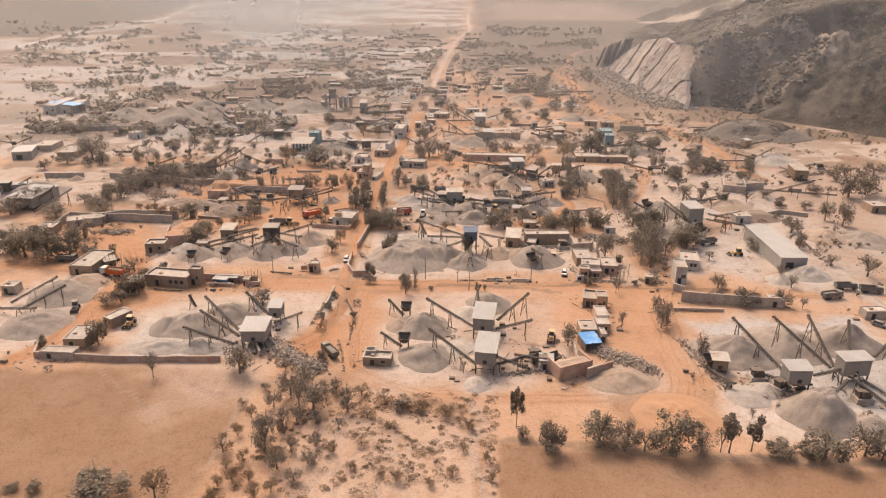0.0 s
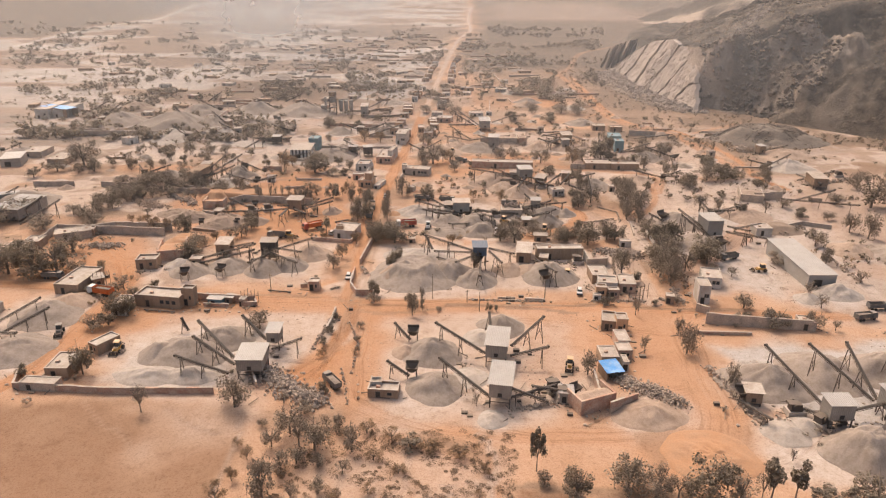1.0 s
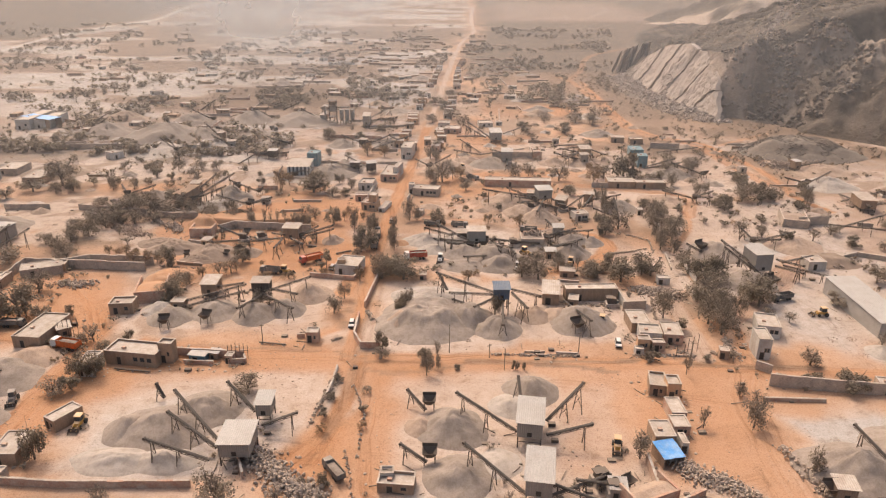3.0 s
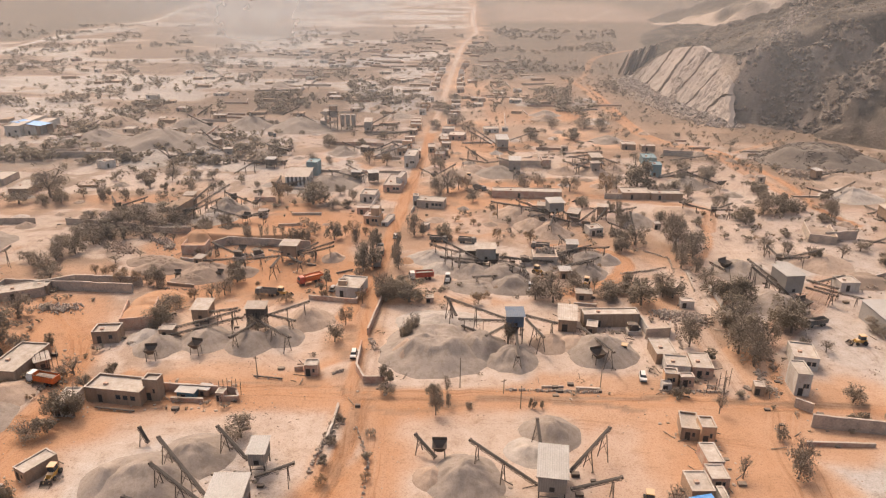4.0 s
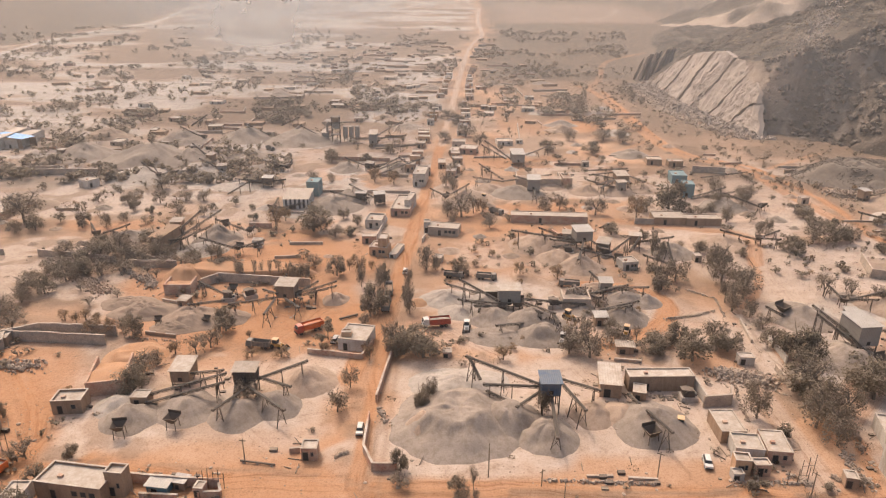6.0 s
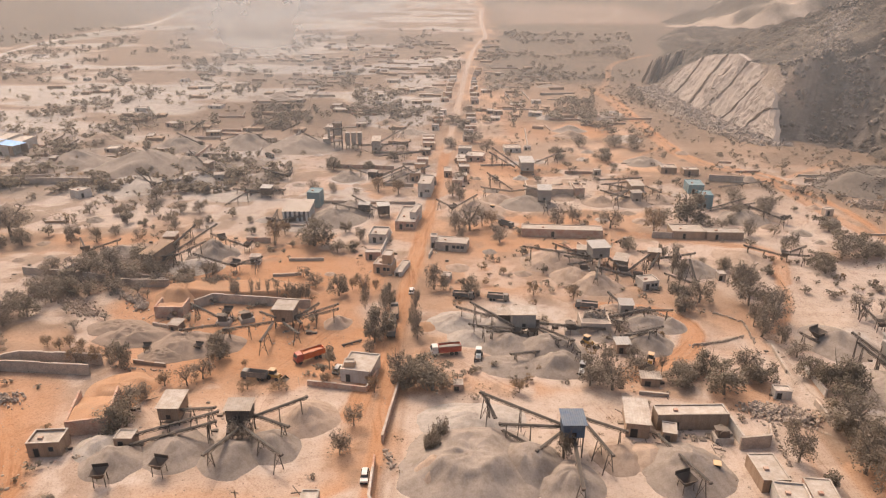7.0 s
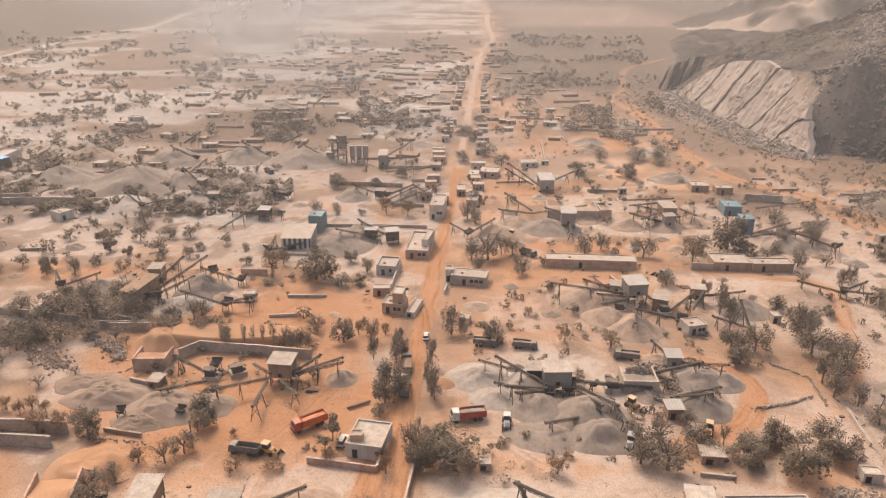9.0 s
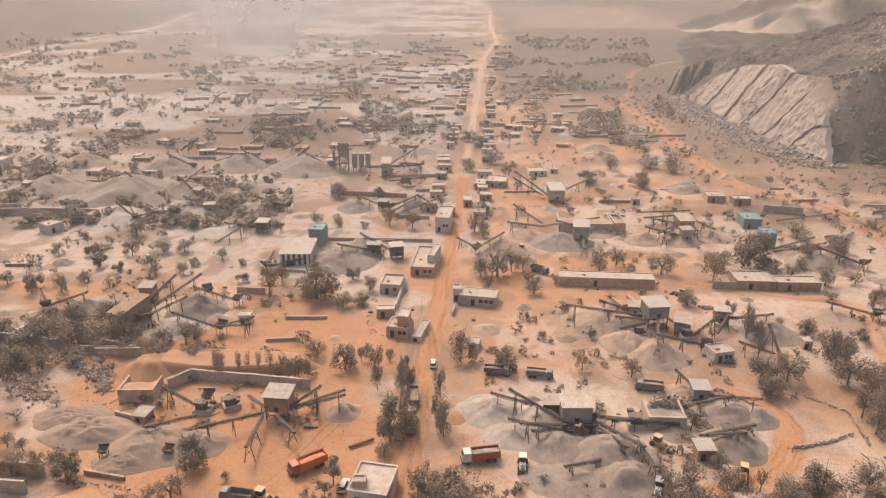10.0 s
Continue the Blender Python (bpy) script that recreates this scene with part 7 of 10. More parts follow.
tree(-24.4, 198.7, 4.2, 3.5, "grey")
tree(-13.3, 196.9, 4.2, 4.6, "leafy")
tree(-10.4, 198.3, 2.1, 6, "bare")
tree(50.2, 192.8, 3.4, 5.2, "bare")
tree(47.2, 171.3, 3.1, 5.4, "bare")

# second row, left plant
house(-100.3, 222.8, 6.5, 4.7, 3.4, 5.6, "mud", "roof", 0.45, windows=1)
ramp_block(-96.5, 234.2, 8.5, 12.5, 3.6, 13.8, "brick", "orange")
heap(-95.5, 244.4, 8.2, 8.2, 2.3, 0, "orange", 0.5, 0.2)
house(-85.2, 224.9, 3.8, 3.2, 2.6, 1.4, "mud", "roof", 0.1, windows=0)
screen_house(-78.8, 234.4, 4.4, 6.1, 1.5, 4.5, 1.4, "mud", "roof")
screen_house(-62.2, 229.2, 5, 3.6, 4.4, 7.0, 1.4, "steel", "roof")
tree(-61.4, 226.2, 5.6, 7.4, "grey")
conveyor((-60.1, 229.4, 4), (-49, 233.5, 6.5), 1.0)
conveyor((-86.9, 224.7, 1.5), (-66.4, 227.7, 6.5), 1.0)
conveyor((-83.5, 222.9, 1.5), (-66.6, 226.3, 5), 1.0)
conveyor((-60, 230.5, 4), (-51.1, 225, 5), 1.0)
conveyor((-64.4, 229, 4.2), (-63.6, 224.6, 3.5), 1.0)
conveyor((-61.4, 225.6, 4), (-65.4, 215.6, 5), 1.0)
conveyor((-61.6, 226.5, 4.2), (-50.4, 216, 5), 1.0)
conveyor((-79.3, 233.6, 2.5), (-67.8, 229.8, 6), 1.0)
heap(-74.4, 223, 7.3, 7.3, 3.8, 0, "grey", 0.0, 0.2)
heap(-62.5, 221, 6.8, 6.8, 4.5, 0, "grey", 0.0, 0.2)
heap(-54.8, 224.7, 6.4, 6.4, 4, 0, "grey", 0.0, 0.2)
heap(-49.5, 235, 7.4, 7.4, 4.5, 0, "tan", 0.0, 0.2)
heap(-85.5, 219.3, 6.5, 6.5, 3.6, 0, "grey", 0.0, 0.2)
heap(-90.2, 223.8, 5.3, 5.3, 2.7, 0, "white", 0.0, 0.2)
hopper(-84.8, 212.7, 10, 1.0)
hopper(-74.6, 215.7, -10, 1.0)
rubble([(-94.5, 220.2), (-88, 220.3)], 1.6, 60, 0.4, "rock", 0.5, 208)
house(-43.3, 207.3, 3.2, 3, 3, 1.4, "brick", "roof", 0.2, windows=1)
wall([(-47.8, 208.1), (-45.7, 208.5)], 1.2, "brick")
rubble([(-38.4, 206.7), (-36.3, 208.7)], 1.4, 60, 0.35, "rock", 0.5, 211)
wall([(-25.3, 203.2), (-30.2, 203.1), (-32.7, 208.8), (-32.9, 220.5)], 2.0, "brick")
wall([(-32, 226.5), (-31.2, 236.8), (-30.1, 248.5)], 2.0, "brick")
rubble([(-30.9, 224.1), (-29.4, 218.4)], 1.3, 60, 0.4, "rock", 0.7, 214)

# second row, middle plant
heap(-13.3, 219.4, 14.5, 14.5, 4, 0, "grey", 0.4, 0.32)
heap(-2.3, 219.7, 8, 8, 4.5, 0, "grey", 0.25, 0.2)
heap(5.6, 214.9, 7.3, 7.3, 4.5, 0, "grey", 0.0, 0.2)
heap(-20.3, 217.5, 6.1, 6.1, 4.5, 0, "tan", 0.0, 0.2)
heap(16.3, 222.9, 5.8, 5.8, 3.1, 0, "tan", 0.0, 0.2)
heap(29.3, 219.8, 9.3, 9.3, 5.4, 0, "grey", 0.0, 0.2)
heap(-13.4, 234.6, 12.7, 7.6, 2.7, 0, "white", 0.0, 0.2)
heap(22.9, 223, 5.3, 5.3, 2.7, 0, "tan", 0.0, 0.2)
screen_house(7.1, 225.0, 4.2, 4.6, 5.0, 8.0, 1.4, "bluesheet", "bluesheet")
conveyor((5.2, 226.5, 5.5), (-11.3, 233.2, 8.5), 1.0)
conveyor((5.2, 226.4, 5), (-7.4, 227, 5), 1.0)
conveyor((10.5, 228.7, 5.5), (18.1, 224.4, 5.5), 1.0)
conveyor((10.4, 227.5, 5), (13.7, 216.8, 5.5), 1.0)
conveyor((7.5, 224.8, 4), (6.6, 207.8, 5), 1.0)
conveyor((5.2, 226, 4), (-0.6, 219.1, 4.5), 1.0)
conveyor((-6.6, 228.9, 2), (0.2, 220.6, 3.5), 1.0)
conveyor((-8.3, 229.1, 5), (-10.7, 234.4, 7.5), 1.0)
conveyor((25.8, 228.4, 2), (29.6, 208.9, 6), 1.0)
tree(5.4, 222.4, 4.0, 8.6, "grey")
hopper(27.1, 213.3, 20, 1.1)
shed(22.5, 234.1, 4.8, 8.9, 3.6, -7.8, "mud", "roof", 0.3)
house(34.3, 234.6, 15.4, 3.8, 4, 2.4, "mud", "roof", 0.2, windows=0, label="long flat-roofed crusher-yard building with stained pale walls")
wall([(42.7, 234.6), (43.1, 227.1)], 3, "plaster")
wall([(42.2, 226.3), (48.9, 227.5), (50.2, 231.5)], 3, "stone")
house(28.6, 229.9, 2.9, 4, 2.6, -13.7, "mud", "roof", 0.1, windows=0)
rubble([(49.9, 240), (56.8, 239), (61.4, 236.4)], 4.9, 900, 0.55, "rock", 1.6, 240)
jaw_crusher(39.8, 229.5, 0)
rubble([(33.3, 230.5), (41.1, 229.5)], 1.4, 80, 0.35, "rock", 0.5, 242)

# second row, houses by the cross road
house(44.1, 217.4, 5.2, 7.9, 3, 1.4, "mud", "roof", 0.1, windows=1)
house(45.5, 210.1, 5.7, 5.3, 3.2, -6.5, "plaster", "roof", 0.25, windows=0)
house(51.4, 210.6, 4.9, 7.2, 3, -5.5, "brick", "roof", 0.1, windows=1)
house(42.6, 204.9, 3.1, 2.7, 3.4, -5.5, "ochre", "roof", 0.3, windows=1)
house(46.1, 204.2, 3.2, 2.2, 2.8, 1.3, "brick", "roof", 0.2, windows=1)
house(41.1, 202.8, 2.1, 2, 1.6, 1.3, "plaster", "roof", 0.2, windows=0)
poles_frame(53.7, 203.3, 10, 3, 5, 1.3)
poles_frame(50.1, 201, 5, 3, 4, 2.0)
rubble([(39.8, 201.5), (54.5, 201.1)], 1.2, 120, 0.35, "rock", 0.5, 252)
rubble([(4.1, 201), (24.6, 200.4)], 0.6, 120, 0.4, "rock", 0.5, 253)
wall([(11.8, 202.3), (17, 202.4)], 0.5, "stone")
wall([(19.8, 201.9), (25.5, 201.5)], 0.5, "stone")
house(78.7, 215.6, 5.8, 8.1, 3.4, -13.3, "plaster", "roof", 0.3, windows=2, label="long white plastered house with a dusty flat roof")
house(72, 203.3, 3.3, 6.3, 5.8, -6.3, "plaster", "roof", 0.2, windows=2, label="narrow two-storey white plastered house")
shed(111.2, 226.6, 8.6, 28.6, 4.5, 1.6, "pale", "pale", 0.8, label="large long pale sheet-roofed workshop shed")
screen_house(91.5, 254.9, 5.7, 8, 2.5, 8, 8.1, "sheet", "pale")
screen_house(95.3, 265.6, 3, 3.9, 2, 5, -5.3, "sheet", "pale")
conveyor((91.3, 252.4, 3), (81.7, 261, 9), 1.0)
conveyor((89.6, 251.7, 2.5), (82.9, 259.5, 7), 1.0)
conveyor((91.4, 248.9, 1.5), (87.6, 251.7, 5), 1.0)
conveyor((99, 257.2, 4), (102.6, 247.1, 6), 1.0)
conveyor((97.5, 254.1, 3), (102.5, 246.2, 4), 1.0)
conveyor((90.8, 248, 2), (87.5, 237.2, 4), 1.0)
conveyor((80.1, 269.7, 1), (73.5, 269.1, 4.5), 1.0)
heap(84.5, 271.8, 10.1, 10.1, 4.5, 0, "grey", 0.0, 0.2)
heap(85.5, 248.4, 10.5, 10.5, 4.5, 0, "grey", 0.0, 0.2)
heap(114.9, 280.4, 10.4, 10.4, 3.6, 0, "tan", 0.0, 0.2)
heap(114.5, 208.6, 7.7, 6.2, 4, 0, "white", 0.0, 0.2)
heap(104.1, 204.4, 4.2, 4.2, 2.2, 0, "white", 0.0, 0.2)
hopper(79.4, 271.7, 30, 1.2)
hopper(91.7, 243.2, 20, 1.2)
truck(91.7, 235.1, -161.5, "truck_grey", None, 0.0, "parked grey tanker-like tipper lorry covered in dust")
loader(98.5, 225.1, -178.6, "yellow")

# second row trees
tree(-76.9, 259.7, 7.4, 8.2, "leafy")
tree(-89.4, 230.1, 8.3, 7.9, "leafy")
tree(-89.5, 235.4, 6.8, 7.7, "grey")
tree(-38.8, 232.6, 4.2, 6.6, "grey")
tree(-40.3, 222.7, 5.3, 6.7, "grey")
tree(-24.7, 203.3, 4, 6, "leafy")
tree(-12.8, 190.8, 3.7, 7.3, "grey")
tree(-10.1, 193.6, 1.8, 4.5, "grey")
tree(-29, 247.6, 7.2, 8.9, "leafy")
tree(-22.2, 246.8, 10.2, 9.2, "leafy")
tree(-36.6, 273.2, 7.8, 10.8, "leafy")
tree(-36.1, 289.1, 4.4, 7.7, "leafy")
tree(-27.1, 270.8, 3.7, 10.7, "grey")
tree(-21.6, 223.8, 4.5, 7, "leafy")
tree(-19.8, 226.8, 4.6, 7.4, "grey")
tree(20.4, 247.9, 10.1, 8.7, "grey")
tree(15.4, 249.6, 6.1, 6.4, "grey")
tree(31.1, 252.5, 4.9, 4, "grey")
tree(36.6, 250.2, 7.5, 5.7, "leafy")
tree(46.2, 246.8, 10, 9.2, "leafy")
tree(56.9, 251.9, 7.8, 6.9, "leafy")
tree(43.7, 255.1, 4.2, 4.3, "leafy")
tree(74.2, 249.9, 9.7, 11.5, "leafy")
tree(69.6, 254.1, 7.1, 6.6, "leafy")
tree(71, 264.2, 6.5, 4.9, "grey")
tree(69.5, 234, 13.1, 8.7, "grey")
tree(64.4, 219.5, 9, 9.6, "grey")
tree(65.9, 213.2, 7.4, 9.3, "grey")
tree(73.7, 224.3, 6.6, 8.3, "grey")
tree(83.5, 235.6, 10.7, 9.6, "leafy")
tree(72.8, 283.4, 10.6, 10.6, "grey")
tree(73.4, 306.3, 7.8, 9.6, "grey")
tree(70.2, 271.5, 5, 6.8, "grey")
tree(98.3, 286.2, 6.4, 7.1, "bare")
tree(105.6, 284.3, 5.3, 6.3, "bare")
tree(113.2, 280.4, 3.5, 6.9, "leafy")
tree(52.8, 222.6, 6.5, 8.7, "grey")
tree(-91.6, 205.8, 3.6, 3.9, "leafy")
tree(-94.1, 197.7, 5, 5, "leafy")
tree(-100.6, 205.2, 5.5, 4.7, "bare")
tree(-92.1, 188.5, 5.8, 7.7, "leafy")
tree(-113.6, 218.6, 2.9, 4.6, "leafy")
tree(-104, 205.2, 2.9, 2.6, "grey")
tree(-78, 250.4, 6.1, 5.7, "grey")
tree(-80.7, 247.2, 5.4, 5.3, "bare")
tree(-119.8, 262.8, 3.5, 3.6, "dry")
tree(-118.2, 264.7, 3.5, 3.4, "dry")
tree(-114.4, 263.7, 3.1, 3.2, "dry")
tree(-123.9, 264.5, 3.1, 3.7, "dry")
tree(-88.4, 241.6, 4.4, 4.6, "grey")
tree(-86, 247, 4.5, 3.8, "dry")
tree(-47.5, 248, 3.6, 3.2, "dry")
tree(8.8, 193.7, 2, 3.1, "bush")
tree(11, 193.7, 1.5, 2.3, "bush")
tree(-5.4, 193.7, 1.8, 1.6, "bush")
tree(-37, 248.9, 3, 3.8, "dry")
tree(-35.8, 245.3, 3.6, 4.4, "dry")
tree(-1.8, 246.1, 4.5, 4.1, "dry")
tree(-58.5, 246.2, 4.5, 2.8, "dry")
tree(-66, 246, 4.5, 2.8, "dry")
tree(64, 200.8, 3.4, 2.5, "bare")
tree(57.3, 199.8, 2.7, 1.8, "bush")
tree(43.3, 198.6, 3.8, 3.3, "bush")
tree(-141.9, 215.5, 11.3, 11.1, "leafy")
tree(-133.6, 214.3, 12.4, 12.1, "leafy")
tree(-128.2, 218.5, 11.5, 11.2, "leafy")
tree(-149.6, 220.3, 9.6, 10.3, "leafy")
tree(-131.5, 234.6, 8.1, 7.9, "grey")
tree(-120.4, 216.2, 5.7, 5.6, "grey")
tree(-144.5, 228.5, 9.9, 7.7, "leafy")
tree(-145.3, 269.6, 7.3, 5.5, "grey")
tree(-142.8, 275.6, 6.3, 5.5, "grey")
tree(-135.6, 258.8, 8, 5.8, "grey")
tree(-137.5, 290.8, 8.0, 6.7, "grey")
tree(-134.3, 295.6, 6.8, 6.9, "leafy")
tree(-128.7, 295.8, 8.1, 7.4, "grey")
tree(-122.2, 298.4, 8.2, 5.5, "grey")
tree(-113.7, 296.2, 6.8, 4.1, "bare")
tree(-143.7, 295.4, 6.8, 5.5, "grey")
tree(-148.5, 290.5, 6.6, 4.6, "grey")
tree(-122, 274.1, 5.0, 3.0, "bare")
tree(-123.8, 311.2, 12, 5.1, "grey")
tree(-110.9, 303.7, 7.8, 4.6, "bare")
tree(-101.3, 301.4, 6.9, 5.7, "grey")
tree(-92.7, 301.7, 6.9, 5, "grey")
tree(-95.9, 311.9, 7.2, 5.5, "grey")
wall([(-136.4, 252.1), (-126.7, 257.4), (-105.3, 256.2)], 3, "stone")
rubble([(-128.4, 241.5), (-120.1, 237.4)], 2.9, 120, 0.5, "rock", 0.8, 369)
wall([(-122.5, 303.3), (-108.9, 303.7)], 2.2, "stone")
house(-133.6, 251.3, 4.2, 4.3, 2.6, 10.3, "mud", "roof", 0.2, windows=0)
wall([(-98, 257.1), (-89, 255.3)], 1, "mud")
screen_house(-109.9, 208.3, 3, 3.6, 0.5, 2.6, 35.5, "mud", "roof")
poles_frame(-110.5, 206.9, 10, 5, 5.5, 1.2)
loader(-105.5, 177.6, -72.5, "truck_grey")
loader(-86.1, 169, -89.7, "yellow")
car(-34.3, 215.6, -88.2)
truck(-105.8, 201.3, 165.6, "truck_orange", "grey")
house(-130.2, 188.8, 4.1, 4, 2.6, 1.8, "stone", "roof", 0.1, windows=0)
heap(-114.8, 187.7, 10.1, 10.1, 4.5, 0, "grey", 0.0, 0.2)
heap(-112.2, 168.2, 9.2, 9.2, 4, 0, "grey", 0.0, 0.2)
conveyor((-125, 179.7, 1), (-114.7, 186.6, 6), 1.0)
conveyor((-119.7, 176.2, 1), (-109.2, 180.9, 6), 1.0)
conveyor((-125.3, 175.1, 1.5), (-112.3, 170.5, 4), 1.0)
heap(-112.1, 195.9, 7, 7, 3.1, 0, "tan", 0.0, 0.2)
house(-115.3, 208, 7.5, 13.6, 3.2, -5.1, "mud", "roof", 0.3, windows=0)
truck(-126.1, 212.6, 1.9, "truck_grey", "grey")
house(-149.5, 232.9, 5.9, 7, 2.8, 2, "mud", "roof", 0.2, windows=0)
house(-146.7, 239.5, 5.5, 6.1, 2.8, 2, "mud", "roof", 0.2, windows=0)
wall([(-145.7, 240), (-146.6, 253.8), (-106.1, 251.3)], 3, "stone")
rubble([(-130.2, 240.5), (-117.3, 239.8)], 4.6, 200, 0.5, "rock", 1, 394)
house(-138, 248.6, 11.8, 6.1, 2.8, 24.3, "stone", "roof", 0.1, windows=0)
screen_house(-170.8, 272.2, 10.9, 17.1, 1, 5, -5.7, "sheet", "pale")
conveyor((-169.2, 261, 1), (-162.6, 273.8, 7), 1.0)
conveyor((-163.6, 259.1, 1), (-153.7, 270.2, 7), 1.0)
heap(-180.4, 288.1, 14.7, 14.7, 5.4, 0, "grey", 0.0, 0.2)
shed(-186.1, 286.1, 11.6, 2, 4, 23.7, "sheet", "pale", 0.5)
loader(34.7, 218.4, -105.4, "yellow")
car(36.7, 206.6, -98.7)
pole(25.7, 202.6, 6)
pole(-7.4, 201.8, 8)
pole(6.1, 193.6, 6)
pole(-56, 204.8, 6)
pole(51.5, 195.1, 8)
pole(-76.7, 251.9, 7)
pole(2.7, 199.5, 4)
house(-16.1, 247.8, 2.2, 2.5, 1.6, 1.5, "brick", "roof", 0.1, windows=0)

# third row, left yard
house(-40, 253.6, 7.6, 8.5, 3.4, -9.6, "plaster", "roof", 0.25, windows=0, label="white-roofed plastered house beside the main road")
house(-42.4, 252, 2.5, 2, 4.6, 1.8, "ochre", "roof", 0.2, windows=0)
wall([(-52.1, 248.1), (-37.7, 245.7), (-35.8, 253.9)], 1.4, "brick")
car(-45.9, 254.4, 79.7)
truck(-54, 259.9, -144.1, "truck_orange", "truck_orange", cab_paint="truck_red")
truck(-65.5, 250.7, 170.9, "truck_grey")
loader(-60.7, 250.8, -16.3, "yellow")
heap(-103.6, 270.4, 11, 6.6, 2.2, 0, "brown", 0.4, 0.4)
heap(-88.1, 266, 10.1, 8.1, 2.5, 0, "brown", 0.4, 0.4)
heap(-79, 267.2, 6.6, 5.3, 2, 0, "brown", 0.3, 0.35)
heap(-109.9, 275.3, 8.8, 5.3, 1.6, 0, "brown", 0.4, 0.4)
heap(-91.6, 260.5, 6.9, 4.1, 1.6, 0, "brown", 0.3, 0.4)
heap(-49.7, 279.4, 4.1, 4.1, 3.1, 0, "tan", 0.0, 0.2)
wall([(-93, 287.2), (-89.2, 291.8), (-74.8, 290.3), (-59.3, 288.3)], 3, "stone")
ramp_block(-98.5, 284.9, 8.2, 6.3, 3.4, 1.9, "brick", "orange")
heap(-82.9, 298.3, 24.3, 5.3, 2.6, 0, "orange", 0.8, 0.05)
heap(-101.4, 295.8, 6.5, 6.5, 3.2, 0, "orange", 0.4, 0.2)
rubble([(-107.7, 286.7), (-112.8, 294.1)], 3.2, 220, 0.45, "rock", 1.5, 435)
rubble([(-94.3, 287.2), (-92.6, 289.7)], 1.9, 80, 0.4, "rock", 1.2, 436)
screen_house(-63.9, 278, 5.4, 4.7, 2.2, 6, -5.1, "mud", "roof")
conveyor((-61.7, 276.4, 3), (-49.5, 278.6, 6.5), 1.0)
conveyor((-66.8, 274.5, 3), (-77.7, 267, 4.5), 1.0)
conveyor((-66.6, 273.5, 3), (-66.1, 260.2, 5), 1.0)
conveyor((-63.3, 272.9, 3.5), (-58, 266.4, 4), 1.0)
conveyor((-81.9, 274.4, 2), (-89.3, 267.3, 4), 1.0)
conveyor((-83.1, 278, 2.5), (-91, 280.7, 5), 1.0)
conveyor((-72.6, 283.2, 1.5), (-66.3, 275.2, 4), 1.0)
jaw_crusher(-81.7, 278.4, 0)
jaw_crusher(-75.8, 280.3, 30)
hopper(-81.5, 281.7, 0, 0.9)
hopper(-96.4, 262.1, 10, 0.7)
hopper(-83.3, 262.8, -10, 0.7)
shed(-94, 275.6, 2.8, 3.2, 1.8, -11.1, "mud", "roof", 0.2)
wall([(-101, 276.7), (-95, 274.7)], 1.2, "stone")
rubble([(-103.1, 255), (-87.1, 253.1)], 0.6, 60, 0.35, "rock", 0.4, 452)
tree(-100.3, 255.1, 6.6, 8.2, "leafy")
tree(-107.5, 256.9, 4.9, 5, "dry")
tree(-111.9, 256, 5.1, 5.4, "dry")
tree(-104.9, 258.3, 3.4, 5, "grey")
tree(-38.4, 269.1, 6, 8.6, "leafy")
tree(-43.4, 288.8, 3.2, 8.9, "grey")
tree(-82, 292, 3.3, 7.4, "grey")
tree(-84.5, 296.4, 4.8, 6.6, "grey")
tree(-77.8, 293.2, 2.2, 7.4, "bare")
tree(-76.3, 295.3, 2, 6.6, "bare")
tree(-73.2, 294.4, 2, 6.9, "bare")
tree(-70.1, 293.5, 2.2, 7.5, "bare")
tree(-65.5, 292.6, 3.6, 7.8, "grey")
tree(-63, 292.7, 3.6, 7.5, "grey")
tree(-67.9, 295.6, 2.8, 6, "bare")
tree(-61.1, 293.7, 2.8, 6, "grey")
tree(-60.7, 303.5, 5, 5.6, "grey")
tree(-52.4, 297.5, 6.8, 8.2, "leafy")
tree(-44.9, 297.7, 5.7, 7.6, "dry")
tree(-49, 301.7, 2.9, 4.6, "dry")
tree(-37.3, 286.6, 4, 9.1, "grey")
tree(-37.7, 296.6, 3.4, 6.7, "leafy")
tree(-27.8, 272.8, 2.5, 7, "grey")
tree(-28.2, 285.7, 3.4, 9.4, "grey")
tree(-29.2, 277.9, 2.8, 7.1, "grey")
tree(-25.5, 252.4, 10.2, 6.8, "leafy")
tree(-31.4, 252.5, 5.4, 7.9, "grey")
tree(-30, 257.3, 1.6, 5.3, "bare")
tree(-23.6, 302.5, 6.1, 10.2, "grey")
tree(-20.7, 302.6, 4.3, 6.2, "grey")
tree(-12.3, 298.8, 6.8, 7.6, "leafy")
tree(-48, 255.1, 4.4, 6.6, "palm")
tree(-39.1, 263.9, 3.9, 4.1, "grey")
tree(-77.7, 257.5, 2, 2.6, "bare")
tree(-69.4, 256.1, 2.2, 2.1, "dry")
tree(-49.1, 252, 3.2, 3.9, "palm")
tree(-147.6, 339.8, 5.6, 7, "grey")
tree(-144.5, 347.5, 4.7, 3.9, "grey")
tree(-134.3, 343.6, 4.3, 3.5, "bare")
tree(-129.1, 283.6, 3.8, 3.1, "bare")
tree(-110, 294.2, 4.0, 3.3, "bare")
tree(-116, 279.5, 4.7, 2.4, "bare")
tree(-115.7, 311.3, 7.7, 9.4, "grey")
tree(-111.9, 311.4, 6.1, 6.3, "grey")
tree(-103.6, 310.2, 5.5, 5.3, "grey")
tree(-97, 308.8, 5.4, 6.3, "bare")
tree(-106.3, 305.5, 7.4, 3.7, "grey")
tree(-118.9, 306.6, 7.5, 5.6, "grey")
tree(-90.4, 303.1, 4.4, 4.3, "bare")
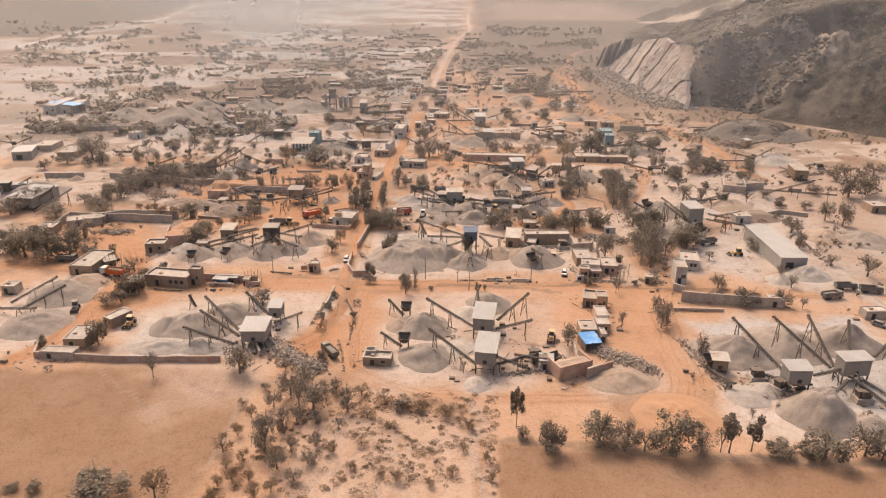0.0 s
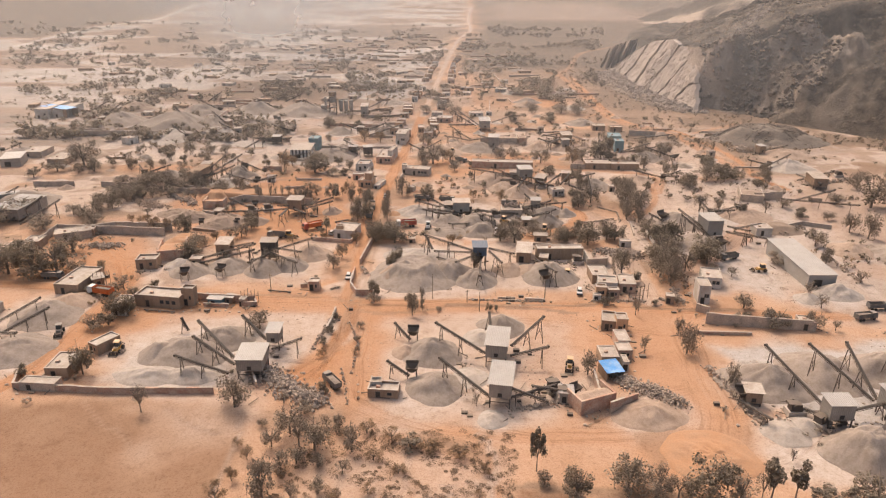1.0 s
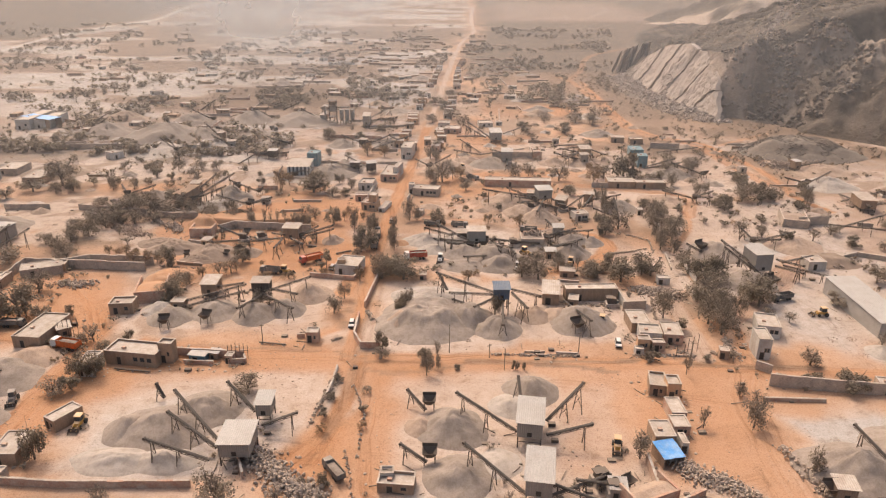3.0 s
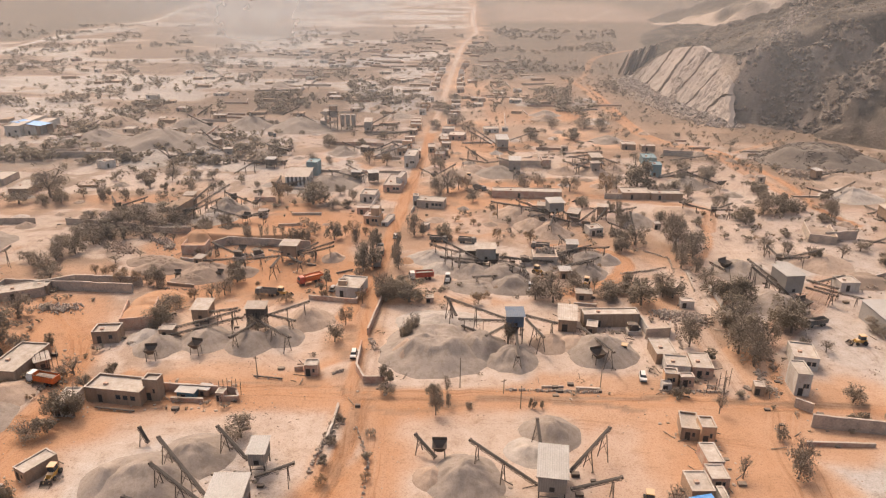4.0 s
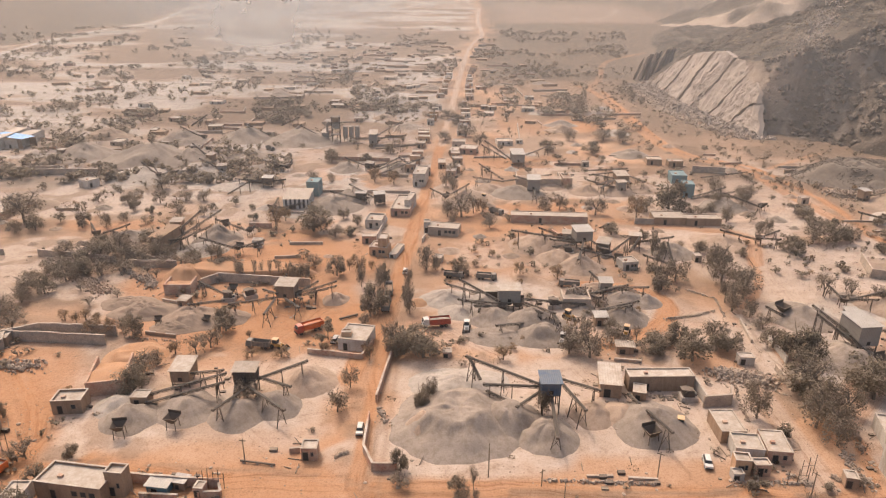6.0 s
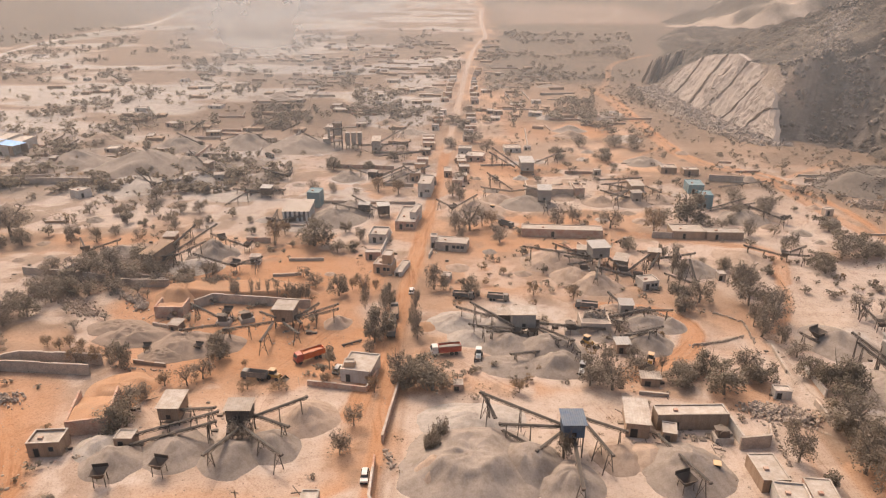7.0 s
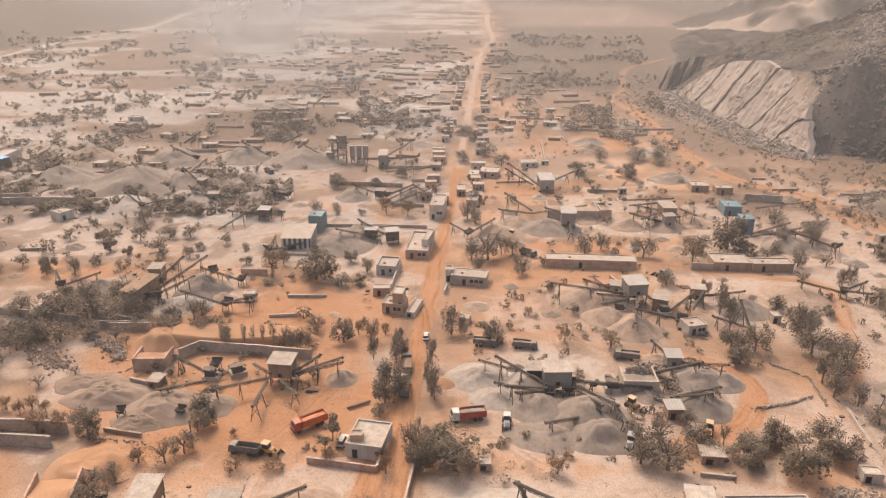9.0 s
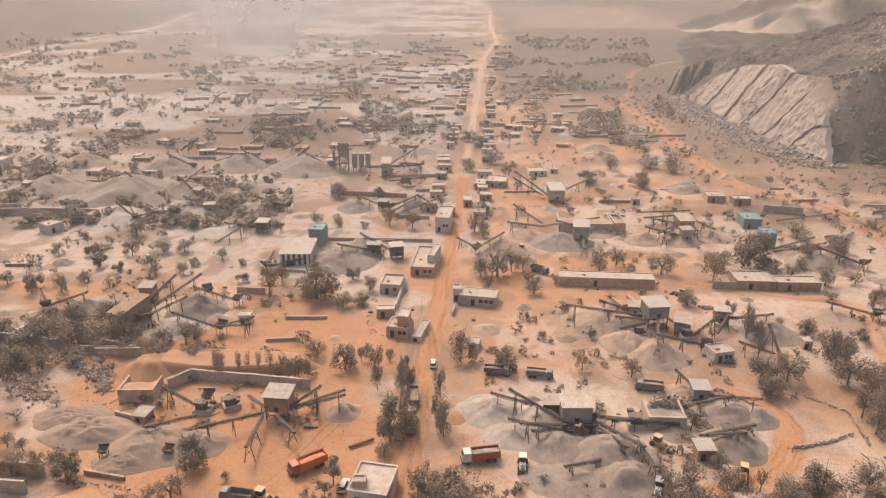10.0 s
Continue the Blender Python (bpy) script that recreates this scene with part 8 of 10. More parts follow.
tree(-87.5, 303.2, 4.4, 3.7, "bare")
wall([(-118.2, 302.2), (-106.5, 302.6)], 2.4, "stone")

# third row, left far plant
screen_house(-116.8, 320.1, 4.4, 12.2, 0.5, 6, -11.4, "mud", "mud")
heap(-100.9, 328.1, 8.6, 8.6, 6.8, 0, "grey", 0.0, 0.2)
heap(-103.7, 318.2, 9.5, 7.6, 3.1, 0, "white", 0.0, 0.2)
heap(-133.6, 329.6, 8.4, 6.7, 3.6, 0, "grey", 0.0, 0.2)
conveyor((-117.4, 319, 2), (-108.7, 334.2, 9), 1.0)
conveyor((-115.8, 317.4, 2), (-101, 334.1, 9.5), 1.0)
conveyor((-115.9, 315.7, 2), (-101.7, 323.8, 7), 1.0)
conveyor((-117.9, 318.8, 3), (-108.8, 316.9, 5), 1.0)
screen_house(-118.6, 336.4, 3.9, 4.1, 0.5, 4.5, 2, "mud", "roof")
ramp_block(-123.4, 311, 5, 4.3, 2.6, 73.1, "stone", "white")
rubble([(-138.3, 325.8), (-127.5, 320.8)], 4, 200, 0.45, "rock", 1.2, 517)
wall([(-145.6, 310.3), (-144, 316.9), (-141.6, 316.9)], 1.5, "plaster")
hopper(-101.1, 338.5, 30, 1.0)
jaw_crusher(-113.5, 311.4, 0)
wall([(-128.5, 313.4), (-123.1, 313.6)], 1.5, "brick")
rubble([(-150.4, 323.6), (-146.1, 321.9)], 2.3, 60, 0.5, "rock", 0.8, 522)

# third row, road side
house(-40.4, 317.3, 6.2, 6.1, 3.2, -10.2, "ochre", "roof", 0.3, windows=2, label="two-tone ochre plastered roadside house with a roof room")
house(-39.2, 317.5, 3.1, 5.1, 6.2, -4.3, "ochre", "roof", 0.2, windows=1)
house(-34.6, 317.2, 2.5, 10, 1.6, -12.4, "plaster", "roof", 0.1, windows=0)
house(-45.4, 327.3, 5.2, 2.9, 2.8, 1.9, "brick", "roof", 0.1, windows=0)
house(-45.2, 345.9, 6.4, 8.3, 3.4, -5.6, "plaster", "roof", 0.5, windows=1)
wall([(-42.9, 330.8), (-41.5, 351.1)], 2, "plaster")
house(-35.7, 365.7, 7.8, 18.8, 3.2, -4.9, "brick", "roof", 0.4, windows=2, label="brick roadside house with a pale roof terrace")
house(-32.9, 366.1, 2.3, 10.9, 5.5, -10.4, "plaster", "roof", 0.2, windows=1)
house(-18.3, 337.6, 11.2, 6.1, 3.2, -10.1, "stone", "roof", 0.1, windows=3, label="low roadside shop row with a pale roof")
house(-24.9, 339.3, 2.4, 3.7, 4.2, 2, "plaster", "roof", 0.3, windows=1)
wall([(-26.2, 327.7), (-25.3, 333.3)], 1.6, "plaster")
truck(-34.4, 284.9, 94.3, "truck_grey", "mud", 0.0, "parked dark lorry loaded with brown earth under roadside trees", size=0.9)
truck(-34.3, 274.5, 91.7, "truck_grey", "mud", 0.0, "parked dark lorry loaded with brown earth under roadside trees", size=0.9)
car(-30.5, 300.1, 89.9)
truck(-19.4, 263.6, -168.9, "truck_red", "white")
loader(-10.9, 262, -94.4, "cab")
loader(18.2, 269.4, -43.9, "yellow")
truck(-14.5, 296.6, -8.8, "truck_grey", "grey")
truck(-4.1, 295.6, -8.9, "truck_grey", "grey")
truck(21.5, 290.9, 169.9, "truck_grey", "grey")
truck(2.4, 360.8, -37.9, "truck_grey")
loader(-2.3, 379.5, -120.2, "yellow")
loader(44.2, 343.5, 140.1, "truck_grey")
pipe_line((-46.7, 266.4), (-41.9, 269.4), 0.5, 0.3, "low dark bank of stacked timber")

# third row, middle plant
screen_house(1.5, 275.5, 6.3, 4.3, 2.6, 6.5, 1.9, "sheet", "roof")
conveyor((-1.1, 272.8, 3.5), (-12.7, 277.7, 8), 1.0)
conveyor((-1.3, 271.4, 3.5), (-10.9, 269.1, 5.5), 1.0)
conveyor((5.2, 275.8, 3), (23.6, 274.7, 2), 1.0)
conveyor((4.9, 272.7, 3), (9.5, 261.9, 5.5), 1.0)
conveyor((6.4, 273.9, 2.5), (13.1, 262.7, 5), 1.0)
conveyor((13.4, 267.8, 2.5), (13.6, 256.1, 5.5), 1.0)
conveyor((18, 276.3, 1.5), (8, 273.4, 4), 1.0)
conveyor((28.3, 270.6, 2.5), (37.5, 269.9, 5.5), 1.0)
conveyor((27.2, 270.9, 2), (35.1, 268, 5), 1.0)
ramp_block(21.4, 278.4, 8.2, 6.9, 3.4, -1, "stone", "grey")
rubble([(18.8, 279.6), (24.0, 279.8)], 2.6, 420, 0.5, "rock", 5.2, 611, "grey quarry stones heaped on a loading ramp")
rubble([(26.8, 281.0), (29.5, 287.0), (35.0, 289.2), (41.0, 286.4)], 1.5, 260, 0.5, "rock", 1.2, 612)
rubble([(21.3, 283.9), (27.5, 283)], 2.9, 200, 0.45, "rock", 4.2, 563)
rubble([(28.4, 281.9), (30.2, 275.7), (31.7, 284.3)], 2.6, 260, 0.45, "rock", 1.5, 564)
shed(26.5, 266.4, 3.4, 3.3, 2.8, 1.8, "mud", "pale", 0.2)
jaw_crusher(34.1, 272.8, 0)
hopper(4, 272.8, 0, 1.2)
jaw_crusher(15, 276.2, 0)
heap(-2.6, 268.7, 8.3, 8.3, 4, 0, "grey", 0.0, 0.2)
heap(7.4, 265.4, 10.5, 8.4, 4.5, 0, "grey", 0.2, 0.2)
heap(-16.5, 280.5, 9, 7.2, 3.6, 0, "white", 0.0, 0.2)
heap(-5.2, 278.7, 7.6, 7.6, 3.6, 0, "white", 0.0, 0.2)
heap(9.4, 258.6, 8.9, 7.1, 3.6, 0, "grey", 0.2, 0.2)
heap(37, 281.1, 8.9, 6.2, 3.6, 0, "grey", 0.0, 0.2)
heap(34.3, 269.9, 7.1, 7.1, 4.5, 0, "grey", 0.0, 0.2)
heap(-13.1, 272.3, 6.1, 6.1, 2.2, 0, "white", 0.0, 0.2)
heap(43, 280.2, 5.1, 5.1, 3.1, 0, "grey", 0.0, 0.2)
heap(22.8, 275.4, 4.9, 4.9, 1.8, 0, "grey", 0.0, 0.2)
rubble([(28.8, 287.6), (38, 291.5), (44.7, 284.7)], 0.9, 140, 0.4, "rock", 0.6, 579)
heap(-2.9, 258.2, 10, 6, 1.1, 0, "grey", 0.4, 0.2)
rubble([(45.8, 269.4), (53.9, 271.5), (61.4, 274.7)], 0.7, 120, 0.4, "rock", 0.6, 581)
rubble([(57.2, 289.7), (64.4, 283.1), (63, 270.8)], 0.7, 120, 0.35, "rock", 0.5, 582)
heap(-24.8, 278.1, 3.3, 3.3, 1.4, 0, "orange", 0.0, 0.2)

# third row, right plant
screen_house(30.8, 324.4, 5.9, 6, 3.5, 7, 8.8, "sheet", "pale")
conveyor((29.2, 322.8, 3.5), (5.6, 321.3, 7.5), 1.0)
conveyor((29.1, 322, 3), (19, 319.5, 5), 1.0)
conveyor((31.2, 321.9, 4), (25.8, 301.2, 5), 1.0)
conveyor((33.9, 322.9, 3.5), (36.6, 315.7, 3), 1.0)
conveyor((39.9, 316, 2), (46.2, 318.5, 6), 1.0)
conveyor((27.8, 320.3, 3), (19.6, 314.8, 4), 1.0)
heap(15.8, 325.6, 11.3, 10.2, 5.4, 0, "tan", 0.0, 0.2)
heap(27.2, 307, 8.8, 8, 5, 0, "tan", 0.0, 0.2)
heap(21.1, 312.8, 7.6, 7.6, 4.5, 0, "tan", 0.0, 0.2)
heap(21.6, 322.4, 9.5, 9.5, 4.5, 0, "tan", 0.0, 0.2)
screen_house(37.9, 320.5, 4, 5.7, 1.5, 4, -22.5, "mud", "roof")
house(43.1, 306.5, 5.5, 4.9, 3, 13.9, "plaster", "roof", 0.2, windows=2)
heap(61.7, 320.4, 7.8, 7.8, 4.5, 0, "grey", 0.0, 0.2)
conveyor((57.8, 302.7, 1.5), (57.4, 312, 7), 1.0)
conveyor((57.9, 307.8, 1), (48.8, 308.1, 4), 1.0)
ramp_block(25, 335.4, 5.8, 5.6, 2.5, 20.9, "brick", "orange")
rubble([(47.8, 335.8), (53.9, 334.1)], 2.4, 120, 0.4, "rock", 0.8, 602)
conveyor((46.4, 317.2, 1.5), (50.7, 322.3, 5), 1.0)
jaw_crusher(25.2, 317.6, 0)
jaw_crusher(38, 316.4, 0)
tree(18.6, 296.4, 4.7, 5.4, "dry")
tree(49.6, 295.6, 7.5, 7.9, "leafy")
tree(56.1, 295.8, 7.5, 9.3, "grey")
tree(49.9, 289.5, 6.7, 7.1, "grey")
tree(54.2, 317, 5.2, 12, "grey")
tree(71.6, 320.1, 6.2, 5.4, "leafy")
tree(71.5, 305.6, 5.2, 9, "grey")
tree(70.4, 295, 8.8, 9.1, "grey")
tree(73.3, 290.2, 6.7, 8.4, "grey")
tree(66.3, 274.8, 6.1, 9.1, "grey")
tree(66.5, 281, 5.1, 8.1, "grey")
tree(20.6, 255.7, 6.4, 6.9, "grey")
tree(27.7, 255.9, 5.6, 6.5, "grey")
tree(39.4, 254.5, 7.8, 5, "leafy")
tree(46.2, 256.5, 7.3, 6.9, "leafy")
tree(54.9, 256.8, 7.8, 7, "grey")
tree(54, 252.2, 5, 6.5, "leafy")
tree(75.2, 305.8, 5.2, 7.5, "grey")
tree(52.6, 305, 4.4, 7.6, "bare")
tree(54.3, 330.5, 3.3, 6.7, "leafy")
tree(44.9, 316.7, 3.7, 3.2, "bare")
tree(16.9, 254, 5.4, 6.4, "grey")
tree(47.9, 289.4, 5.3, 4.3, "bush")
tree(28.3, 262.5, 4.5, 4.7, "grey")
tree(29.8, 254.5, 4.3, 3.9, "grey")
tree(34.2, 256.1, 3.3, 5, "bare")
tree(74.3, 314.5, 4.6, 4.6, "grey")
house(68.3, 313.1, 2.2, 3.1, 2.4, 1.9, "stone", "roof", 0.1, windows=0)
wall([(71.4, 309.9), (72.4, 298.9)], 1.6, "plaster")

# fourth row
shed(-79.7, 368.1, 10.2, 13.8, 5.2, 2, "striped", "roof", 0.4, label="striped sheet-clad mill shed with a pale flat roof")
house(-76.3, 385.3, 5.2, 7.2, 6.5, -4.5, "teal", "teal", 0.1, windows=0, label="small teal sheet-clad tower shed")
wall([(-93.3, 341.6), (-84.3, 341.1)], 2, "brick")
wall([(-87.2, 357.7), (-75.2, 356.3)], 1.6, "plaster")
wall([(-77.8, 388.2), (-34.5, 387.9)], 1.2, "stone")
heap(-65.7, 366.7, 13.6, 10.9, 5.4, 0, "grey", 0.0, 0.2)
heap(-59.4, 377.5, 10.1, 10.1, 5.4, 0, "grey", 0.0, 0.2)
heap(-76.3, 361.4, 9.5, 9.5, 1.8, 0, "white", 0.0, 0.2)
heap(-68.6, 426.9, 8.2, 8.2, 4.5, 0, "grey", 0.0, 0.2)
heap(-42.2, 426.4, 7.2, 7.2, 4.5, 0, "grey", 0.0, 0.2)
heap(-8.7, 382, 12.3, 9.8, 4.5, 0, "tan", 0.0, 0.2)
heap(12.5, 388.4, 12.5, 10, 4.5, 0, "grey", 0.0, 0.2)
heap(0.4, 393.9, 8.5, 8.5, 3.6, 0, "tan", 0.0, 0.2)
conveyor((7.5, 401.3, 2), (-6.2, 394, 6), 1.0)
conveyor((7.8, 404.6, 2), (-3.1, 409.2, 8), 1.0)
conveyor((7.3, 399.9, 2.5), (29.9, 406.3, 4), 1.0)
screen_house(20.2, 389.7, 5.3, 6.9, 2.5, 7, -4.6, "sheet", "pale")
conveyor((20.7, 396.2, 4), (12.1, 396.6, 6), 1.0)
heap(29.3, 401.2, 7.9, 7.9, 2.7, 0, "tan", 0.0, 0.2)
conveyor((20.8, 389.7, 3), (19.1, 372.8, 4), 1.0)
house(22.6, 352.4, 29.9, 5.4, 3, -3.1, "brick", "roof", 0.15, windows=0, label="long low brick wall building with a pale flat roof")
house(69.3, 353.2, 12.1, 8.2, 3, -2.1, "mud", "roof", 0.2, windows=0)
house(82.3, 351.1, 13.4, 5.3, 3, 0.1, "mud", "roof", 0.2, windows=0)
wall([(55.9, 350.1), (63.6, 349.5)], 2.4, "stone")
house(90, 410.7, 6.8, 9.1, 4, -3.6, "teal", "teal", 0.1, windows=0, label="teal sheet-clad plant shed")
house(87.6, 388.2, 4.7, 6.7, 6, -5.2, "teal", "teal", 0.1, windows=0, label="tall teal sheet-clad plant tower")
wall([(102.5, 427.9), (117.5, 424.7)], 3, "stone")
house(87.2, 443, 7.6, 7, 3, -4.1, "mud", "roof", 0.2, windows=0)
house(96.8, 438.7, 7.3, 4.9, 3, 2.1, "mud", "roof", 0.2, windows=0)
rubble([(93.9, 385.6), (112.5, 386.3)], 3.3, 200, 0.6, "rock", 1.2, 665)
conveyor((86.8, 378.8, 1.5), (105.3, 381.3, 4), 1.0)
conveyor((88, 381.6, 1.5), (102.5, 384.3, 5), 1.0)
conveyor((102.5, 414.2, 1), (125, 417.6, 3), 1.0)
heap(98, 372.5, 9.8, 9.8, 4.5, 0, "grey", 0.0, 0.2)
heap(82.3, 331.4, 9.9, 9.9, 2.7, 0, "tan", 0.0, 0.2)
conveyor((59, 400.7, 4), (49, 404.1, 5), 1.0)
conveyor((63.3, 404.2, 4), (47.9, 387, 5), 1.0)
conveyor((63.3, 404.2, 4), (63.1, 390, 5), 1.0)
conveyor((59, 400.7, 4), (48.7, 382.4, 5), 1.0)
conveyor((65.9, 405.6, 4), (69.9, 392, 5), 1.0)
conveyor((48.5, 409.9, 3), (64.8, 403.5, 7), 1.0)
conveyor((47.1, 413.9, 4), (66, 410.7, 6), 1.0)
screen_house(60.8, 399.6, 5.3, 7.9, 3, 6.5, 2.1, "mud", "roof")
heap(57.3, 393, 8.5, 8.5, 4, 0, "tan", 0.0, 0.2)
heap(71.1, 396.5, 7.3, 7.3, 3.6, 0, "tan", 0.0, 0.2)
heap(44.6, 392.5, 7.6, 7.6, 3.6, 0, "tan", 0.0, 0.2)
ramp_block(23.9, 405.3, 20.3, 12.9, 4, -1.6, "stone", "tan")
ramp_block(36.8, 405, 4.3, 10.1, 4, 2.1, "brick", "tan")
tree(-67.9, 338.4, 14.5, 11.6, "leafy")
tree(-58.6, 332.2, 7.4, 5.2, "grey")
tree(-58.8, 352.7, 5.1, 5.9, "leafy")
tree(-82.9, 341.2, 7, 9.6, "dry")
tree(-81.1, 349.7, 5.5, 6.2, "dry")
tree(-52.2, 344.3, 5.3, 6.1, "grey")
tree(-53.4, 334.2, 5.1, 4.2, "bush")
tree(-11.8, 356.6, 12.2, 11.2, "grey")
tree(-17.4, 356.4, 6.3, 8.2, "grey")
tree(-6.9, 361.4, 5.7, 7.6, "dry")
tree(-3.1, 361.6, 6.4, 6.4, "dry")
tree(-15.1, 343.5, 4.2, 7.9, "grey")
tree(-1, 344, 6.3, 6.1, "grey")
tree(-72, 359.2, 4.5, 3.8, "bush")
tree(74.5, 369.1, 14.7, 16, "leafy")
tree(42.5, 360.3, 9.7, 8.6, "grey")
tree(57.7, 354.5, 8.4, 10.9, "dry")
tree(92.8, 353.5, 7.2, 7.2, "grey")
tree(84.9, 359.9, 6.3, 4.8, "grey")
tree(107.1, 375.3, 8.7, 8.5, "grey")
tree(99.4, 337.5, 4.1, 7.4, "grey")
tree(78.4, 364.4, 7.6, 6.4, "bush")
tree(103.2, 397.6, 10.7, 6.2, "grey")
tree(44.2, 337.5, 6.8, 5.8, "leafy")
tree(59, 463.8, 11.7, 8.6, "leafy")
tree(71.9, 494.7, 14.4, 8.2, "grey")
tree(81.9, 489.7, 11.4, 9.2, "grey")
tree(51.7, 493.9, 8.6, 8.2, "grey")
tree(-41.7, 301.9, 2.9, 3.7, "dry")
tree(-1.4, 315.1, 3.7, 2.6, "dry")
tree(6.9, 299.4, 3.4, 4.6, "dry")
tree(22.4, 362.5, 7.6, 8.7, "grey")
tree(29.1, 367.6, 5.8, 7.7, "grey")
tree(57.3, 317.1, 4.6, 6.3, "grey")
tree(99.6, 380.3, 6, 4.7, "grey")
tree(66.2, 323.9, 3.8, 3.2, "bare")

# fifth row
heap(-170.5, 437.6, 30, 24, 11.7, 0, "grey", 0.0, 0.2)
heap(-149.7, 442.6, 15.2, 15.2, 7.2, 0, "grey", 0.0, 0.2)
heap(-209.9, 449.2, 19.5, 15.6, 8.1, 0, "grey", 0.0, 0.2)
heap(-137.5, 416.9, 14, 12.6, 6.3, 0, "white", 0.0, 0.2)
heap(-163.2, 411, 20.7, 16.5, 5.4, 0, "white", 0.0, 0.2)
heap(-136.5, 492.3, 17.4, 13.9, 8.1, 0, "grey", 0.0, 0.2)
heap(-103.4, 488, 22.9, 18.3, 8.1, 0, "grey", 0.0, 0.2)
heap(-108.9, 423.9, 9.5, 9.5, 3.6, 0, "grey", 0.0, 0.2)
heap(-171.9, 485.4, 17.2, 13.7, 7.2, 0, "grey", 0.0, 0.2)
heap(-114.3, 396, 13, 7.8, 1.8, 0, "white", 0.0, 0.2)
heap(-220.2, 494.8, 14.7, 11.8, 6.3, 0, "brown", 0.0, 0.2)
wall([(-226.2, 410.8), (-194.9, 413.4), (-156.6, 411.9)], 3, "stone")
wall([(-161.2, 411.8), (-135.9, 412.7), (-135.6, 421.4)], 3, "plaster")
house(-181.3, 394.6, 6.1, 6.5, 3.5, 60.5, "plaster", "roof", 0.2, windows=0)
wall([(-229.6, 415.8), (-207.6, 418.8)], 3, "stone")
conveyor((-246.2, 478.8, 1), (-235.1, 484.1, 7), 1.0)
conveyor((-231.8, 468.9, 1), (-221.8, 473.3, 7), 1.0)
conveyor((-153.4, 499.4, 1), (-132.1, 490, 8), 1.0)
conveyor((-124.1, 525.7, 1), (-110.5, 516.5, 8), 1.0)
conveyor((-180.6, 523.5, 1), (-167.6, 516.7, 9), 1.0)
rubble([(-156.5, 446.7), (-141.7, 456.3)], 6.2, 200, 0.8, "rock", 1.5, 741)
rubble([(-163, 470), (-142.2, 465.8)], 4.4, 150, 0.8, "rock", 1.5, 742)
jaw_crusher(-147.2, 442.7, 0)
jaw_crusher(-148.6, 460.7, 0)
truck(-116.1, 464.8, -45.3, "truck_grey")
loader(-149.5, 456, -46.1, "truck_grey")
batch_plant(-82.9, 485.5, 5)
screen_house(-61, 479.6, 4.1, 11.1, 2, 7, 2.2, "sheet", "roof")
conveyor((-60.4, 489.4, 3), (-47, 505.8, 8), 1.0)
conveyor((-57, 484, 3), (-42.6, 478.6, 6), 1.0)
house(-30.5, 405.2, 5.6, 14.5, 6, -4.7, "plaster", "roof", 0.3, windows=2)
wall([(-50.7, 415), (-36.8, 413.4)], 1.4, "stone")
wall([(-111, 399.4), (-99, 404.4), (-93.9, 401.9)], 2, "brick")
conveyor((-113.7, 381.4, 1), (-104.2, 386.1, 6), 1.0)
wall([(-78.9, 445.2), (-48.2, 442.1)], 2, "brick")
conveyor((-50.6, 414.2, 1.5), (-30.3, 427.6, 6), 1.0)
conveyor((-32.4, 420.7, 2), (-42.2, 427.1, 6), 1.0)
conveyor((-57.7, 462, 2), (-31.1, 462.1, 5), 1.0)
conveyor((-40.5, 440.2, 2), (-52.1, 407.3, 5), 1.0)
house(-27.2, 420, 1.4, 7.5, 4, 2.1, "brick", "roof", 0.2, windows=0)
house(-16.3, 417.8, 4.6, 7.3, 3, -6.9, "brick", "roof", 0.2, windows=1)
house(-7.3, 464.2, 9.2, 9.6, 3, -9.7, "brick", "roof", 0.2, windows=1)
house(-14.9, 459.6, 4.7, 9.4, 3, -9.2, "mud", "roof", 0.2, windows=1)
conveyor((14.2, 442.2, 2), (1.4, 457.3, 8), 1.0)
conveyor((11.7, 442.1, 2), (-0.6, 447.7, 8), 1.0)
screen_house(17.2, 440.7, 6.1, 11.2, 2, 6, 2.1, "sheet", "pale")
conveyor((22.3, 447.8, 3), (35.5, 459.7, 5), 1.0)
house(-21.3, 433.6, 3.8, 8.1, 3, 2.1, "mud", "roof", 0.2, windows=1)

# right and left flanks
heap(164.8, 355.9, 13.1, 11.8, 5.4, 0, "white", 0.0, 0.2)
heap(180.4, 420.4, 32, 24, 6.8, 0, "spoil", 0.5, 0.45)
SPOIL_STONES = random.Random(77)
g = Geo()
for i in range(2400):
    a, r = SPOIL_STONES.uniform(0, 6.283), SPOIL_STONES.uniform(0.25, 1.08)
    x, y = 180.4 + 32 * r * math.cos(a), 420.4 + 24 * r * math.sin(a)
    s = SPOIL_STONES.uniform(0.25, 0.6)
    z = 6.8 * min(1, max(0, (1 - r) / 0.5)) ** 1.22
    vv, f = STONES[i % 6]
    g.add([(x + s * p, y + s * q, z + 0.15 + s * 0.9 * w) for p, q, w in vv], f)
whole("spoil_stones", g, M["spoil"], "broken brown stones over a quarry spoil tip", "stones", "stuff")
rubble([(153.4, 391.9), (162.7, 386.1), (178.8, 392.7)], 7.7, 700, 0.7, "rock", 3.0, 772)
heap(174.1, 379.8, 14.9, 14.9, 4.5, 0, "tan", 0.0, 0.2)
wall([(126.4, 301.5), (139.3, 303.7)], 3.4, "stone")
conveyor((136.5, 297.9, 2), (161, 284, 4), 1.0)
conveyor((137.2, 293.7, 2), (159.9, 301.7, 5), 1.0)
conveyor((157.9, 330.2, 1), (174, 331.5, 5), 1.0)
conveyor((162.5, 340.8, 1), (161, 314.5, 4), 1.0)
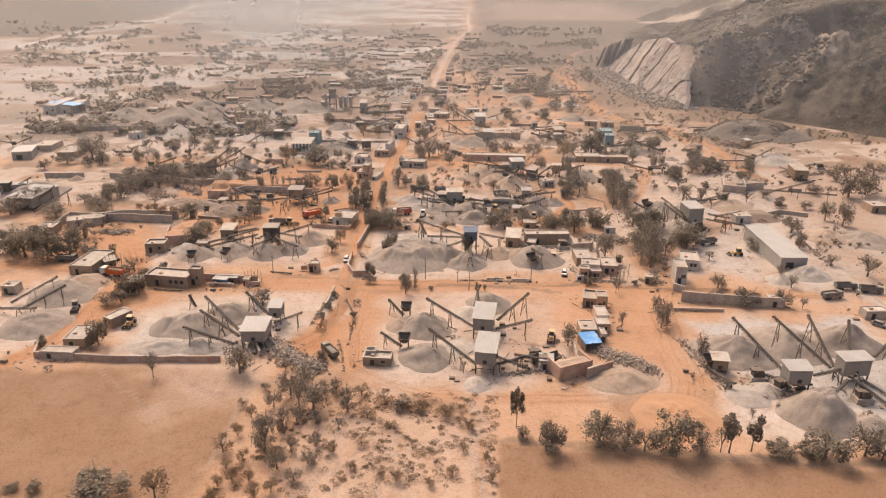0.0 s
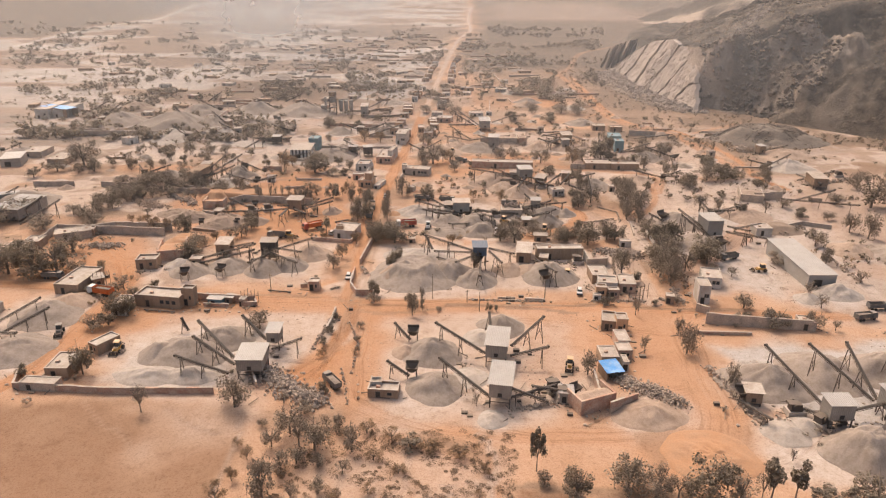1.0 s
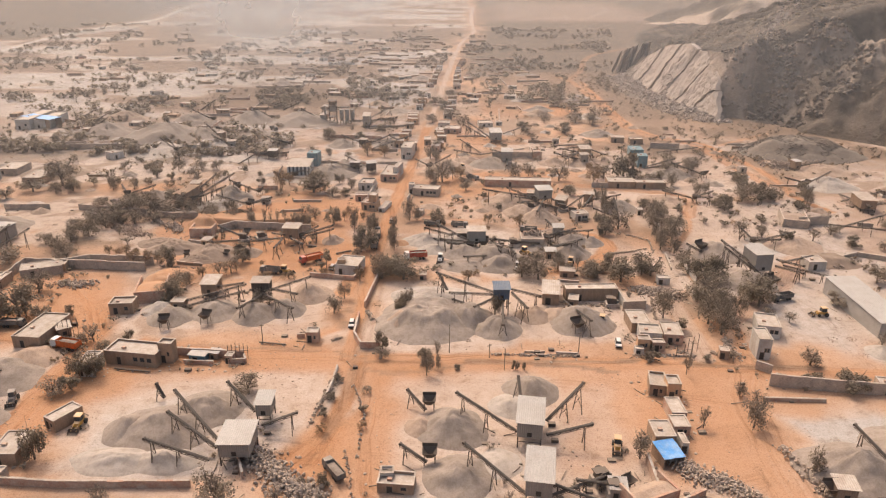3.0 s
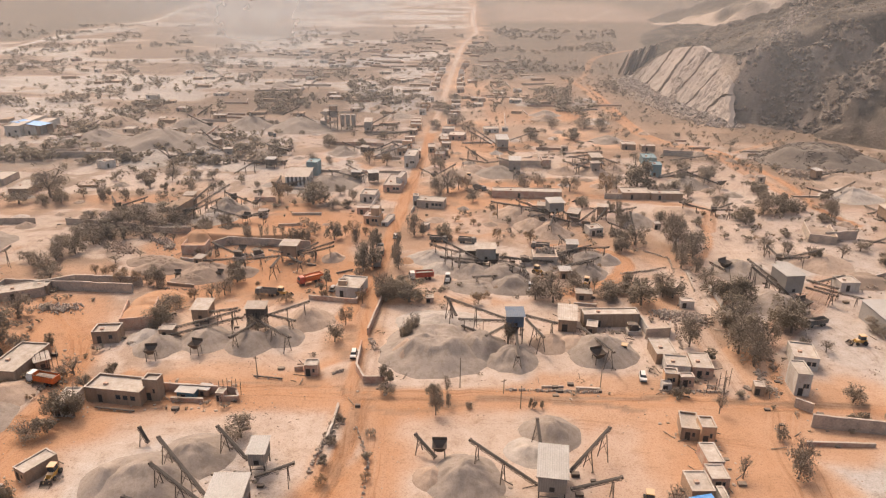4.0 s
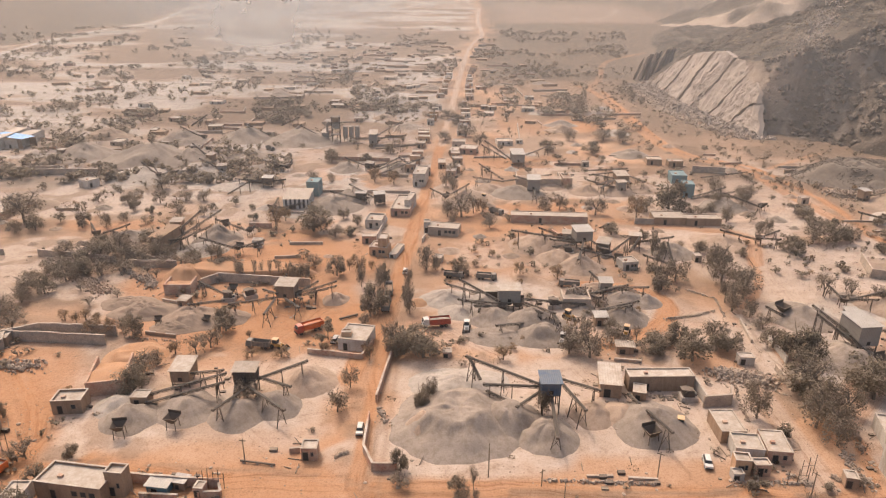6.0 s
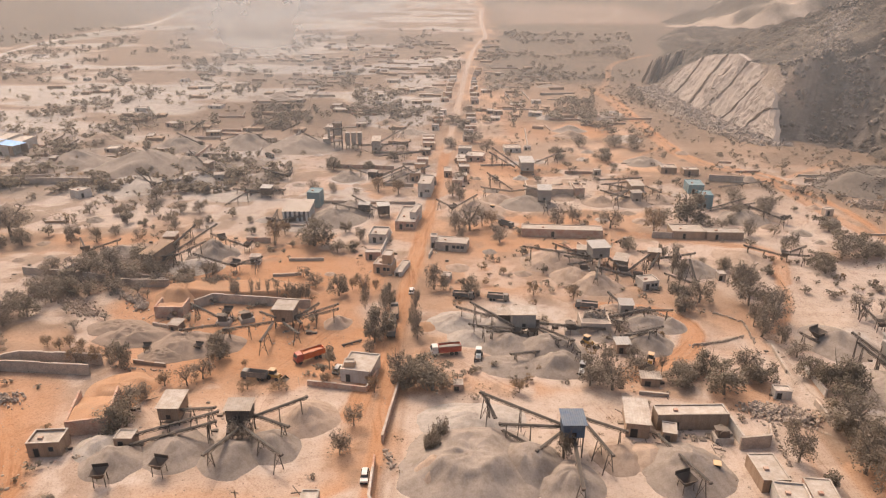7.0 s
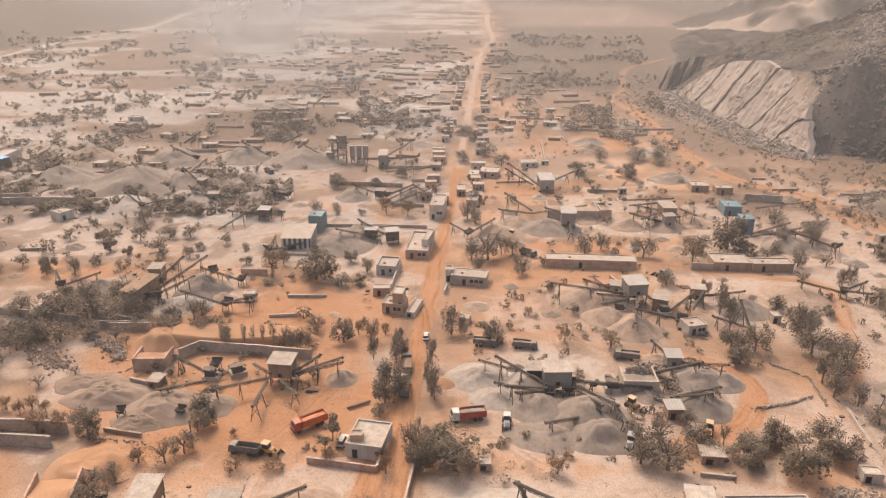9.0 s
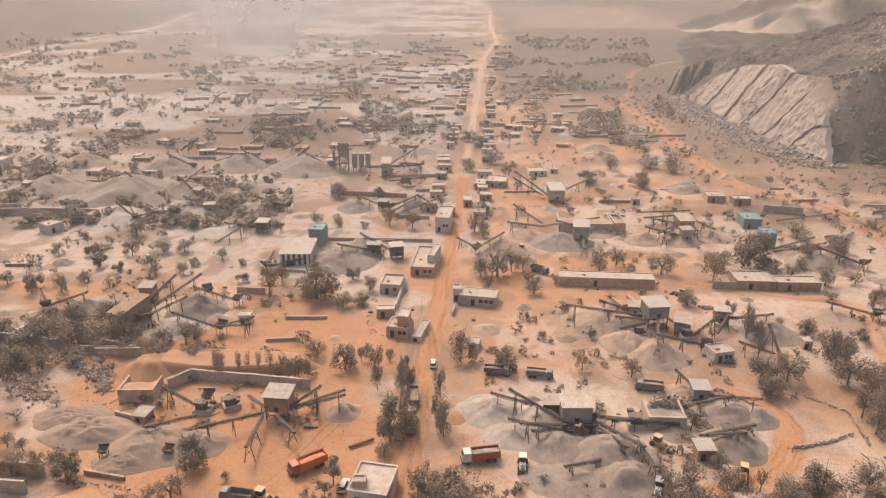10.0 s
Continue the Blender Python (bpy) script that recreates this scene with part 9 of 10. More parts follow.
screen_house(163.2, 323.7, 5.9, 10.9, 1.5, 5, -7.2, "mud", "roof")
jaw_crusher(181.8, 340, 0)
rubble([(160.7, 323.9), (195.9, 340.6)], 3.7, 160, 0.7, "rock", 1.2, 781)
house(112.7, 260.4, 5.9, 5.4, 3, 2, "plaster", "roof", 0.1, windows=0)
conveyor((101.5, 256.9, 2), (110.3, 246.7, 3), 1.0)
conveyor((102.4, 258, 3), (113.4, 263.2, 3), 1.0)
heap(137.5, 243.8, 8.3, 8.3, 3.6, 0, "tan", 0.0, 0.2)
heap(150.6, 241.3, 10.3, 10.3, 3.6, 0, "grey", 0.0, 0.2)
wall([(122.5, 265.4), (132.6, 270.6), (141.7, 266.1)], 1.6, "stone")
wall([(113.8, 248.9), (110, 211.8)], 0.8, "stone")
house(173.3, 276.2, 6.9, 7.5, 3, 2.1, "mud", "roof", 0.1, windows=0)
rubble([(126.5, 237.7), (126.3, 217)], 2, 90, 0.5, "rock", 0.8, 790)
heap(121.4, 265.3, 8.9, 7.2, 2.2, 0, "brown", 0.4, 0.25)
rubble([(119.8, 258.6), (130.8, 269.1)], 3.5, 120, 0.5, "rock", 1, 792)
tree(142.4, 328.1, 6, 9.8, "grey")
tree(104.7, 318.8, 7.9, 7.6, "leafy")
tree(116.7, 332.1, 12.1, 9.4, "grey")
tree(125, 332.5, 11, 8.9, "leafy")
tree(133.8, 338, 6.7, 5.3, "grey")
tree(136.5, 322.9, 6.4, 4.1, "bush")
tree(171.4, 293.2, 14.7, 13.9, "grey")
tree(181.1, 297.7, 12.4, 11.8, "grey")
tree(179.9, 319.9, 10.6, 9, "grey")
tree(202.9, 330.5, 10.9, 7.7, "grey")
tree(150.2, 256.4, 7.4, 11.7, "grey")
tree(133.4, 208, 9, 7.8, "bare")
tree(127.1, 248.2, 8.4, 6.9, "grey")
tree(122.9, 232.1, 4.8, 6.6, "grey")
tree(100.6, 292.2, 4.9, 5.6, "bare")
tree(112, 283.1, 4.7, 5.5, "bare")
tree(124.6, 285.1, 5.7, 5.5, "bare")
tree(107.4, 290.8, 4.4, 4.2, "bare")
tree(136.7, 280.2, 7, 4, "bush")
tree(145.6, 276.8, 5.6, 4, "grey")
tree(134.4, 291.8, 7.3, 4.7, "grey")
tree(158.5, 296.8, 7.4, 5.6, "grey")
tree(146.8, 262.9, 6.6, 8.5, "grey")
tree(106.9, 231.5, 8.7, 4.6, "grey")
tree(105.3, 207.1, 5.4, 4.3, "bare")
tree(105.1, 198.6, 4.2, 4.1, "bare")
tree(87.4, 220.6, 4.6, 3.7, "bare")
tree(126.3, 217, 5.6, 3.7, "bare")
tree(83, 230.7, 9.9, 9.7, "leafy")
tree(75.5, 247.6, 8.4, 9.2, "leafy")
tree(76.6, 293.7, 8.8, 7.1, "grey")
tree(70.9, 302, 7.6, 10.6, "grey")
heap(-196.6, 364.8, 15.1, 12.1, 5.4, 0, "brown", 0.1, 0.2)
heap(-225.5, 367.4, 13.7, 11, 4.5, 0, "grey", 0.0, 0.2)
house(-196.7, 352.9, 8.5, 14.8, 3.2, 2.5, "mud", "roof", 0.1, windows=0)
house(-216.9, 366.9, 9.4, 13.3, 3, 2.5, "stone", "roof", 0.1, windows=0)
wall([(-188.1, 311), (-170, 311.7)], 2.2, "stone")
wall([(-157.9, 311.3), (-128.2, 305.9)], 2.4, "stone")
wall([(-127.1, 309.7), (-108.2, 303.9)], 2.4, "stone")
shed(-218.9, 348.6, 8.9, 12.8, 4, 17.9, "sheet", "pale", 0.4)
tree(-182.2, 344.8, 16.1, 13.6, "grey")
tree(-156.7, 339.1, 5.1, 7.5, "grey")
tree(-146.3, 360.7, 6, 5.6, "bush")
tree(-146.1, 390, 9.6, 7.9, "grey")
tree(-121.1, 322.5, 11.9, 7.7, "leafy")
tree(-134.4, 322, 8.1, 5.6, "grey")
tree(-144.2, 298.1, 10.9, 5.3, "grey")
tree(-145.2, 281.4, 8.6, 6.7, "grey")
tree(-139.2, 307.3, 10.3, 5.9, "bare")
tree(-190.4, 335.5, 11.2, 6.4, "grey")
tree(-195.7, 324.6, 8.2, 5.1, "grey")
tree(-153.1, 370.5, 5.5, 5.8, "leafy")
tree(-129.7, 374.2, 7.4, 5.2, "grey")
tree(-122.1, 374.5, 7.4, 5.2, "grey")
tree(-128.6, 361.4, 6, 5.7, "grey")
tree(-139.3, 281.6, 6.9, 7.5, "leafy")
tree(-140.5, 266.4, 6.6, 4.9, "grey")
tree(-150.9, 273.4, 6.7, 5.0, "grey")
tree(-169.5, 269, 13.8, 8.8, "grey")
tree(-172.3, 258.2, 13.3, 8.5, "grey")
tree(-153, 255.6, 13.2, 6.3, "grey")
tree(-149.5, 369, 5.5, 6.6, "grey")
tree(-139.4, 370.9, 5.6, 6.6, "grey")
tree(-165.7, 371, 4.8, 5.1, "grey")
tree(-124.7, 355, 4.9, 4.4, "grey")
tree(-115.4, 355.3, 5.2, 4.8, "grey")
tree(-137.9, 356.9, 4.5, 3.7, "bush")
tree(-93.8, 349.3, 4.4, 3.6, "bush")
tree(-114.2, 362.6, 3.8, 3.4, "bush")
tree(-169.5, 400.5, 4.4, 5.1, "grey")
tree(-141.2, 408.3, 5.5, 4, "grey")
tree(-180.5, 417.6, 3.8, 5, "leafy")
tree(-240.1, 482.8, 5.7, 3.8, "bush")
tree(-217.8, 427.7, 9.7, 7, "leafy")
tree(-97.9, 363.1, 3.1, 2.7, "bush")
tree(-78.2, 441, 8.5, 8.2, "leafy")
tree(-60.7, 441.7, 6.5, 5.8, "leafy")
tree(-49.5, 459.7, 6.3, 6.6, "leafy")
tree(-72, 404, 4.5, 4.3, "grey")
tree(-81.5, 407, 5.9, 5.3, "grey")
tree(-52, 404.7, 6.7, 7.4, "dry")
tree(-42.9, 401.8, 6.6, 7.3, "dry")
tree(-20.3, 491.2, 11.5, 6.6, "grey")
tree(-13.5, 541.2, 11, 7.4, "leafy")
tree(-8.4, 503, 11.8, 8.4, "grey")
tree(-19.9, 555.5, 10.1, 7.6, "leafy")
tree(-0.8, 481.2, 8.4, 8, "grey")
tree(-8.9, 588.1, 10.8, 6.8, "grey")
tree(35.9, 467.7, 9.1, 7.7, "leafy")
tree(-18.7, 399.5, 7.8, 8.5, "grey")
tree(-15.6, 393.4, 6.4, 7.1, "grey")
tree(-16.1, 419.9, 6.1, 6.8, "grey")
house(-96.2, 152.1, 8.5, 3, 2, -3.3, "stone", "roof", 0.1, windows=0)
rubble([(-29.7, 186), (-25.8, 173.8), (-25.7, 159.2)], 0.7, 90, 0.35, "rock", 0.5, 886)
rubble([(-35, 188.5), (-37.5, 169.1)], 1, 110, 0.4, "rock", 0.6, 887)
rubble([(-28.5, 162.8), (-24.5, 146.3)], 0.6, 60, 0.3, "rock", 0.4, 888)
house(-267.6, 476.3, 8.4, 33.5, 6, 3, "plaster", "roof", 0.2, windows=1)
house(-258.4, 476.9, 8.5, 26.5, 5, 3, "plaster", "roof", 0.2, windows=0)
lean_roof(-261.3, 470.9, 9.3, 23.4, 6, 70.1, "tarp", "blue tarpaulin roof of a far shed")
tree(-42.2, 111.1, 2.8, 2.5, "dry")
tree(-39.7, 113.7, 2.7, 2.8, "dry")
tree(-42.3, 103.1, 3.1, 2.5, "dry")
tree(-34.6, 103.3, 3.5, 3.2, "dry")
tree(-32, 105.1, 3.1, 3, "dry")
tree(-28.5, 108.3, 3.6, 3.3, "grey")
tree(-26.8, 113.2, 3.8, 3.4, "grey")
tree(-26.1, 118.5, 3.4, 4, "grey")
tree(-22.4, 116.8, 2.7, 2.6, "dry")
tree(-34.2, 123.9, 4.3, 5.4, "grey")
tree(-38, 132, 4.2, 5, "grey")
tree(-31.9, 126.9, 4.4, 4.6, "grey")
tree(-27.5, 126, 3.6, 3.8, "grey")
tree(-41.6, 138.6, 2.7, 2, "grey")
tree(-25, 136.7, 3.8, 4.8, "grey")
tree(-16.9, 128.3, 3.7, 2.5, "dry")
tree(-13.9, 134.8, 4.3, 2.5, "dry")
tree(-6.1, 131.7, 5, 2.5, "dry")
tree(0.1, 129.8, 4.9, 2.5, "dry")
tree(4.9, 124.9, 2.9, 2.2, "dry")
tree(-11.7, 124.5, 3.1, 1.9, "dry")
tree(-16.9, 118.7, 2.8, 1.9, "dry")
tree(-18.2, 111.8, 2.8, 1.8, "dry")
tree(-9.2, 108.8, 3.2, 2.3, "dry")
tree(-2.8, 107.4, 2.5, 1.8, "dry")
tree(1.5, 110.6, 2.6, 1.8, "dry")
tree(3.7, 117.4, 2.3, 1.9, "dry")
tree(8.1, 114.1, 2, 3.1, "dry")
tree(9, 109.2, 1.7, 2.1, "dry")
tree(-43.1, 121.7, 3, 3.2, "dry")
tree(-41.8, 127.7, 2.7, 3.2, "dry")
tree(-44.8, 131.8, 2.5, 1.9, "dry")

# east side clutter
tree(125.6, 359.1, 9.3, 6.7, "leafy")
tree(123.6, 347.2, 7.6, 5.6, "bush")
tree(127.7, 344, 8, 6.4, "bush")
tree(125.3, 366.5, 5.7, 4.6, "bush")
tree(104.2, 324.3, 7.5, 6.8, "leafy")
tree(150.4, 350.7, 5, 4.8, "leafy")
tree(144.9, 335, 5.6, 5, "leafy")
tree(95.6, 373.3, 7.3, 8, "grey")
tree(110.9, 382, 9, 8.1, "grey")
tree(64.3, 364.6, 8.6, 7.8, "grey")
tree(90.8, 366.2, 4.8, 3.7, "bush")
tree(104.2, 341.3, 4, 6.4, "grey")
tree(85, 317.1, 5.2, 3.9, "bush")
tree(55.5, 231.6, 4.1, 4.4, "grey")
tree(70.4, 239.4, 8.6, 8.9, "leafy")
tree(67.9, 228.9, 8.9, 8.5, "leafy")
tree(68.4, 224.1, 7.9, 9.8, "grey")
tree(68.9, 219.6, 6.4, 8.2, "grey")
tree(45.3, 204, 3, 2.9, "bush")
tree(81.4, 220.4, 3.9, 5.4, "grey")
ramp_block(126.8, 306.2, 9.3, 14.7, 3, -16.5, "stone", "brown")
rubble([(66.1, 211.2), (64.8, 203.5), (66, 201.4)], 2, 200, 0.4, "rock", 0.8, 948)
rubble([(60.1, 203.4), (60.8, 202.4)], 0.9, 60, 0.4, "rock", 0.6, 949)
house(62.1, 201.3, 2.3, 2.5, 2.4, -12, "mud", "roof", 0.1, windows=0)
rubble([(51.1, 204.1), (55.1, 201.2)], 1.6, 120, 0.3, "rock", 0.5, 951)
rubble([(52.8, 235.7), (51, 226.1), (50.5, 221)], 0.8, 120, 0.35, "rock", 0.5, 952)
wall([(68.1, 237.1), (66.8, 226.5)], 1.2, "stone")
rubble([(72.7, 220.8), (69.8, 211.2)], 1.6, 160, 0.4, "tan", 1.0, 954)

# west rubble
rubble([(-124.3, 300.8), (-108.1, 287.1)], 3.1, 260, 0.5, "rock", 1.4, 956)
rubble([(-138, 295.5), (-120.6, 282.4)], 4.9, 500, 0.5, "tan", 0.9, 957)
rubble([(-141.7, 332.8), (-131.1, 323.4)], 3, 200, 0.5, "rock", 1.2, 958)
tree(-135.7, 310.8, 10, 7.8, "leafy")
tree(-127.6, 308.4, 10.7, 7.8, "grey")
tree(-138.6, 300.4, 9.6, 7.5, "leafy")
tree(-147.7, 310.5, 8, 6.6, "grey")
tree(-139.6, 319, 7, 6, "leafy")
tree(-157.9, 343.5, 5.4, 5.6, "leafy")
tree(-173.2, 336.4, 7.5, 7.6, "leafy")
tree(-179, 333, 6.5, 6.3, "grey")
wall([(70.1, 259), (69.7, 246.4)], 1.8, "plaster")
house(59.2, 246.2, 3.8, 2.6, 2.2, -4.9, "plaster", "roof", 0.1, windows=0)
house(68.2, 235.7, 4, 4.1, 2.6, -25.8, "mud", "roof", 0.1, windows=0)
wall([(66.5, 269.4), (64.9, 256.4)], 1.0, "stone")
wall([(65.6, 243.1), (65.4, 233.4)], 1.6, "stone")
shed(29.9, 251, 4.4, 2.8, 2.2, -4.4, "mud", "roof", 0.2)
wall([(26.3, 246.3), (33, 245.4)], 0.8, "stone")
loader(9, 262.6, -111.1, "yellow")
loader(14.6, 255.6, -109.8, "cab")
loader(32.5, 260.4, -110, "yellow")

# verge growth by the crossing
tree(-34.5, 173.6, 2.8, 2.3, "bush")
tree(-34.2, 180.3, 2.7, 2.2, "bush")
tree(-33.5, 188, 2.5, 2.1, "bush")
tree(-26.3, 175.7, 2.4, 2, "bush")
tree(-26.4, 183, 2.5, 2.1, "grey")
tree(-34.2, 168.1, 2.8, 2.2, "dry")
tree(-25.8, 169.4, 2.3, 2, "dry")
tree(59.6, 183.6, 3.3, 4.3, "grey")
tree(55.3, 215.4, 4.2, 4.3, "bush")
tree(78.4, 188.8, 4.7, 3.8, "bush")


# ---- scattered small growth and the far settlement ----
def tufts(points, seed, label, blades=26, fine=1.0):
    """Low dry tufts, too many to count."""
    rnd = random.Random(seed)
    g = Geo()
    for x, y, r in points:
        for i in range(blades):
            a, d = rnd.uniform(0, 6.283), r * math.sqrt(rnd.random())
            p = Vector((x + d * math.cos(a), y + d * math.sin(a), rnd.uniform(0.0, 0.5) * r * (1.1 - d / r)))
            u = Vector((rnd.uniform(-1, 1), rnd.uniform(-1, 1), rnd.uniform(0.1, 1.2))).normalized()
            w = u.orthogonal().normalized()
            s = rnd.uniform(0.12, 0.28) * (0.6 + 0.4 * r) * fine
            g.add([tuple(p - w * s * 0.6), tuple(p + u * s), tuple(p + w * s * 0.6), tuple(p - u * s * 0.2)], [(0, 1, 2, 3)])
    return whole("dry_tufts", g, M["tuft"], label, "scrub", "stuff")


rnd = random.Random(5)
near = []
while len(near) < 620:
    px, py = rnd.uniform(-55, 14), rnd.uniform(92, 138)
    if noise.noise((px * 0.13, py * 0.13, 3)) > -0.08 and px < 10 + (py - 104) * 0.05 and px > -44 + (py - 104) * 0.45:
        near.append((px, py, rnd.uniform(0.45, 1.0) * rnd.choice((0.7, 1, 1, 1.7))))
tufts(near, 1, "dry brown grass tufts and thorn scrub on pale ground", 110, 0.5)


rnd = random.Random(11)


def far_growth(name, kind, spots, label, clumps=8, count=34, spread=0.3):
    """Trees too far and too many to count, as one mesh."""
    lobes, leaves, size, leaf, limbs, twigs, foot = KINDS[kind]
    base = [crown_geo(40 + i, clumps, count, spread) for i in range(4)]
    vs = [np.array(b.v) for b in base]
    g = Geo()
    for i, (x, y, w, h, *up) in enumerate(spots):
        z = up[0] if up else 0.0
        c = vs[i % 4] * (w * 0.55, w * 0.55, h * 0.5) + (x, y, z + h * 0.52)
        g.add([tuple(q) for q in c], base[i % 4].f)
        g.bar((x, y, z - 0.3), (x, y, z + h * 0.5), 0.2, 0.1, 4)
    return whole(name, g, M[leaf], label, "trees", "stuff")




# ---- scrap, stones and low growth round the plants, huts and walls ----
def yard_litter(seed):
    rr = random.Random(seed)
    homes = {"screen_house": (9, 26, 5), "house": (5, 10, 2), "hopper": (4, 9, 1), "jaw_crusher": (5, 12, 1), "boundary_wall": (6, 7, 2), "loading_ramp": (7, 16, 2), "shed": (7, 12, 2)}
    scrap, wood, chips, twigs = Geo(), Geo(), Geo(), Geo()
    bushes = []
    for ob in [o for o in scene.objects if o.parent is None and o.name.split(".")[0] in homes]:
        reach, count, green = homes[ob.name.split(".")[0]]
        o = ob.matrix_world.translation
        if o.y > 520:
            continue
        for i in range(count):
            a, d = rr.uniform(0, 6.283), reach * rr.uniform(0.35, 1.2)
            x, y = o.x + d * math.cos(a), o.y + d * math.sin(a)
            if abs(x - float(road_x(y))) < 5:
                continue
            t, k, s = rr.uniform(0, 3.14), rr.random(), rr.uniform(0.25, 0.8)
            c, w = math.cos(t), math.sin(t)
            if k < 0.22:
                L = rr.uniform(0.8, 3.2)
                (scrap if k < 0.11 else wood).bar((x - c * L * 0.5, y - w * L * 0.5, 0.12), (x + c * L * 0.5, y + w * L * 0.5, rr.uniform(0.1, 0.5)), 0.11, 0.09, 4)
            elif k < 0.4:
                (scrap if k < 0.32 else wood).box(x - s, y - s * 0.6, -0.05, x + s, y + s * 0.6, s * rr.uniform(0.3, 1.1))
            else:
                v, f = STONES[i % 6]
                chips.add([(x + s * 0.7 * (p * c - q * w), y + s * 0.7 * (p * w + q * c), s * 0.5 * z) for p, q, z in v], f)
        for i in range(green):
            a, d = rr.uniform(0, 6.283), reach * rr.uniform(0.5, 1.3)
            x, y, s = o.x + d * math.cos(a), o.y + d * math.sin(a), rr.uniform(0.8, 2.2)
            if abs(x - float(road_x(y))) > 6 and rr.random() < 0.6:
                bushes.append((x, y, s, s * 0.75))
    whole("yard_scrap", scrap, M["steel"], "rusty scrap and machine parts lying about the yards", "scrap", "stuff")
    whole("timber_litter", wood, M["wood"], "weathered boards and crates lying about the yards", "boards", "stuff")
    whole("stone_litter", chips, M["rock"], "broken stones lying round plants and huts", "stones", "stuff")
    far_growth("low_scrub", "grey", bushes, "low dusty bushes beside walls and huts")


bpy.context.view_layer.update()
yard_litter(91)


def feeders(seed):
    """A belt, and often a hopper and a screen house, for each heap of the further yards that has none beside it."""
    rr = random.Random(seed)
    tops = [o for o in scene.objects if o.name.startswith("stone_mound") and 255 < o.matrix_world.translation.y < 560]
    belts = [o.matrix_world.translation.copy() for o in scene.objects if o.parent is None and o.name.startswith(("conveyor", "screen_house"))]
    for o in tops:
        p = o.matrix_world.translation
        if any((q - p).length < 11 for q in belts):
            continue
        h = max(v.co.z for v in o.data.vertices)
        a, L = rr.uniform(-0.6, 0.6) + rr.choice((0, math.pi)), rr.uniform(10, 15)
        fx, fy = p.x + L * math.cos(a), p.y + L * 0.7 * math.sin(a) + rr.uniform(-3, 3)
        if abs(fx - float(road_x(fy))) < 8:
            continue
        conveyor((round(fx, 1), round(fy, 1), 1.8), (round(p.x, 1), round(p.y, 1), round(h + 2.2, 1)), 0.9)
        k = rr.random()
        if k < 0.55:
            screen_house(round(fx, 1), round(fy, 1), rr.uniform(3, 4.5), rr.uniform(2.6, 4), 1.4, rr.uniform(3.8, 5.5), rr.uniform(-20, 20), rr.choice(("sheet", "mud", "steel")), rr.choice(("pale", "roof")))
        else:
            hopper(round(fx, 1), round(fy, 1), rr.uniform(0, 360), 1.0)
        for i in range(rr.randrange(3)):
            b = rr.uniform(0, 6.283)
            conveyor((round(fx, 1), round(fy, 1), 2.5), (round(fx + 9 * math.cos(b), 1), round(fy + 7 * math.sin(b), 1), 4.2), 0.8)
        if rr.random() < 0.5:
            heap(round(fx + rr.uniform(-8, 8), 1), round(fy + rr.uniform(4, 9), 1), rr.uniform(3, 5), rr.uniform(2.5, 4), rr.uniform(1.2, 2.4), 0, rr.choice(("white", "tan", "grey")))


bpy.context.view_layer.update()
feeders(17)


def fill_yards(count, seed):
    """Small heaps, huts, wall ends and trees in the free room between the yards."""
    rr = random.Random(seed)
    taken = [o.matrix_world.translation.copy() for o in scene.objects if o.parent is None and o.name.split(".")[0] not in ("ground", "hill", "far_ridge", "dust_haze", "sun")]
    taken = [(q.x, q.y) for q in taken]
    green = ([], [])
    for i in range(count * 40):
        if not count:
            break
        y = rr.uniform(300, 490)
        x = rr.uniform(-0.58 * y, min(0.5 * y, 150))
        if abs(x - float(road_x(y))) < 9 or any(abs(x - a) < 6.5 and abs(y - b) < 7 for a, b in taken):
            continue
        if noise.noise((x * 0.03, y * 0.03, 4)) < -0.12:
            continue
        count -= 1
        taken.append((x, y))
        x, y, k = round(x, 1), round(y, 1), rr.random()
        if k < 0.34:
            r = rr.uniform(2.0, 4.2)
            heap(x, y, r, r * rr.uniform(0.7, 1.0), r * rr.uniform(0.35, 0.55), 0, rr.choice(("grey", "white", "tan", "tan", "brown")))
        elif k < 0.4:
            house(x, y, rr.uniform(2.4, 4.5), rr.uniform(2.2, 3.6), rr.uniform(2.0, 2.8), rr.uniform(-14, 14), rr.choice(("mud", "brick", "stone", "plaster")), "roof", 0.1, windows=rr.randrange(2), clutter=False)
        elif k < 0.5:
            a, L = rr.uniform(-0.2, 0.2), rr.uniform(5, 12)
            wall([(x, y), (round(x + L * math.cos(a), 1), round(y + L * math.sin(a), 1))], rr.choice((0.6, 0.9, 1.4)), rr.choice(("brick", "stone", "mud")))
        else:
            w = rr.uniform(2.6, 5.2)
            green[rr.randrange(2)].append((x, y, w, w * rr.uniform(0.7, 1.0)))
    for kind, spots in zip(("leafy", "grey"), green):
        far_growth("yard_bushes", kind, spots, "small dusty trees and bushes between the yards", 15, 150, 0.16)


bpy.context.view_layer.update()
fill_yards(190, 23)
for kind, count, seed in (("leafy", 420, 3), ("grey", 1250, 4)):
    rr = random.Random(seed)
    spots = []
    while len(spots) < count:
        fy = 400 + 900 * rr.random() ** 1.3
        fx = rr.uniform(-0.62 * fy, 0.2 * fy)
        if abs(fx - road_x(fy)) < 6 or (fy < 520 and abs(fx - 30) < 130) or noise.noise((fx * 0.02, fy * 0.011, seed)) < 0.17 or (fx < -60 and rr.random() < 0.25):
            continue
        spots.append((fx, fy, rr.uniform(3.5, 9), rr.uniform(3, 6.5)))
    far_growth("far_trees", kind, spots, "scattered dusty trees among the far yards")
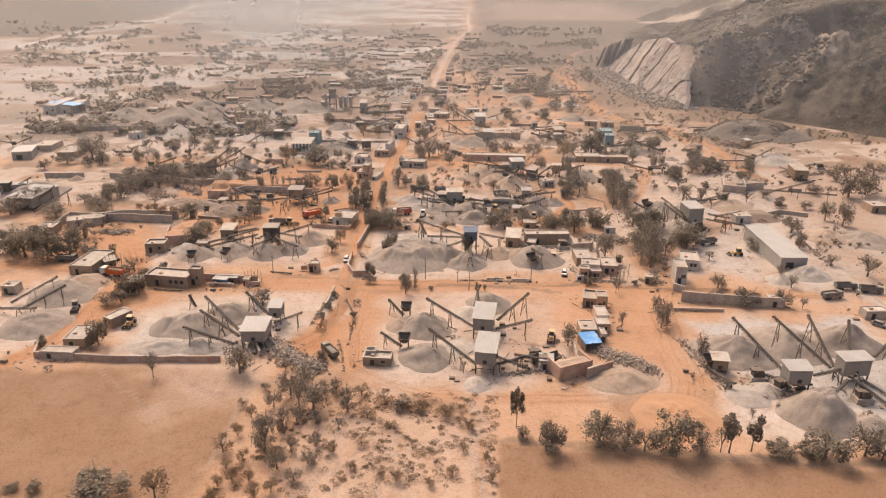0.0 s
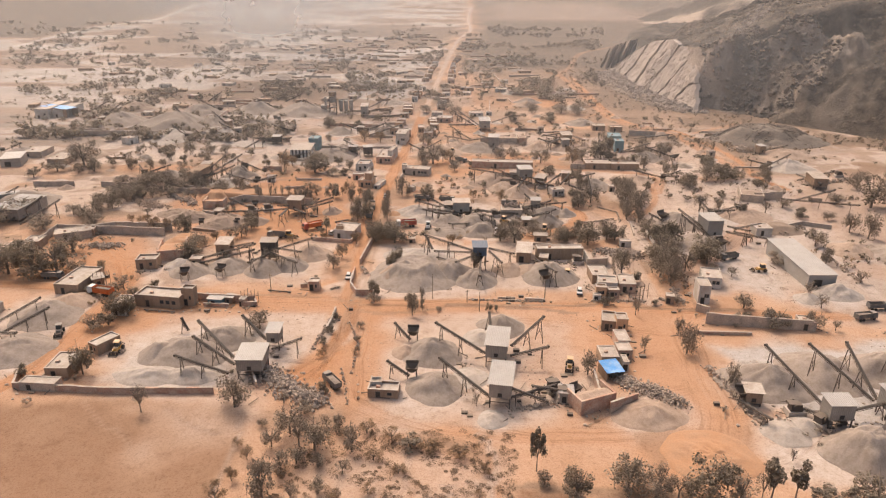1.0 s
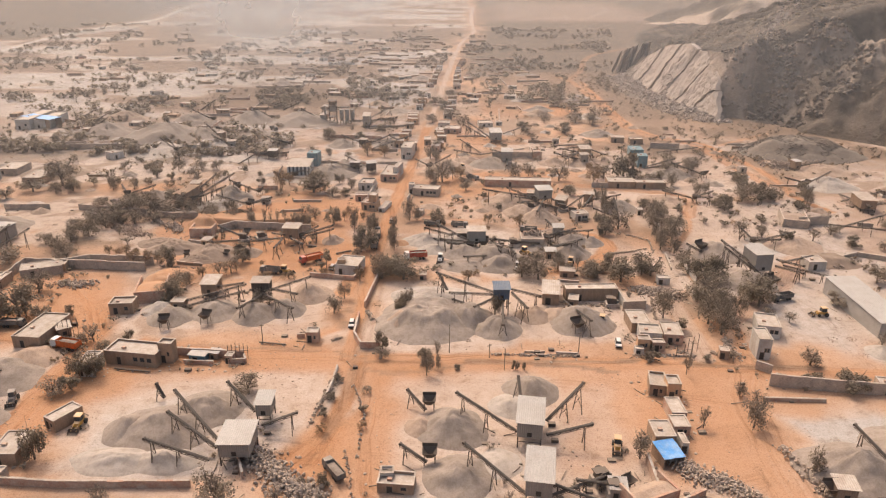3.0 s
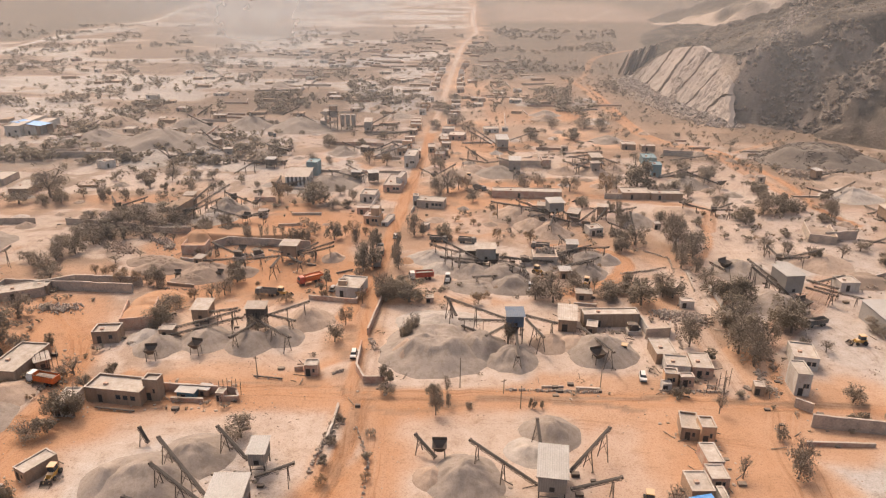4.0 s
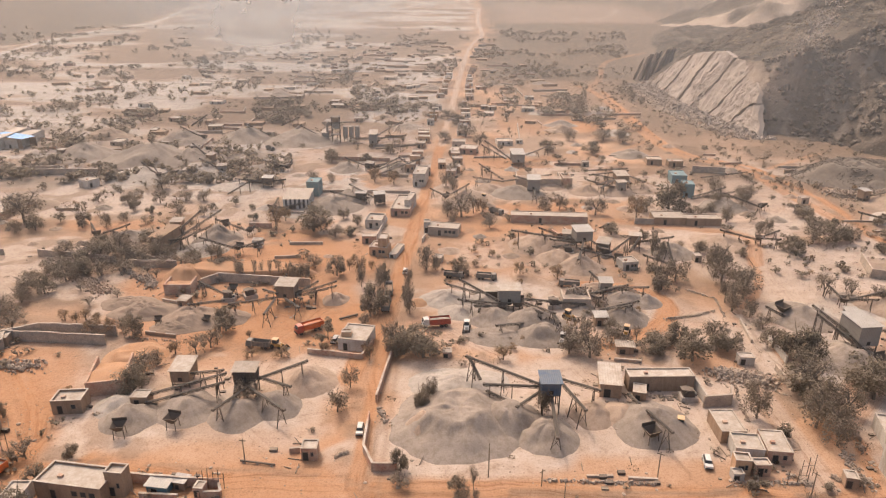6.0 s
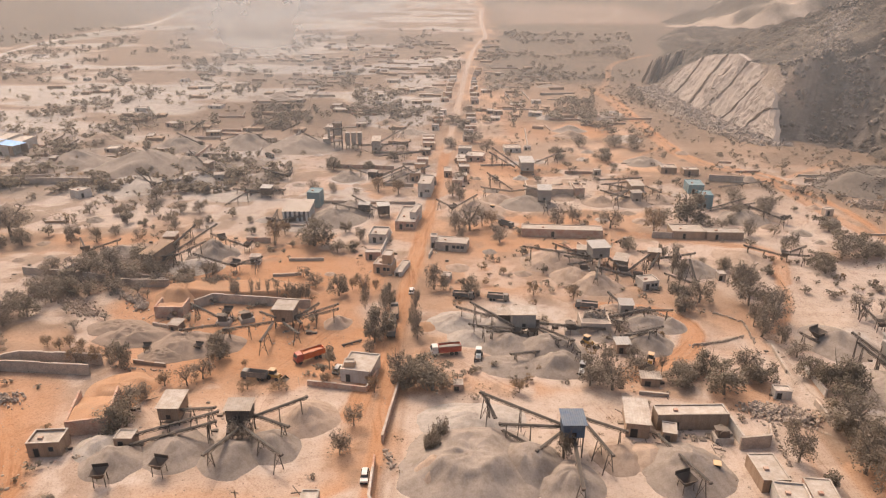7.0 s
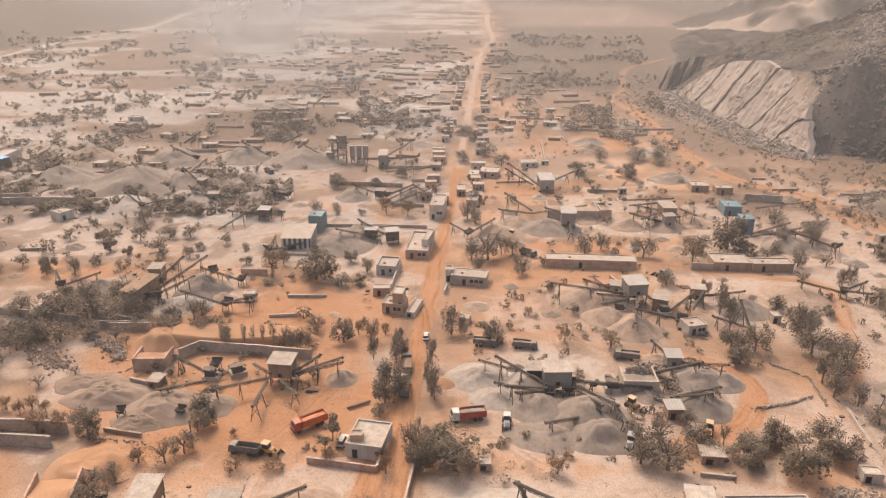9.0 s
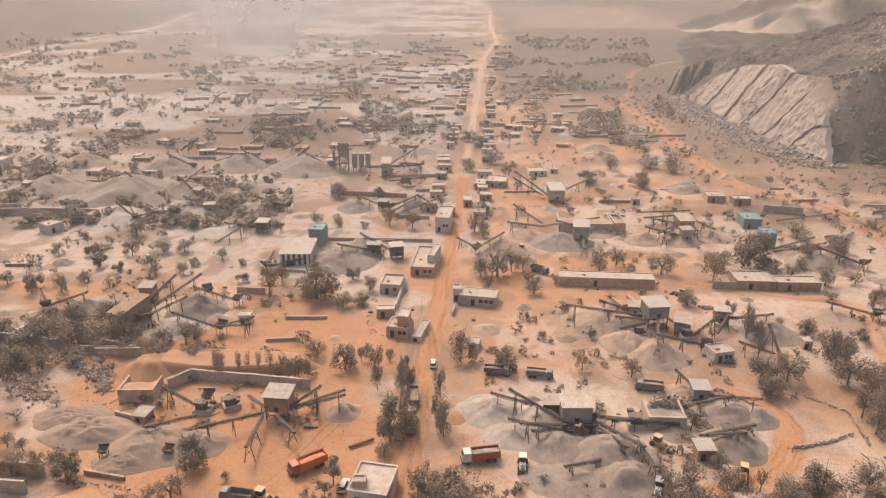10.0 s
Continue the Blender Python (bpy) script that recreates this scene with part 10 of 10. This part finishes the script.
for kind, count, seed in (("grey", 1500, 6), ("leafy", 700, 7), ("dry", 500, 8)):
    rr = random.Random(seed)
    spots = []
    while len(spots) < count:
        fy = 190 + 620 * rr.random()
        fx = rr.uniform(-0.65 * fy - 20, 0.62 * fy + 20)
        if abs(fx - road_x(fy)) < 8 or noise.noise((fx * 0.021, fy * 0.021, 2.5)) < 0.02 or noise.noise((fx * 0.07, fy * 0.07, 7.5)) < -0.1 or (fy < 250 and abs(fx) < 100):
            continue
        s = rr.uniform(1.2, 3.2)
        spots.append((fx, fy, s, s * rr.uniform(0.5, 0.9)))
    far_growth("low_scrub", kind, spots, "low dusty bushes scattered over bare ground")
n = 0
while n < 105:
    fy = 470 + 580 * rnd.random()
    fx = rnd.gauss(road_x(fy) - 50, 75 + 0.06 * fy)
    if abs(fx - road_x(fy)) < 10 or fx > 110 - (fy - 430) * 0.12 or fx < -0.6 * fy:
        continue
    house(round(fx, 1), round(fy, 1), rnd.uniform(4, 11), rnd.uniform(5, 10), rnd.uniform(1.9, 2.6), rnd.uniform(-12, 12), rnd.choice(("mud", "brick", "plaster", "stone")), "roof", 0.2, windows=rnd.randrange(3), clutter=False)
    n += 1
g = Geo()
for i in range(150):
    fy = 500 + 620 * rnd.random()
    fx = rnd.gauss(road_x(fy) - 60, 80 + 0.07 * fy)
    if abs(fx - road_x(fy)) < 16 or fx > 105 - (fy - 430) * 0.12 or fx < -0.6 * fy:
        continue
    m = pose(fx, fy, 0, 0, 0, rnd.uniform(-12, 12))
    a, b, h = rnd.uniform(2.0, 6.5), rnd.uniform(2.5, 5), rnd.uniform(1.2, 1.8)
    g.box(-a, -b, -0.2, a, b, h, m).box(-a - 0.1, -b - 0.1, h, a + 0.1, -b + 0.2, h + 0.3, m).box(-a * 0.3, -b - 0.06, 0, a * 0.1, -b + 0.1, 1.8, m)
whole("far_huts", g, M["mud"], "crowded low mud huts of the far settlement", "huts", "stuff")
fy = 425.0
while fy < 820:
    for s in (-1, 1):
        if rnd.random() < 0.72:
            w = rnd.uniform(3.5, 7)
            house(round(float(road_x(fy)) + s * (6.5 + w * 0.5 + rnd.uniform(0, 2.5)), 1), round(fy, 1), round(w, 1), rnd.uniform(4, 7), rnd.uniform(2.6, 4.4), rnd.uniform(-5, 5), rnd.choice(("mud", "brick", "plaster", "ochre")), "roof", 0.2, windows=1, clutter=False)
    fy += rnd.uniform(8, 16)
for i in range(110):
    fy = 420 + 520 * rnd.random()
    fx = road_x(fy) + rnd.choice((-1, -1, 1)) * rnd.uniform(12, 150)
    if fx > 100 - (fy - 430) * 0.12:
        continue
    L = rnd.uniform(15, 50)
    s = -1 if fx < road_x(fy) else 1
    if i % 5 < 2:
        end = (round(fx + rnd.uniform(-3, 3), 1), round(fy + L, 1))
    else:
        end = (round(fx + s * L * 0.7, 1), round(fy + rnd.uniform(-5, 5), 1))
    wall([(round(fx, 1), round(fy, 1)), end], rnd.choice((0.8, 1.2, 1.6)), rnd.choice(("brick", "stone")))
for i in range(34):
    fy = 430 + 330 * rnd.random()
    fx = road_x(fy) + rnd.choice((-1, -1, 1)) * rnd.uniform(20, 170)
    if fx < 90:
        heap(round(fx, 1), round(fy, 1), rnd.uniform(6, 11), rnd.uniform(5, 9), rnd.uniform(2.5, 4.5), 0, rnd.choice(("grey", "grey", "white", "tan")))

scrub = []
while len(scrub) < 1500:
    px, py = rnd.uniform(-330, 330), 200 + 650 * rnd.random()
    if abs(px - road_x(py)) > 8 and noise.noise((px * 0.02, py * 0.02, 9)) > 0.05:
        scrub.append((px, py, rnd.uniform(0.5, 1.6)))
tufts(scrub, 2, "scattered low dry scrub on dusty ground")


rr = random.Random(61)
spots = []
while len(spots) < 420:
    px, py = rr.uniform(85, 235), rr.uniform(365, 720)
    if px < float(hill_foot(py)) - 14 and noise.noise((px * 0.04, py * 0.04, 5)) > -0.1:
        s = rr.uniform(0.9, 3.4)
        spots.append((px, py, s, s * 0.7))
far_growth("low_scrub", "grey", spots, "low dusty bushes below the hill")
rr = random.Random(21)
spots = []
for q in HILL_SPOTS[:1700]:
    s = rr.uniform(0.9, 3.4)
    spots.append((q[0] + rr.uniform(-1, 1), q[1] + rr.uniform(-1, 1), s, s * 0.7, q[2] - 0.4))
far_growth("hill_scrub", "leafy", spots, "low dark scrub bushes over the rocky hillside")


def loose_stones(count, seed, mat, lo, hi, box):
    """Loose stones and rubbish strewn over the yards."""
    rr = random.Random(seed)
    g = Geo()
    while count:
        x, y = rr.uniform(box[0], box[1]), rr.uniform(box[2], box[3])
        if noise.noise((x * 0.05, y * 0.05, seed)) + 0.5 * noise.noise((x * 0.2, y * 0.2, seed)) < 0.15 or abs(x - road_x(y)) < 4:
            continue
        count -= 1
        s = rr.uniform(lo, hi)
        c, k = math.cos(x * 9), math.sin(x * 9)
        v, f = STONES[count % 6]
        g.add([(x + s * (a * c - b * k), y + s * (a * k + b * c), s * 0.7 * z) for a, b, z in v], f)
    return whole("loose_stones", g, M[mat], "loose stones and rubble strewn over the yards", "stones", "stuff")


rr = random.Random(29)
g = Geo()
for q in HILL_SPOTS[2600:3700]:
    s = rr.uniform(0.4, 1.0) * rr.uniform(0.6, 2.2)
    c, k = math.cos(q[0] * 9), math.sin(q[0] * 9)
    v, f = STONES[int(q[1]) % 6]
    g.add([(q[0] + s * (a * c - b * k), q[1] + s * (a * k + b * c), q[2] + s * z) for a, b, z in v], f)
whole("hill_boulders", g, M["crag"], "dark boulders strewn over the rocky hillside", "boulders", "stuff")
loose_stones(2600, 3, "tan", 0.08, 0.24, (-150, 150, 148, 420))
loose_stones(2600, 5, "brown", 0.08, 0.26, (-150, 150, 148, 420))
FOOT = [(135, 712), (133, 660), (134, 610), (138, 560), (146, 525), (158, 503)]
rubble(FOOT, 13, 600, 0.9, "rock", 2.0, 5, "grey scree spread below the cliff")
